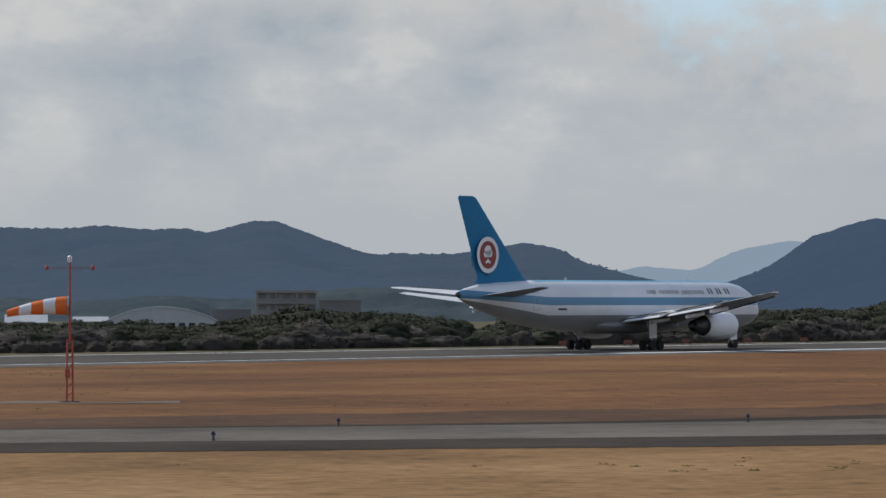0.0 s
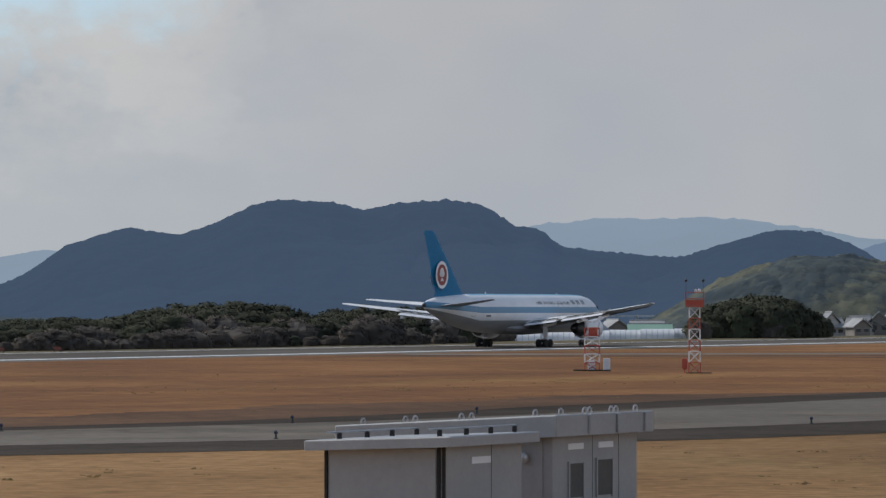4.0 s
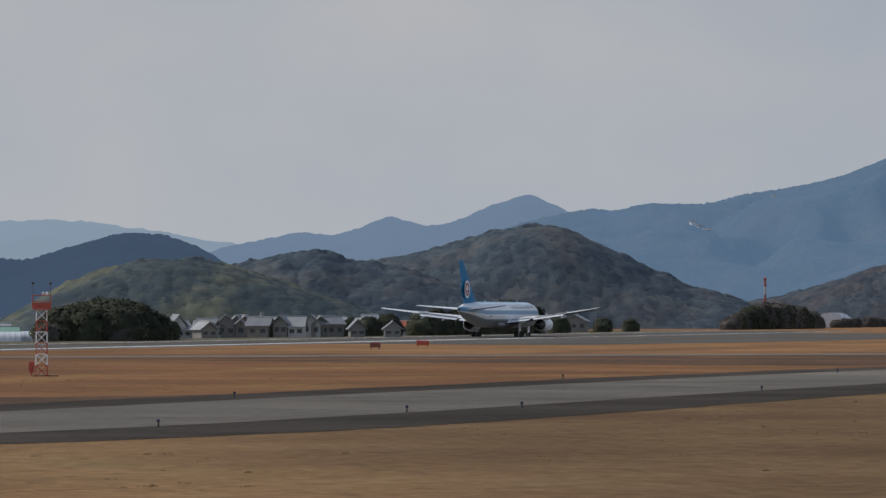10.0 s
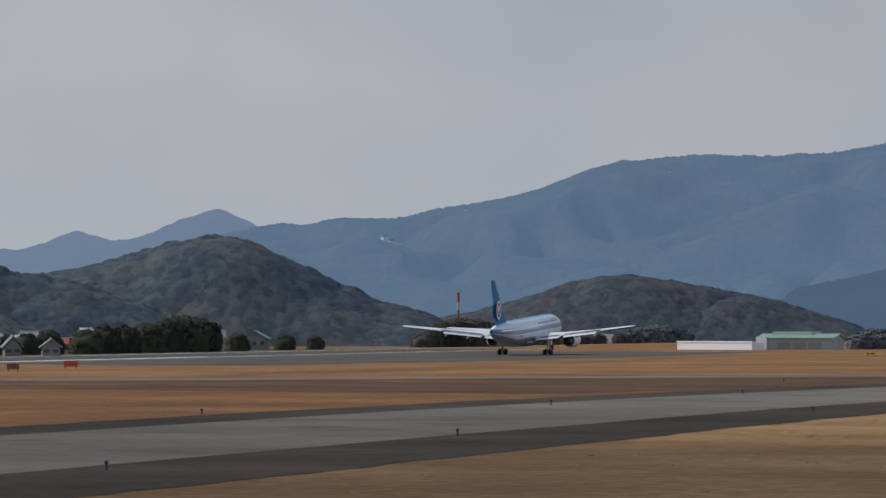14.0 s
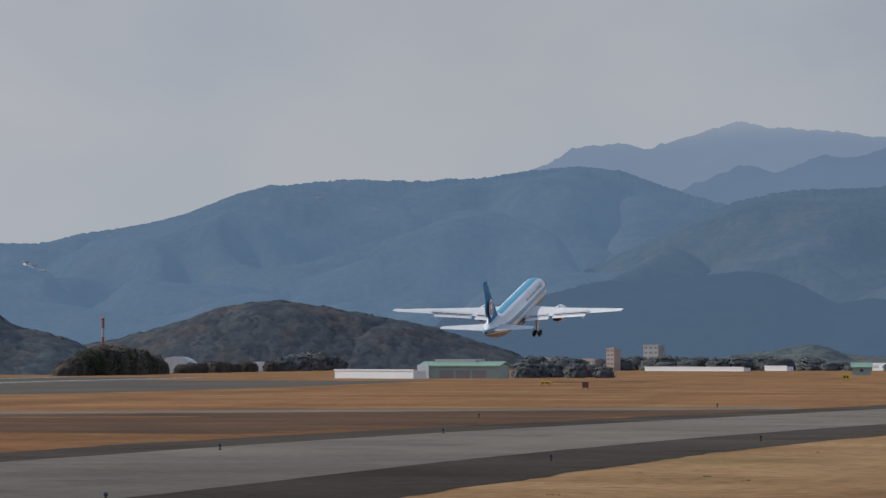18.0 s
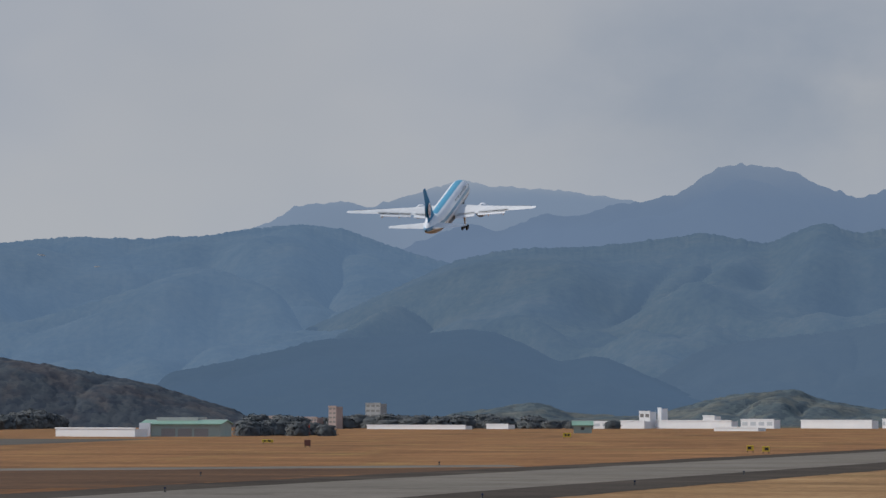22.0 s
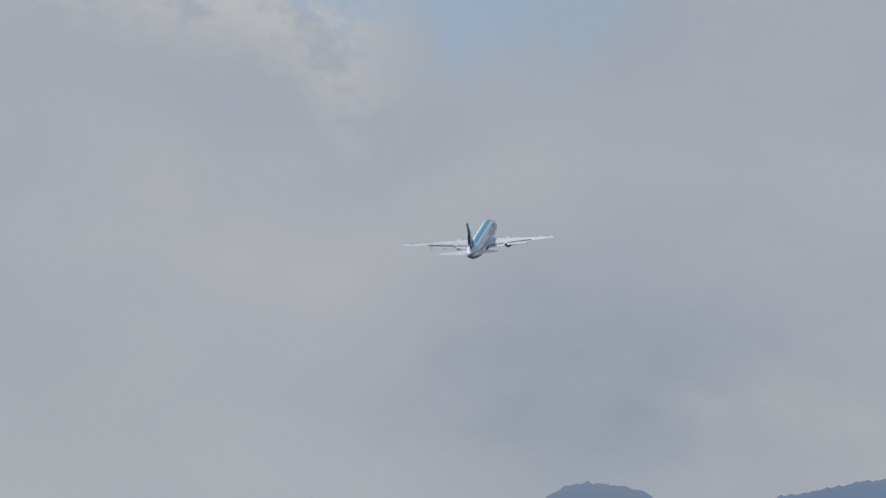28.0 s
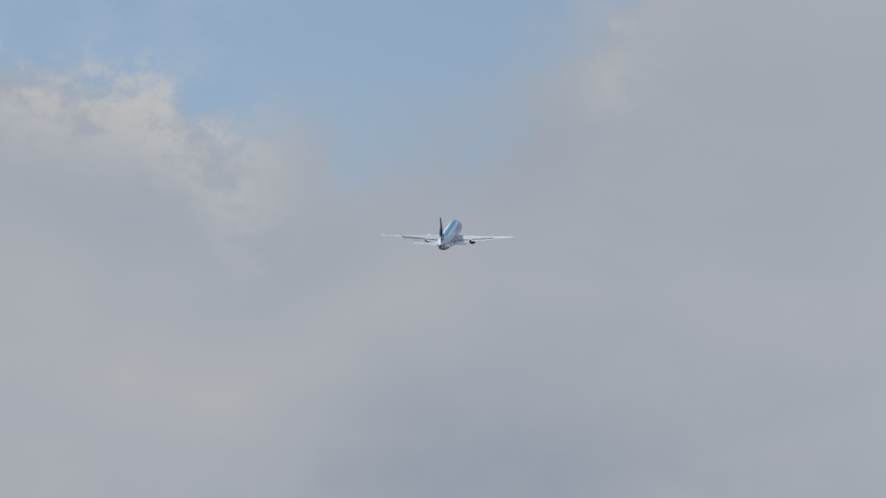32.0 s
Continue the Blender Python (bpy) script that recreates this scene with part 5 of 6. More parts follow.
# ---- village and works beyond the runway ----
ROOF_TILE = surface("grey_roof_tiles", [(0.17, 0.17, 0.172), (0.25, 0.25, 0.252)], 0.5, 0, 0.5, 12, 0.3, 3)
ROOF_PALE = surface("pale_roof_sheet", [(0.26, 0.26, 0.26), (0.36, 0.36, 0.355)], 0.6, 0, 0.4, 9)
ROOF_RED = surface("rust_red_roof", [(0.3, 0.07, 0.035), (0.4, 0.11, 0.055)], 0.7, 0, 0.5, 9)
WALL_DARK = surface("dark_board_wall", [(0.19, 0.175, 0.16), (0.26, 0.24, 0.22)], 0.9, 0, 0.4, 9)
WALL_PALE = surface("pale_plaster_wall", [(0.4, 0.385, 0.37), (0.55, 0.53, 0.505)], 0.9, 0, 0.4, 9)
ROOF_GREEN = surface("green_roof_sheet", [(0.19, 0.33, 0.25), (0.26, 0.40, 0.31)], 0.5, 0, 0.3, 9)
WALL_GREEN = surface("pale_green_wall", [(0.27, 0.34, 0.32), (0.34, 0.41, 0.385)], 0.7, 0, 0.3, 9)
PLASTIC = surface("hothouse_film", [(0.6, 0.61, 0.62), (0.75, 0.76, 0.765)], 0.4, 0, 0.3, 7)
STONE = surface("pale_grey_block", [(0.27, 0.27, 0.27), (0.36, 0.355, 0.35)], 0.8, 0, 0.3, 8)


def make_house(m, wide, deep, eaves, ridge_z, wall, roof, label, gable=False, name="house", windows=3):
    """A house with a pitched roof, overhang and windows; gable: its gable end to the front."""
    h = thing(name, m, label, "house", "village houses")
    part("wall", box(-wide / 2, wide / 2, 0, deep, -0.3, eaves), wall, h)
    o = 0.5
    if gable:
        v = [(-wide / 2 - o, -o, eaves - 0.25), (0, -o, ridge_z), (wide / 2 + o, -o, eaves - 0.25), (wide / 2 + o, -o, eaves - 0.07), (0, -o, ridge_z + 0.2), (-wide / 2 - o, -o, eaves - 0.07)]
        rings = [[(x, y, z) for x, _, z in v] for y in (-o, deep + o)]
        part("gable", loft([[(-wide / 2, y, eaves), (wide / 2, y, eaves), (0, y, ridge_z - 0.05)] for y in (0.02, deep - 0.02)]), wall, h)
    else:
        v = [(-o, eaves - 0.2), (deep / 2, ridge_z), (deep + o, eaves - 0.2), (deep + o, eaves), (deep / 2, ridge_z + 0.2), (-o, eaves)]
        rings = [[(x, y, z) for y, z in v] for x in (-wide / 2 - o, wide / 2 + o)]
        part("gable", loft([[(x, 0, eaves), (x, deep, eaves), (x, deep / 2, ridge_z - 0.05)] for x in (-wide / 2 + 0.02, wide / 2 - 0.02)]), wall, h)
    top = part("roof", loft(rings), roof, h)
    part("roof_ridge", tube((0, -o, ridge_z + 0.2), (0, deep + o, ridge_z + 0.2), 0.16, None, 6) if gable else
         tube((-wide / 2 - o, deep / 2, ridge_z + 0.2), (wide / 2 + o, deep / 2, ridge_z + 0.2), 0.16, None, 6), ROOF_PALE, top)
    for i in range(windows):
        x = -wide / 2 + wide * (i + 0.5) / windows
        w = part("window", box(x - 0.5, x + 0.5, -0.04, -0.005, eaves * 0.4, eaves * 0.75), WINDOW_GREY, h)
        part("frame", box(x - 0.56, x + 0.56, -0.06, -0.004, eaves * 0.75, eaves * 0.75 + 0.08), ROOF_PALE, w)
    return h


def on_land(bearing, distance, centre=0, turn=0.0):
    return facing(bearing, distance, land(spot(bearing, distance, 0, centre)), centre, turn)


VILLAGE_HOUSES = (
    (15.98, 870, 6.5, 7, 3.6, 5.5, WALL_PALE, ROOF_TILE, True, 8, "village house with a grey tiled gable roof"),
    (15.72, 885, 5, 6, 3.2, 4.7, WALL_DARK, ROOF_PALE, False, -12, "small dark village house with a pale roof"),
    (16.42, 880, 5.5, 7, 4.2, 6.3, WALL_PALE, ROOF_TILE, True, -6, "tall village house with a grey tiled gable roof"),
    (16.53, 858, 6.2, 5, 2.4, 4.0, WALL_PALE, ROOF_TILE, True, 10, "low house front with a grey gable roof"),
    (16.88, 872, 7.5, 6, 3.9, 5.2, WALL_DARK, ROOF_PALE, False, 4, "dark boarded village house with a pale roof"),
    (17.36, 862, 7.0, 6, 2.9, 4.9, WALL_PALE, ROOF_TILE, True, -10, "village house with a broad tiled gable"),
    (17.42, 890, 6.0, 6, 4.6, 6.0, WALL_PALE, ROOF_PALE, False, 12, "two storey village house with a pale roof"),
    (17.72, 875, 6.0, 5, 3.0, 4.2, WALL_DARK, ROOF_TILE, False, -4, "low dark village house"),
    (18.12, 868, 7.4, 6, 4.1, 5.6, WALL_DARK, ROOF_PALE, False, 3, "two storey dark village house with a pale roof"),
    (18.22, 892, 4.0, 5, 5.4, 6.6, WALL_PALE, ROOF_PALE, True, 0, "narrow pale village house"),
    (18.68, 880, 4.4, 6, 3.4, 5.1, WALL_PALE, ROOF_TILE, True, 6, "grey village house with a gable roof"),)
BARNS_AND_HOUSES = (
    (19.12, 880, 4.0, 5, 2.6, 4.2, WALL_PALE, ROOF_RED, False, -5, "village house with a rust red roof"),
    (20.75, 935, 3.4, 4, 4.2, 5.4, WALL_PALE, ROOF_PALE, False, -12, "small pale village house beside a dark tree"),
    (19.4, 935, 2.6, 4, 4.0, 4.9, WALL_DARK, WHITE, False, 15, "house with a bright white roof among trees"),
    (20.95, 930, 6.0, 6, 2.8, 4.4, WALL_PALE, ROOF_TILE, False, 5, "low village house beside the grove"),
    (21.5, 960, 6.0, 6, 2.6, 4.2, WALL_DARK, ROOF_TILE, True, -8, "low dark village house"),
    (13.4, 770, 7.6, 7, 2.6, 4.1, WALL_PALE, ROOF_GREEN, False, 2, "low barn with a green sheet roof"),
    (13.35, 800, 6.0, 6, 3.6, 5.0, WALL_PALE, ROOF_PALE, False, 0, "pale roofed barn behind the hothouses"),
    (12.95, 800, 4.0, 6, 3.8, 5.3, WALL_DARK, ROOF_PALE, True, 20, "barn with a slanting pale roof"),
    (12.6, 790, 4.5, 6, 2.6, 4.6, WALL_PALE, ROOF_TILE, True, -15, "grey barn with a gable roof"),
    (11.9, 800, 9.0, 6, 2.4, 3.4, WALL_PALE, ROOF_PALE, False, 3, "long low shed with a pale roof"),
    (11.2, 790, 4.0, 6, 2.4, 3.8, WALL_DARK, ROOF_PALE, True, 18, "small barn with a pale slanting roof"),)
for b, d, w, dp, e, r, wall, roof, gable, turn, label in VILLAGE_HOUSES + BARNS_AND_HOUSES:
    k = 0.66 if 15 < b < 19.3 else 1.0
    d = max(d, 286 / math.sin(radians(37.1 - b)))
    e, r = (max(0.9, e - 1.5), r - 1.6) if b < 14 else (e, r)
    make_house(on_land(b, d, 0, turn), w * k, dp, e * k + 0.3, r * k + 0.3, wall, roof, label, gable)
rnd_village = random.Random(5)
for i in range(30):
    b = 15.6 + 3.5 * i / 30 + rnd_village.uniform(-0.08, 0.08)
    wide, tall = rnd_village.uniform(2.6, 4.4), rnd_village.uniform(1.7, 3.1)
    wall, roof = rnd_village.choice(((WALL_PALE, ROOF_TILE), (WALL_PALE, ROOF_PALE), (WALL_DARK, ROOF_PALE), (WALL_DARK, ROOF_TILE)))
    make_house(on_land(b, rnd_village.choice((842, 850, 858, 905, 915, 925)), 0, rnd_village.uniform(-25, 25)), wide, 5, tall, tall + rnd_village.uniform(1.1, 1.9), wall, roof,
               ("pale plastered" if wall is WALL_PALE else "dark boarded") + (" village house with a grey tiled roof" if roof is ROOF_TILE else " village house with a pale sheet roof"),
               rnd_village.random() < 0.6, windows=2)

silo = thing("silo", on_land(17.1, 866), "pale grey grain silo with pipes", "silo")
part("drum", turned([(-0.2, 0.42), (4.6, 0.42), (5.2, 0.2), (5.4, 0.18)], "Z", 16), STONE, silo, rounded=True)
part("pipe", tube((0.6, -0.2, -0.2), (0.3, -0.2, 5.2), 0.1), ROOF_PALE, silo)
part("pipe", tube((1.1, -0.2, -0.2), (0.7, -0.2, 3.6), 0.1), ROOF_PALE, silo)


def make_hothouse(m, length, wide, high, label):
    h = thing("hothouse", m, label, "hothouse", "plastic hothouses")
    n = 10
    arc = [(wide / 2 * math.cos(math.pi * i / n), high * math.sin(math.pi * i / n) ** 0.8) for i in range(n + 1)]
    rings = [[(x, w, z) for w, z in arc] for x in np.linspace(-length / 2, length / 2, 9)]
    part("film", loft(rings), PLASTIC, h, "whitish plastic film", True)
    for x in np.linspace(-length / 2, length / 2, 7):
        bars = [tube((x, arc[i][0] * 1.01, arc[i][1] * 1.01), (x, arc[i + 1][0] * 1.01, arc[i + 1][1] * 1.01), 0.04, None, 5) for i in range(n)]
        part("hoop", join(*bars), STEEL, h)


for b, d, l in ((11.6, 750, 6.6), (12.1, 752, 6.2), (12.58, 750, 6.4), (13.05, 753, 5.8), (13.5, 752, 6.2), (13.9, 756, 4.4)):
    make_hothouse(on_land(b, d), l, 5, 1.9, "long low hothouse of whitish plastic film")
make_hothouse(on_land(23.25, 1250, 1, 78), 12, 11.6, 5.0, "rounded white plastic hothouse by the runway")
for b in (10.95, 11.45, 12.0, 12.3, 12.75, 13.25):
    pole = thing("utility_pole", on_land(b, 835), "thin grey utility pole", "pole", "utility poles")
    part("shaft", tube((0, 0, -0.3), (0, 0, 5.2), 0.11, 0.07), STONE, pole)
    part("crossarm", box(-0.6, 0.6, -0.05, 0.05, 4.7, 4.78), DARK_METAL, pole)

# a viaduct at the mountain's foot
viaduct = thing("viaduct", facing(11.6, 1500, -2.5), "pale distant viaduct on piers", "viaduct")
VIADUCT_GREY = surface("blue_grey_concrete", [(0.45, 0.48, 0.52), (0.52, 0.55, 0.58)], 0.9, 0, 0.1, 8)
part("beam", box(-75, 75, -2, 2, 5.0, 5.5), VIADUCT_GREY, viaduct)
for x in np.arange(-70, 75, 14.0):
    part("pier", box(x - 0.4, x + 0.4, -1, 1, -1, 5.0), VIADUCT_GREY, viaduct)


HAZY_WALL = surface("grey_concrete", [(0.24, 0.235, 0.23), (0.30, 0.29, 0.28)], 0.9, 0, 0.2)
HAZY_DARK = surface("dark_grey_block", [(0.17, 0.165, 0.165), (0.215, 0.205, 0.20)], 0.9, 0, 0.2)
HAZY_ROOF = surface("pale_metal_roof", [(0.42, 0.44, 0.46), (0.52, 0.535, 0.55)], 0.7, 0, 0.2)


def make_block(name, m, wide, deep, high, wall, label, floors=0, bays=0, flat=True, category="building", glass=None):
    """A flat-roofed block with rows of windows and a parapet."""
    # panes take a paler grey than glass, with haze put into the colour
    b, glass = thing(name, m, label, category), glass or HAZY_DARK
    part("wall", box(-wide / 2, wide / 2, 0, deep, -0.4, high), wall, b)
    part("parapet", box(-wide / 2 - 0.15, wide / 2 + 0.15, -0.15, 0.15, high, high + 0.35), wall, b)
    for f in range(floors):
        z = high * (f + 0.35) / floors
        for i in range(bays):
            x = -wide / 2 + wide * (i + 0.5) / bays
            part("window", box(x - wide / bays * 0.33, x + wide / bays * 0.33, -0.05, -0.005, z, z + high / floors * 0.42), glass, b)
    return b


office = make_block("office_block", on_land(-2.2, 880), 13.2, 10, 9.6, HAZY_WALL, "unfinished grey four storey office block", 4, 5)
for f in range(5):
    part("balcony", box(-6.9, 6.9, -0.9, -0.06, 2.35 * f - 0.1, 2.35 * f + 0.22), HAZY_WALL, office, "grey balcony slab")
for x in (-6.4, -2.2, 2.2, 6.4):
    part("column", box(x - 0.2, x + 0.2, -0.85, -0.5, -0.3, 9.6), HAZY_WALL, office)
make_block("grey_block", on_land(-1.45, 920), 9.5, 8, 7.4, HAZY_DARK, "plain dark grey building behind the trees")
make_block("grey_block", on_land(-2.98, 935), 9.0, 8, 5.3, HAZY_DARK, "low grey building beside the hall", 1, 4)
hall = thing("sports_hall", on_land(-3.95, 920), "long hall with a low curved pale roof", "hall")
arc = [(-12.5 + 25 * i / 16, 3.2 + 3.1 * math.sin(math.pi * i / 16) ** 0.8) for i in range(17)]
part("roof", loft([[(x, y, z) for x, z in arc] + [(x, y, z - 0.3) for x, z in reversed(arc)] for y in (0, 14)]), HAZY_ROOF, hall, "curved pale metal roof", True)
part("wall", loft([[(-10.7, y, -0.4), (10.7, y, -0.4)] + [(x * 0.97, y, z - 0.32) for x, z in reversed(arc)] for y in (0.3, 13.7)]), HAZY_ROOF, hall)
for x in np.linspace(-9, 9, 9):
    part("window", box(x - 0.7, x + 0.7, 0.24, 0.29, 1.2, 2.6), DARK, hall)
make_house(on_land(-5.85, 900), 8.5, 8, 2.8, 4.4, HAZY_DARK, HAZY_ROOF, "grey shed with a pale hipped roof", False, "shed", 2)
make_house(on_land(-4.95, 910), 7.0, 6, 3.0, 3.9, HAZY_DARK, HAZY_ROOF, "low shed with a pale roof", False, "shed", 2)

green = make_house(on_land(27.2, 950, 1, -16), 19.0, 10, 3.0, 3.7, WALL_GREEN, ROOF_GREEN, "low works hall with a pale green roof and dark doors", False, "works_hall", 0)
for x in (-3.0, 1.0, 5.0):
    part("gate", box(x - 1.7, x + 1.7, -0.06, -0.006, 0.0, 1.9), HAZY_WALL, green, "dark grey sliding gate")
part("stair_tower", box(-9.9, -7.2, -0.6, 3, -0.3, 3.2), WHITE, green, "white stair tower")
part("upper_storey", box(-7, 3, 4, 12, 3.4, 4.5), WALL_PALE, green)
make_block("office_wing", on_land(26.0, 952, 1, -46), 26.5, 4, 1.8, WHITE, "long low plain white wing of the works")
make_block("hut", on_land(24.35, 1400, 1), 5.6, 5, 2.9, WHITE, "small white hut beside the brush")
TOWN_WHITE = surface("white_works_wall", [(0.72, 0.73, 0.75), (0.8, 0.8, 0.81)], 0.7, 0, 0.2)
TOWN_RED = surface("reddish_town_wall", [(0.36, 0.275, 0.25), (0.44, 0.345, 0.315)], 0.8, 0, 0.2)
for b, d, w, h, wall, fl, bays, label in (
        (29.33, 1450, 3.2, 7.8, TOWN_RED, 5, 2, "narrow reddish tower block in the town"), (28.98, 1460, 8.0, 3.9, TOWN_RED, 2, 6, "row of reddish town houses"),
        (28.55, 1480, 7.0, 4.2, TOWN_RED, 2, 5, "row of reddish town houses"), (29.9, 1500, 6.5, 9.0, STONE, 5, 3, "pale apartment block with a bright end wall"),
        (30.5, 1400, 40, 1.2, TOWN_WHITE, 0, 0, "long low white shed"), (31.65, 1420, 9, 1.5, TOWN_WHITE, 0, 0, "small low white town shed"),
        (33.05, 1450, 11, 2.4, TOWN_WHITE, 1, 3, "low white works shed"), (33.55, 1455, 10, 2.6, TOWN_WHITE, 0, 0, "white flat-roofed works building"),
        (33.72, 1475, 4.6, 6.0, TOWN_WHITE, 2, 2, "white square works tower"), (33.93, 1478, 1.6, 7.2, TOWN_WHITE, 0, 0, "slim tall white works tower"),
        (34.4, 1460, 32, 2.7, TOWN_WHITE, 0, 0, "long low white works hall"), (35.3, 1470, 14, 3.1, TOWN_WHITE, 1, 4, "short plain white works hall"), (34.62, 1474, 5.0, 4.4, TOWN_WHITE, 0, 0, "small white works annex building"),
        (36.4, 1470, 30, 2.8, TOWN_WHITE, 0, 0, "long low white works hall"), (35.0, 1250, 16, 1.0, TOWN_WHITE, 0, 0, "low white shed roof"),
        (37.5, 1480, 28, 3.2, TOWN_WHITE, 1, 18, "long low white works hall")):
    make_block("town_block", on_land(b, d, 1, -46), w * 1.22, 3.2, h, wall, label, fl, bays, glass=VIADUCT_GREY if fl == 1 else None)
make_house(on_land(32.85, 1120, 1), 5.0, 5, 2.2, 3.2, WALL_GREEN, ROOF_GREEN, "small hut with a green roof", False, "hut", 1)


# ---- bright houses high on the far slopes ----
for b, d, w, h in ((21.1, 3245, 3, 4), (21.2, 3240, 3, 3), (21.3, 3230, 6, 2), (21.7, 3180, 3, 2.5), (22.3, 3150, 4, 2), (26.0, 3230, 4, 2), (25.2, 3240, 4, 2)):
    p = spot(b, d, 0, 1)
    z = slope_height(HIGH_OB, p)
    house = thing("hillside_building", pose(p.x, p.y, z - 2, 0, 0, -68), "tiny white building on the wooded mountain", "building", "buildings on the mountain")
    part("wall", box(-w / 2, w / 2, 0, 6, -3, h), WHITE, house)
    part("roof", loft([[(-w / 2 - 0.4, y, h), (w / 2 + 0.4, y, h), (0, y, h + 1.5)] for y in (-0.4, 6.4)]), ROOF_PALE, house)


# ---- weeds in the near grass ----
def make_weeds():
    """Low dry weeds and darker tufts scattered over the near field, thicker in patches."""
    rnd = random.Random(77)
    v, f = [], []
    count = 0
    while count < 1000:
        x, y = rnd.uniform(-60, 190), rnd.uniform(70, 330)
        p = Vector((x, y, 0))
        if noise.noise((x * 0.05, y * 0.05, 3)) + 0.4 * noise.noise((x * 0.3, y * 0.3, 8)) < rnd.uniform(-0.1, 0.6):
            continue
        q, d = taxi_line(max(-1100.0, (p - Vector((52.6, 196.0, 0))).dot(Vector((math.sin(TAXI), math.cos(TAXI), 0)))))
        if abs((p - q).dot(Vector((d.y, -d.x, 0)))) < 22:
            continue
        count += 1
        tall = rnd.uniform(0.025, 0.07)
        for i in range(5):
            a, r = rnd.uniform(0, 6.28), rnd.uniform(0.05, 0.32)
            bx, by, w = x + r * math.cos(a), y + r * math.sin(a), rnd.uniform(0.05, 0.16)
            n = len(v)
            c, s = math.cos(a + 1.2), math.sin(a + 1.2)
            v += [(bx - w * c, by - w * s, 0), (bx + w * c, by + w * s, 0), (bx + 0.05 * c, by + 0.1 * s, tall * rnd.uniform(0.6, 1.2))]
            f.append((n, n + 1, n + 2))
    me = bpy.data.meshes.new("weeds")
    me.from_pydata(v, [], f)
    me.materials.append(foliage("dry_weeds", [(0.22, 0.16, 0.08), (0.28, 0.2, 0.10), (0.36, 0.26, 0.14)], 0.05))
    tagged(new("weeds", me), "low dry weeds and tufts in the yellow grass", "weeds", kind="stuff")


make_weeds()


# ---- the airliner ----
def livery():
    """White paint with a blue band over the crown, a blue line along the windows and a grey belly."""
    m = bpy.data.materials.new("airliner_paint")
    m.use_nodes = True
    tree = m.node_tree
    bsdf = tree.nodes["Principled BSDF"]
    at = tree.nodes.new("ShaderNodeTexCoord").outputs["Object"]
    xyz = tree.nodes.new("ShaderNodeSeparateXYZ")
    tree.links.new(at, xyz.inputs[0])
    x, y, z = xyz.outputs
    dirt = noise_of(tree, at, 0.35, 5.0)
    white = ramp(tree, dirt, [(0.3, (0.72, 0.73, 0.75)), (0.6, (0.8, 0.8, 0.81))])
    grey = ramp(tree, noise_of(tree, vec(tree, "MULTIPLY", at, (1, 0.2, 1)), 0.8, 5.0), [(0.3, (0.21, 0.215, 0.22)), (0.65, (0.29, 0.29, 0.295))])
    rise = maths(tree, "MULTIPLY", maths(tree, "MAXIMUM", maths(tree, "SUBTRACT", -15.0, y), 0.0), 0.06)
    zz = maths(tree, "SUBTRACT", z, rise)
    colour = mix(tree, maths(tree, "LESS_THAN", maths(tree, "MULTIPLY_ADD", rise, -1.2, zz), 3.75), white, grey)
    line = maths(tree, "MULTIPLY", maths(tree, "GREATER_THAN", zz, 4.78), maths(tree, "LESS_THAN", zz, 5.62))
    line = maths(tree, "MULTIPLY", line, maths(tree, "LESS_THAN", y, 25.0))
    colour = mix(tree, line, colour, (0.075, 0.235, 0.385))
    crown = maths(tree, "MULTIPLY", maths(tree, "LESS_THAN", maths(tree, "ABSOLUTE", x), 0.84), maths(tree, "GREATER_THAN", zz, 6.0))
    crown = maths(tree, "MULTIPLY", crown, maths(tree, "GREATER_THAN", y, -15.5))
    colour = mix(tree, crown, colour, (0.07, 0.33, 0.50))
    tree.links.new(colour, bsdf.inputs["Base Color"])
    bsdf.inputs["Roughness"].default_value = 0.32
    bsdf.inputs["Specular IOR Level"].default_value = 0.5
    return m


PAINT = livery()
FIN_BLUE = surface("fin_blue_paint", [(0.012, 0.165, 0.335), (0.016, 0.19, 0.375)], 0.6, 0, 0.3, 8, spec=0.25)
WING_TOP = surface("wing_grey_white_paint", [(0.64, 0.645, 0.65), (0.76, 0.76, 0.762)], 0.5, 0, 0.5, 6, stretch=(1, 0.4, 1), spec=0.3)
WING_DARK = surface("slat_bare_metal", [(0.10, 0.10, 0.105), (0.16, 0.16, 0.165)], 0.35, 0.6, 0.5, 9)
EMBLEM_RED = surface("emblem_red", [(0.22, 0.02, 0.02), (0.28, 0.03, 0.025)], 0.4, 0, 0.6)
INK = surface("dark_lettering", [(0.03, 0.032, 0.036), (0.045, 0.047, 0.05)], 0.5, 0, 0.6)


def foil(stations, n=12):
    """A wing or fin skin: stations of (place of the leading edge, chord, thickness, upright)."""
    rings = []
    for (x, y, z), chord, thick, upright in stations:
        ring = []
        for i in range(n):
            a = 2 * math.pi * i / n
            s = 0.5 - 0.5 * math.cos(a)
            t = math.copysign(1, math.sin(a)) * thick * chord * 1.1 * (math.sqrt(max(s, 0)) - s) * 1.6 if 0 < i < n and i != n // 2 else 0.0
            ring.append((x + t, y - s * chord, z) if upright else (x, y - s * chord, z + t + 0.02 * chord * (s - s * s) * 4))
        rings.append(ring)
    return loft(rings)


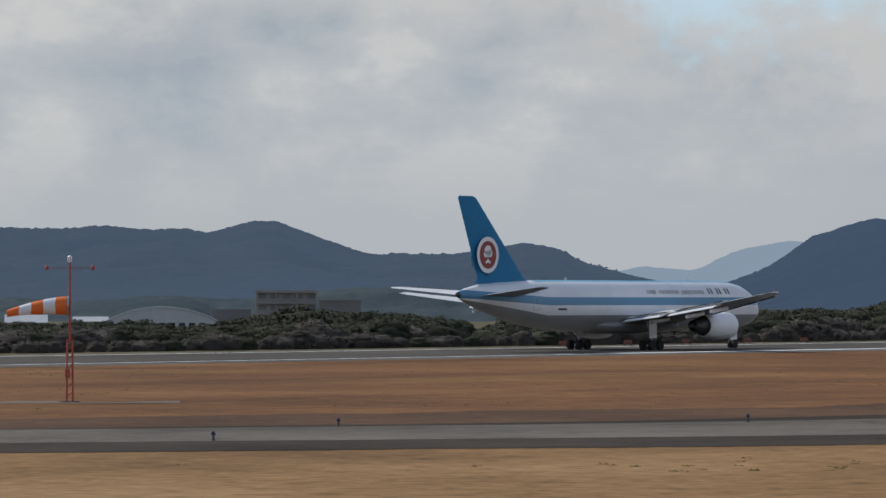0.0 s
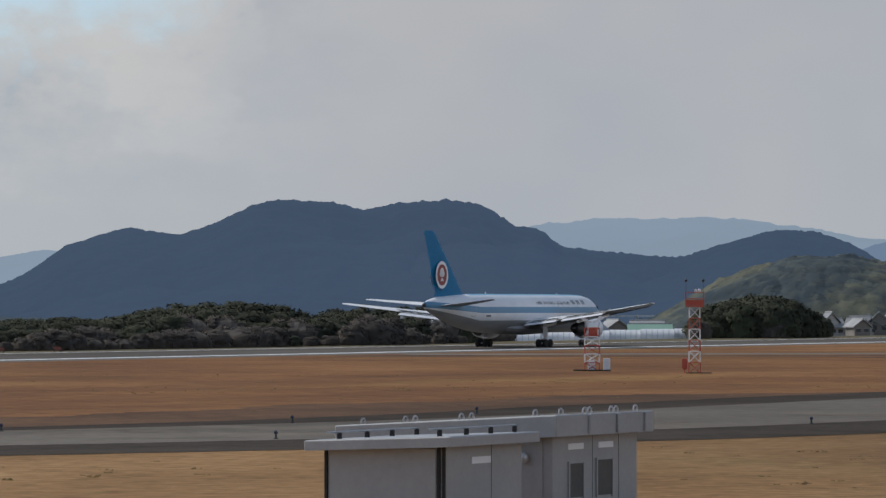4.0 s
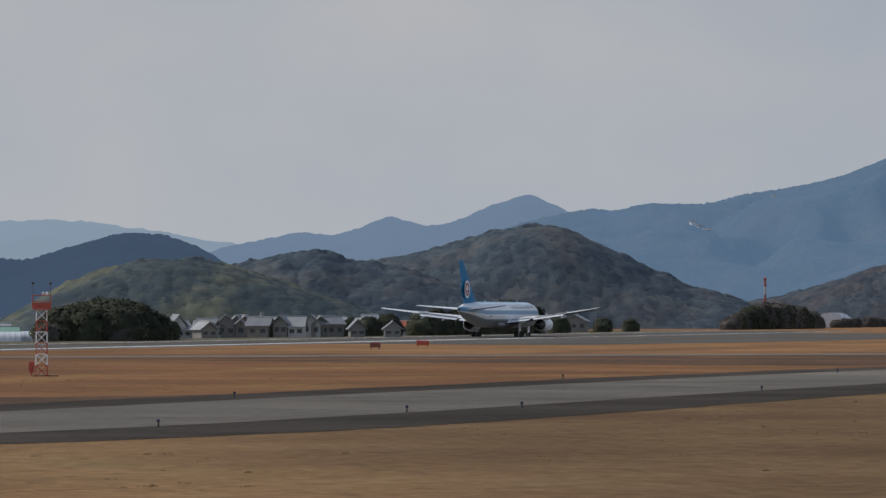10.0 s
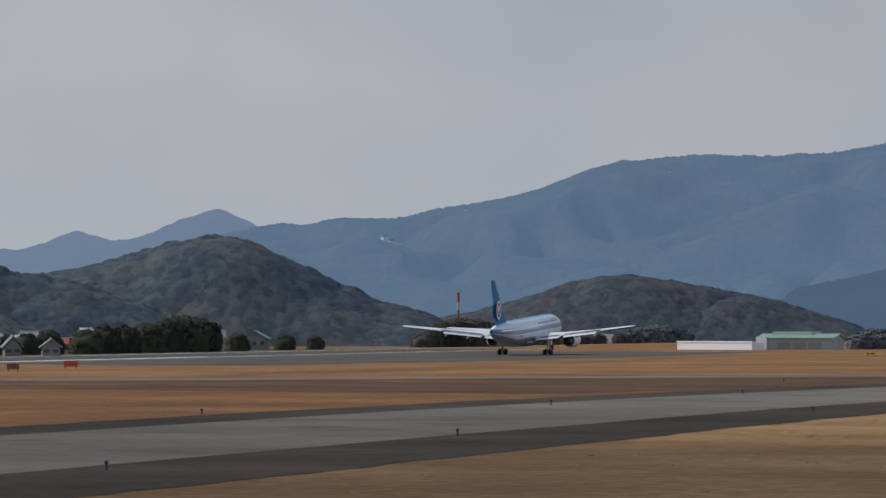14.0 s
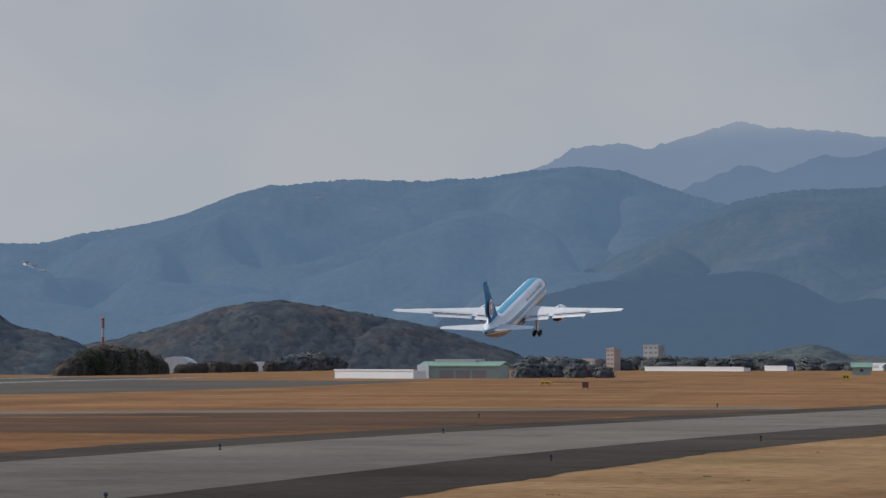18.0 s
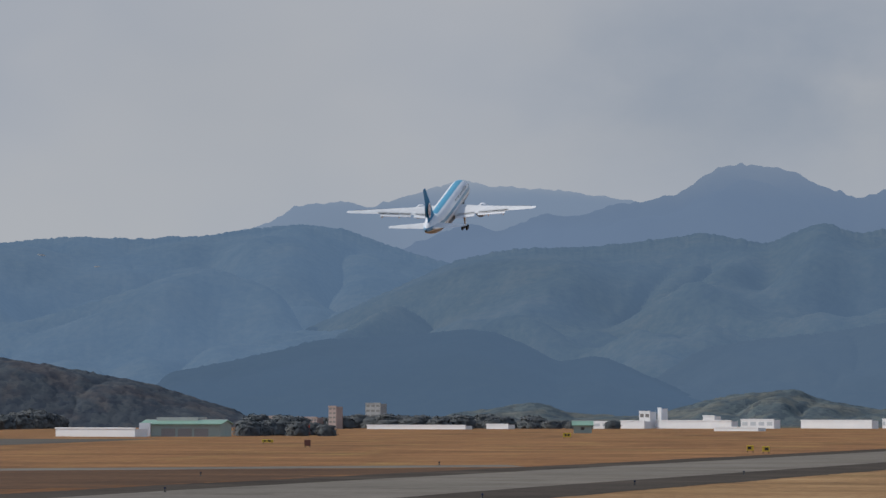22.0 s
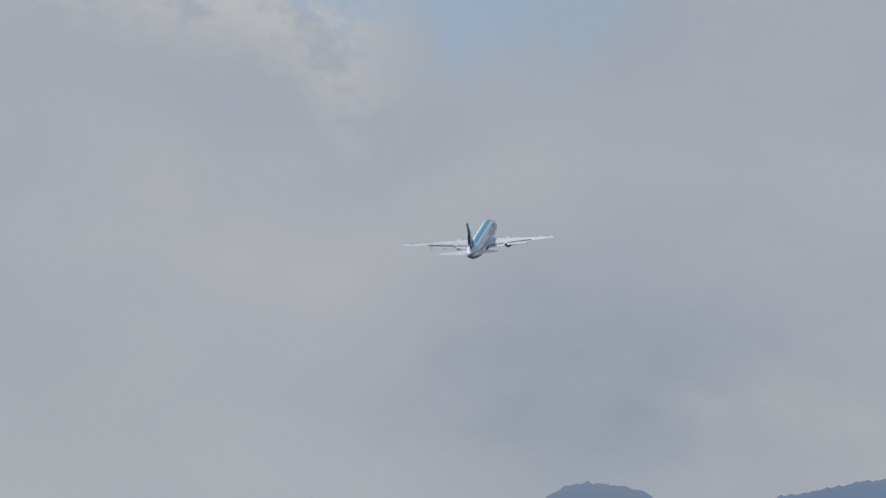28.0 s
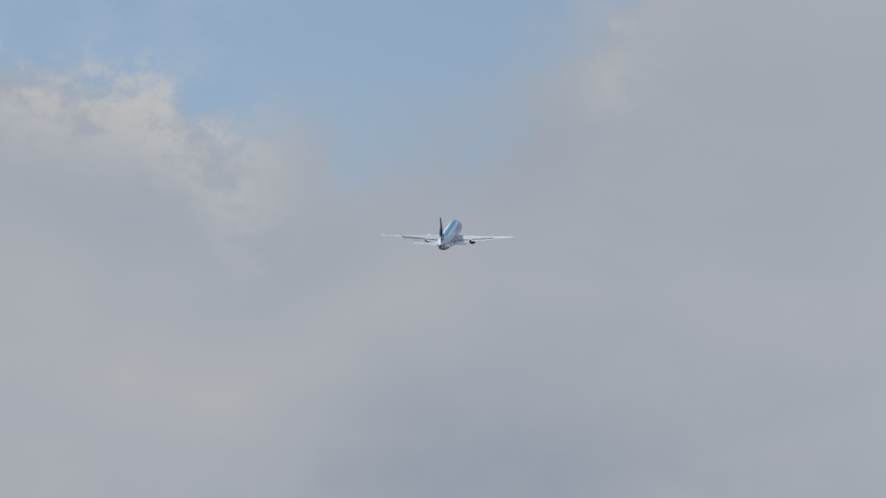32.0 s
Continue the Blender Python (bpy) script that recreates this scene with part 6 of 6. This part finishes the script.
def make_bogie(name, axles, gauge, radius, width, strut_top, parent, at, label):
    """A landing gear leg about its hinge: strut, brace, beam and each wheel."""
    leg = part(name, tube((0, 0, 0), (0, 0, -strut_top + radius), 0.17, 0.13), STEEL, parent, label, True, at)
    part("brace", tube((0, -1.1, -0.3), (0, -0.1, -strut_top * 0.6), 0.07), STEEL, leg, rounded=True)
    if len(axles) > 1:
        part("bogie_beam", bevel_box(-0.1, 0.1, axles[0] - 0.1, axles[-1] + 0.1, -strut_top + radius - 0.12, -strut_top + radius + 0.12), STEEL, leg)
    part("door_panel", bevel_box(gauge * 0.3, gauge * 0.3 + 0.05, -0.7, 0.7, -strut_top * 0.62, -0.3), WHITE, leg)
    w = width / 2
    tyre = mesh_of("wheel", turned([(-w, radius * 0.55), (-w, radius * 0.85), (-w * 0.7, radius * 0.97), (0, radius), (w * 0.7, radius * 0.97),
                                    (w, radius * 0.85), (w, radius * 0.55)], "X", 20), RUBBER, True)
    for y in axles:
        for x in (-gauge, gauge):
            part("wheel", tyre, RUBBER, leg, "black tyre", at=(x, y, -strut_top + radius))
    return leg


def make_engine(parent, side):
    x, back = 7.9 * side, -2.4
    nacelle = part("engine", turned([(12.1, 1.12), (12.25, 1.25), (12.0, 1.38), (10.8, 1.47), (9.0, 1.45), (7.2, 1.22), (7.1, 1.1), (7.6, 1.02)], "Y", 28, (x, back, 2.62), False),
                   WHITE, parent, "white engine nacelle", True)
    part("intake_lip", turned([(12.1, 1.10), (12.32, 1.22), (12.1, 1.36), (11.9, 1.385)], "Y", 28, (x, back, 2.62), False), STEEL, nacelle, "bare metal intake lip", True)
    part("fan", turned([(11.4, 1.12), (11.42, 0.3), (11.9, 0.05)], "Y", 24, (x, back, 2.62)), DARK_METAL, nacelle, "dark fan", True)
    part("exhaust_nozzle", turned([(7.6, 0.98), (6.4, 0.82), (5.4, 0.62), (5.3, 0.5), (6.5, 0.5)], "Y", 24, (x, back, 2.62), False), DARK_METAL, nacelle, "dark exhaust nozzle", True)
    part("fan_duct", turned([(7.35, 1.16), (7.3, 0.9)], "Y", 24, (x, back, 2.62)), DARK_METAL, nacelle, "dark rear fan duct", True)
    part("exhaust_plug", turned([(6.5, 0.42), (5.2, 0.34), (4.4, 0.05)], "Y", 18, (x, back, 2.62)), DARK_METAL, nacelle, rounded=True)
    part("pylon", loft([[(x - 0.2, 8.6, 3.85), (x + 0.2, 8.6, 3.85), (x + 0.2, 3.0, 3.75), (x - 0.2, 3.0, 3.75)],
                        [(x - 0.16, 7.2, 4.35), (x + 0.16, 7.2, 4.35), (x + 0.16, 2.0, 4.35), (x - 0.16, 2.0, 4.35)]]), WHITE, nacelle)


# the grey of the undersides is darkened to stand in for shade
WING_UNDER = surface("wing_shade_grey_paint", [(0.085, 0.085, 0.088), (0.12, 0.12, 0.12)], 0.45, 0, 0.4, 9)


def grey_shade_below(ob):
    """The faces that look down are painted grey, darkened to hold their shade."""
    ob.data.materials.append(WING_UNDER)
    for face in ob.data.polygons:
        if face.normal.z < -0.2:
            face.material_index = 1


SPOILER_GREY = surface("spoiler_grey_paint", [(0.5, 0.505, 0.51), (0.58, 0.585, 0.59)], 0.5, 0, 0.6, 6)


def make_wing(parent, side):
    s = side
    skin = [((2.0 * s, 9.8, 3.35), 11.2, 0.13, False), ((7.9 * s, 5.9, 3.95), 7.7, 0.115, False), ((15.5 * s, 0.8, 4.92), 4.9, 0.105, False),
            ((22.6 * s, -4.0, 5.9), 2.7, 0.10, False), ((23.6 * s, -4.9, 6.08), 1.9, 0.09, False)]
    name = "wing"
    wing = part(name, foil(skin, 16), WING_TOP, parent, "pale swept wing with a shade-dark grey underside", True)
    grey_shade_below(wing)
    # slats along the leading edge
    for a, b in ((0.13, 0.24), (0.30, 0.46), (0.47, 0.62), (0.63, 0.78), (0.79, 0.94)):
        def lead(u):
            x = 2.0 + u * 21.6
            if x < 7.9:
                w = (x - 2.0) / 5.9
                return Vector((x * s, 9.8 - 3.9 * w, 3.35 + 0.6 * w))
            w = (x - 7.9) / 15.7
            return Vector((x * s, 5.9 - 10.8 * w, 3.95 + 2.1 * w))
        p, q = lead(a), lead(b)
        part("slat", loft([[(o.x, o.y + 0.32, o.z - 0.28), (o.x, o.y + 0.38, o.z - 0.12), (o.x, o.y - 0.35, o.z + 0.22), (o.x, o.y - 0.3, o.z + 0.12)] for o in (p, q)]),
             WING_DARK, wing, "bare metal slat")
    # flaps behind the trailing edge, partly lowered
    for x0, y0, z0, x1, y1, z1, c in ((2.7, -0.8, 3.32, 7.6, -1.3, 3.85, 2.0), (8.4, -1.4, 3.95, 15.6, -3.7, 4.85, 1.4)):
        rings = []
        for x, y, z in ((x0 * s, y0, z0), (x1 * s, y1, z1)):
            rings.append([(x, y + 0.5, z + 0.02), (x, y + 0.1, z + 0.1), (x, y - c * 0.5, z - 0.06), (x, y - c * 0.92, z - 0.3), (x, y - c * 0.9, z - 0.36), (x, y - c * 0.3, z - 0.16)])
        part("flap", loft(rings), WHITE, wing, "white lowered flap")
    for x, y, z in ((5.4, 0.6, 3.25), (11.2, -1.6, 3.85), (15.2, -3.2, 4.4)):
        part("flap_fairing", loft([[(x * s + 0.16 * c, y + l, z + 0.22 * d + dz) for c, d in ((1, 0), (0.5, 0.8), (-0.5, 0.8), (-1, 0), (-0.5, -0.8), (0.5, -0.8))]
                                   for l, dz in ((1.6, 0.1), (0.4, -0.05), (-1.6, -0.25))]), WHITE, wing, rounded=True)
    # spoiler panels and the dark slot before the flaps
    for u0, u1 in ((0.06, 0.25), (0.30, 0.42), (0.43, 0.55), (0.56, 0.66)):
        def rear(u, back):
            x = 2.0 + u * 21.6
            if x < 7.9:
                w = (x - 2.0) / 5.9
                y, z = -1.4 - 0.4 * w, 3.35 + 0.6 * w
            else:
                w = (x - 7.9) / 15.7
                y, z = -1.8 - 5.0 * w, 3.95 + 2.13 * w
            return (x * s, y + back, z + 0.12 + back * 0.07)
        for d0, d1, lift, mat, name in ((0.45, 1.5, 0.05, SPOILER_GREY, "spoiler"), (0.33, 0.45, 0.045, WING_DARK, "flap_slot")):
            a0, a1, b0, b1 = rear(u0, d0), rear(u1, d0), rear(u0, d1), rear(u1, d1)
            v = [(px, py, pz + h) for h in (lift - 0.06, lift) for px, py, pz in (a0, a1, b1, b0)]
            part(name, (v, [(3, 2, 1, 0), (4, 5, 6, 7), (0, 1, 5, 4), (1, 2, 6, 5), (2, 3, 7, 6), (3, 0, 4, 7)]), mat, wing)
    part("tip_light", turned([(-0.25, 0.03), (-0.1, 0.07), (0.15, 0.06), (0.3, 0.02)], "Y", 8, (23.62 * s, -5.3, 6.08)), WHITE, wing)
    return wing


def make_airliner():
    plane = thing("airliner", Matrix.Identity(4), "white twin-engine airliner with blue stripes and blue tail fin", "airliner")
    sections = [(27.35, 4.0, 0.06, 0.06), (27.15, 4.02, 0.45, 0.45), (26.7, 4.1, 0.85, 0.88), (25.8, 4.27, 1.4, 1.45), (24.6, 4.45, 1.88, 1.98),
                (23.0, 4.6, 2.26, 2.4), (21.0, 4.68, 2.46, 2.64), (18.5, 4.7, 2.515, 2.7), (6, 4.7, 2.515, 2.7), (-4, 4.7, 2.515, 2.7), (-10, 4.72, 2.51, 2.68),
                (-14, 4.85, 2.4, 2.53), (-18, 5.1, 2.1, 2.2), (-21.5, 5.4, 1.65, 1.72), (-24.5, 5.65, 1.13, 1.2), (-26.6, 5.8, 0.65, 0.7), (-27.6, 5.86, 0.3, 0.32)]
    n = 36
    rings = [[(w * math.sin(2 * math.pi * i / n), y, z + h * math.cos(2 * math.pi * i / n)) for i in range(n)] for y, z, w, h in sections]
    body = part("fuselage", loft(rings), PAINT, plane, "white fuselage with blue crown band and window line", True)
    part("belly_fairing", loft([[(w * math.cos(a), y, z + h * math.sin(a)) for a in [2 * math.pi * i / 16 for i in range(16)]]
                                for y, z, w, h in ((11, 2.9, 0.9, 0.5), (8.5, 2.6, 2.3, 0.75), (2, 2.55, 2.6, 0.85), (-4, 2.6, 2.3, 0.75), (-8, 2.9, 0.8, 0.5))]),
         surface("belly_grey", [(0.2, 0.2, 0.205), (0.26, 0.26, 0.262)], 0.4, 0, 0.4), plane, rounded=True)
    # flight deck windows
    for k in range(-3, 3):
        a, b = radians(k * 17 + 1.5), radians(k * 17 + 15.5)
        def nose(ang, y, z):
            t = min(max((27.35 - y) / 6.0, 0), 1)
            w = 2.46 * math.sin(t * math.pi / 2) ** 0.8
            return (math.sin(ang * 1.35) * w * 1.015, y + 0.1, z)
        part("flight_deck_window", ([nose(a, 25.3 - abs(k + 0.5) * 0.42, 5.15), nose(b, 25.3 - abs(k + 0.5) * 0.42, 5.15), nose(b, 24.75 - abs(k + 0.5) * 0.42, 5.75),
                                     nose(a, 24.75 - abs(k + 0.5) * 0.42, 5.75)], [(0, 1, 2, 3)]), DARK, body)
    for s in (1, -1):
        def side_x(z, y):
            for (ya, za, wa, ha), (yb, zb, wb, hb) in zip(sections, sections[1:]):
                if ya >= y >= yb:
                    k = (ya - y) / (ya - yb)
                    zc, w, h = za + k * (zb - za), wa + k * (wb - wa), ha + k * (hb - ha)
                    return s * (w * math.sqrt(max(0.01, 1 - ((z - zc) / h) ** 2)) + 0.012)
            return s * 2.5
        # bars in place of the airline's name
        y = 2.9
        for w, gap in ((0.55, 0.1), (0.35, 0.1), (0.35, 0.5), (0.5, 0.1), (0.2, 0.1), (0.5, 0.1), (0.5, 0.1), (0.55, 0.1), (0.5, 0.5), (0.5, 0.1), (0.2, 0.1), (0.5, 0.1),
                       (0.6, 0.1), (0.5, 0.1), (0.45, 0.1), (0.4, 0.6), (0.85, 0.5), (0.85, 0.5), (0.85, 0.6)):
            tall = 0.62 if w > 0.8 else 0.4
            zs = np.linspace(5.98, 5.98 + tall, 3)
            stroke = 0.3 if w > 0.8 else 0.13
            for yy in (y, y + w - stroke) if w > 0.3 else (y,):
                v = [(side_x(z, at), at, z) for z in zs for at in (yy, yy + stroke)]
                part("name_bar", (v, [(0, 1, 3, 2), (2, 3, 5, 4)]), INK, body, "dark blue lettering")
            y += w + gap * 1.6
        # door outlines
        for y0, w in ((22.6, 1.07), (10.6, 0.6), (9.3, 0.6), (-17.6, 1.07)):
            edge = 0.05
            for ya, yb, za, zb in ((y0, y0 + edge, 4.3, 6.1), (y0 + w, y0 + w + edge, 4.3, 6.1), (y0, y0 + w, 6.05, 6.1), (y0, y0 + w, 4.3, 4.35)):
                zs = np.linspace(za, zb, 6)
                v = [(side_x(z, yy), yy, z) for z in zs for yy in (ya, yb)]
                part("door_seam", (v, [(2 * i, 2 * i + 1, 2 * i + 3, 2 * i + 2) for i in range(5)]), STEEL, body)
        # registration bar and small flag
        v = [(side_x(z, yy), yy, z) for z in (4.28, 4.48) for yy in (-13.7, -12.2)]
        part("registration_bar", (v, [(0, 1, 3, 2)]), INK, body)
    for y, h in ((-9.0, 0.34), (14.0, 0.28)):
        part("antenna", loft([[(-0.03, y + 0.2, 7.36), (0.03, y + 0.2, 7.36), (0.03, y - 0.2, 7.36), (-0.03, y - 0.2, 7.36)],
                              [(-0.02, y, 7.36 + h), (0.02, y, 7.36 + h), (0.02, y - 0.18, 7.36 + h), (-0.02, y - 0.18, 7.36 + h)]]), WHITE, body)
    make_wing(plane, 1), make_wing(plane, -1)
    make_engine(plane, 1), make_engine(plane, -1)
    fin = part("tail_fin", foil([((0, -14.6, 7.0), 10.3, 0.07, True), ((0, -16.4, 7.5), 8.0, 0.09, True), ((0, -24.6, 15.6), 3.1, 0.09, True), ((0, -25.2, 15.82), 2.3, 0.07, True)], 16),
               FIN_BLUE, plane, "deep blue tail fin", True)
    part("rudder_seam", box(-0.21, 0.21, -23.02, -22.98, 7.8, 10.0), INK, fin)
    for s in (1, -1):
        def disc(r, y, z, x, m, k=28):
            v = [(x * s, y, z)] + [(x * s, y + r * math.cos(2 * math.pi * i / k), z + r * 1.0 * math.sin(2 * math.pi * i / k)) for i in range(k)]
            return v, [(0, 1 + i, 1 + (i + 1) % k) for i in range(k)]
        emblem = part("emblem", disc(1.85, -23.2, 9.9, 0.43, WHITE), WHITE, fin, "round white and red emblem on the fin")
        part("emblem_field", disc(1.42, -23.2, 9.9, 0.437, EMBLEM_RED), EMBLEM_RED, emblem)
        for (dy, dz, r) in ((0.0, 0.35, 0.62), (0.35, 0.15, 0.4), (-0.35, 0.1, 0.38), (0.0, -0.6, 0.2), (0.3, -0.75, 0.14), (-0.3, -0.75, 0.14)):
            part("emblem_shape", disc(r, -23.2 + dy, 9.9 + dz, 0.444, WHITE, 12), WHITE, emblem)
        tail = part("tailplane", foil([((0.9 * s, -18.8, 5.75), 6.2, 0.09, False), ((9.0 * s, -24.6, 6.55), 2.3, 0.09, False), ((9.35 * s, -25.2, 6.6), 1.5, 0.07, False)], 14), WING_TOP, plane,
             "pale tailplane with a shade-dark grey underside", True)
        grey_shade_below(tail)
    part("tail_cone", turned([(-27.5, 0.33), (-27.9, 0.2), (-28.0, 0.05)], "Y", 14, (0, 0, 5.86)), DARK_METAL, plane, "dark exhaust of the tail", True)
    left = make_bogie("main_gear", (-0.71, 0.71), 0.57, 0.58, 0.42, 3.5, plane, (-4.65, 0, 3.5), "landing gear leg with four wheels")
    right = make_bogie("main_gear", (-0.71, 0.71), 0.57, 0.58, 0.42, 3.5, plane, (4.65, 0, 3.5), "landing gear leg with four wheels")
    nose = make_bogie("nose_gear", (0.0,), 0.3, 0.47, 0.33, 2.6, plane, (0, 22.76, 2.6), "nose gear leg with two wheels")
    return plane, left, right, nose


AIRLINER, LEFT_GEAR, RIGHT_GEAR, NOSE_GEAR = make_airliner()


AIRLINER_ROWS = [  # seconds, x, y, z, pitch, bank, heading
    (0, 18.2, 430.3, 0.0, 0, 0, 37.1), (1, 39.7, 458.7, 0.0, 0, 0, 37.1),
    (2, 62.6, 489.0, 0.0, 0, 0, 37.1), (3, 87.2, 521.5, 0.0, 0, 0, 37.1),
    (4, 112.8, 555.4, 0.0, 0, 0, 37.1), (5, 140.0, 591.2, 0.0, 0, 0, 37.1),
    (6, 169.2, 629.9, 0.0, 0, 0, 37.1), (7, 199.7, 670.2, 0.0, 0, 0, 37.1),
    (8, 231.1, 711.7, 0.0, 0, 0, 37.1), (9, 263.9, 755.1, 0.0, 0, 0, 37.1),
    (10, 298.0, 800.2, 0.0, 0, 0, 37.1), (11, 333.3, 846.9, 0.0, 0, 0, 37.1),
    (12, 369.2, 894.3, 0.0, 0, 0, 37.1), (13, 371.6, 848.2, 0.0, 0.4, 0, 38.1),
    (13.5, 372.5, 823.7, 0.0, 1.2, 0, 38.34), (14, 375.0, 802.7, 0.0, 2.6, 0, 38.66),
    (14.5, 377.2, 781.7, 0.0, 4, 0, 39.12), (15, 380.0, 762.5, 0.5, 5.6, 0, 39.7),
    (15.5, 388.7, 761.3, 1.0, 7.6, 0, 40.2), (17.5, 447.5, 814.1, 7.4, 11.6, 0, 41.6),
    (18, 464.5, 831.0, 9.9, 12.2, 0, 41.8), (18.5, 481.6, 847.5, 13.1, 12.85, 0, 42),
    (19, 498.6, 863.9, 17.2, 13.5, 0, 42.2), (19.5, 515.5, 880.3, 21.8, 13.75, 0.25, 42.35),
    (20, 532.3, 896.6, 26.9, 14, 0.5, 42.5), (20.5, 549.1, 912.7, 32.5, 14.5, 0.62, 42.62),
    (21, 565.6, 928.7, 38.3, 15, 0.75, 42.75), (21.5, 582.6, 944.3, 44.7, 15.5, 0.88, 42.88),
    (22, 599.0, 960.3, 51.4, 16, 1, 43), (22.5, 615.2, 976.0, 58.5, 16.5, 1.25, 43.1),
    (23, 631.2, 991.8, 66.2, 17, 1.5, 43.2), (23.5, 647.7, 1007.0, 74.9, 17.5, 1.75, 43.25),
    (24, 662.6, 1023.3, 83.3, 18, 2, 43.3), (24.5, 678.9, 1038.3, 92.2, 18.15, 2.12, 43.3),
    (25, 694.9, 1053.6, 100.9, 18.3, 2.25, 43.3), (25.5, 709.2, 1069.7, 109.7, 18.45, 2.38, 43.3),
    (26, 725.0, 1084.8, 118.6, 18.6, 2.5, 43.3), (26.5, 740.1, 1100.0, 127.2, 18.6, 2.46, 43.3),
    (28.5, 803.3, 1157.9, 162.7, 18.6, 2.3, 43.3), (29, 818.2, 1172.6, 171.3, 18.5, 1.47, 43.3),
    (29.5, 833.0, 1187.3, 179.7, 18.4, 0.63, 43.3), (30, 847.6, 1202.0, 188.0, 18.3, -0.2, 43.3),
    (30.5, 862.1, 1216.6, 195.9, 18.25, -0.9, 43.3), (31, 876.4, 1231.3, 203.5, 18.2, -1.6, 43.3),
    (31.5, 890.4, 1245.9, 210.8, 18.1, -1.8, 43.3), (32, 904.2, 1260.5, 217.7, 18, -2, 43.3),
]


def motions():
    rows = []
    for t, x, y, z, pitch, bank, heading in AIRLINER_ROWS:
        turn = pose(0, 0, 0, 0, 0, -heading) @ pose(0, 0, 0, pitch) @ pose(0, 0, 0, 0, -bank, 0)
        rows.append((t, Matrix.Translation((x, y, z)) @ turn))
    walk(AIRLINER, rows)
    for gear, side in ((LEFT_GEAR, -1), (RIGHT_GEAR, 1)):
        home = gear.location.copy()
        def fold(angle):
            return Matrix.Translation(home) @ pose(0, 0, 0, 0, side * angle, 0)
        hang = Matrix.Translation((0, 0, -0.55))      # the legs stretch once the weight is off them
        walk(gear, [(0, fold(0)), (14.6, fold(0)), (15.8, hang @ fold(0)), (24.4, hang @ fold(0)), (25.6, hang @ fold(30)), (26.8, fold(66)), (27.6, fold(86)), (32, fold(86))])
    home = NOSE_GEAR.location.copy()
    walk(NOSE_GEAR, [(0, Matrix.Translation(home)), (20.5, Matrix.Translation(home)), (22.5, Matrix.Translation(home) @ pose(0, 0, 0, 60)),
                     (23.5, Matrix.Translation(home) @ pose(0, 0, 0, 88)), (32, Matrix.Translation(home) @ pose(0, 0, 0, 88))])


motions()
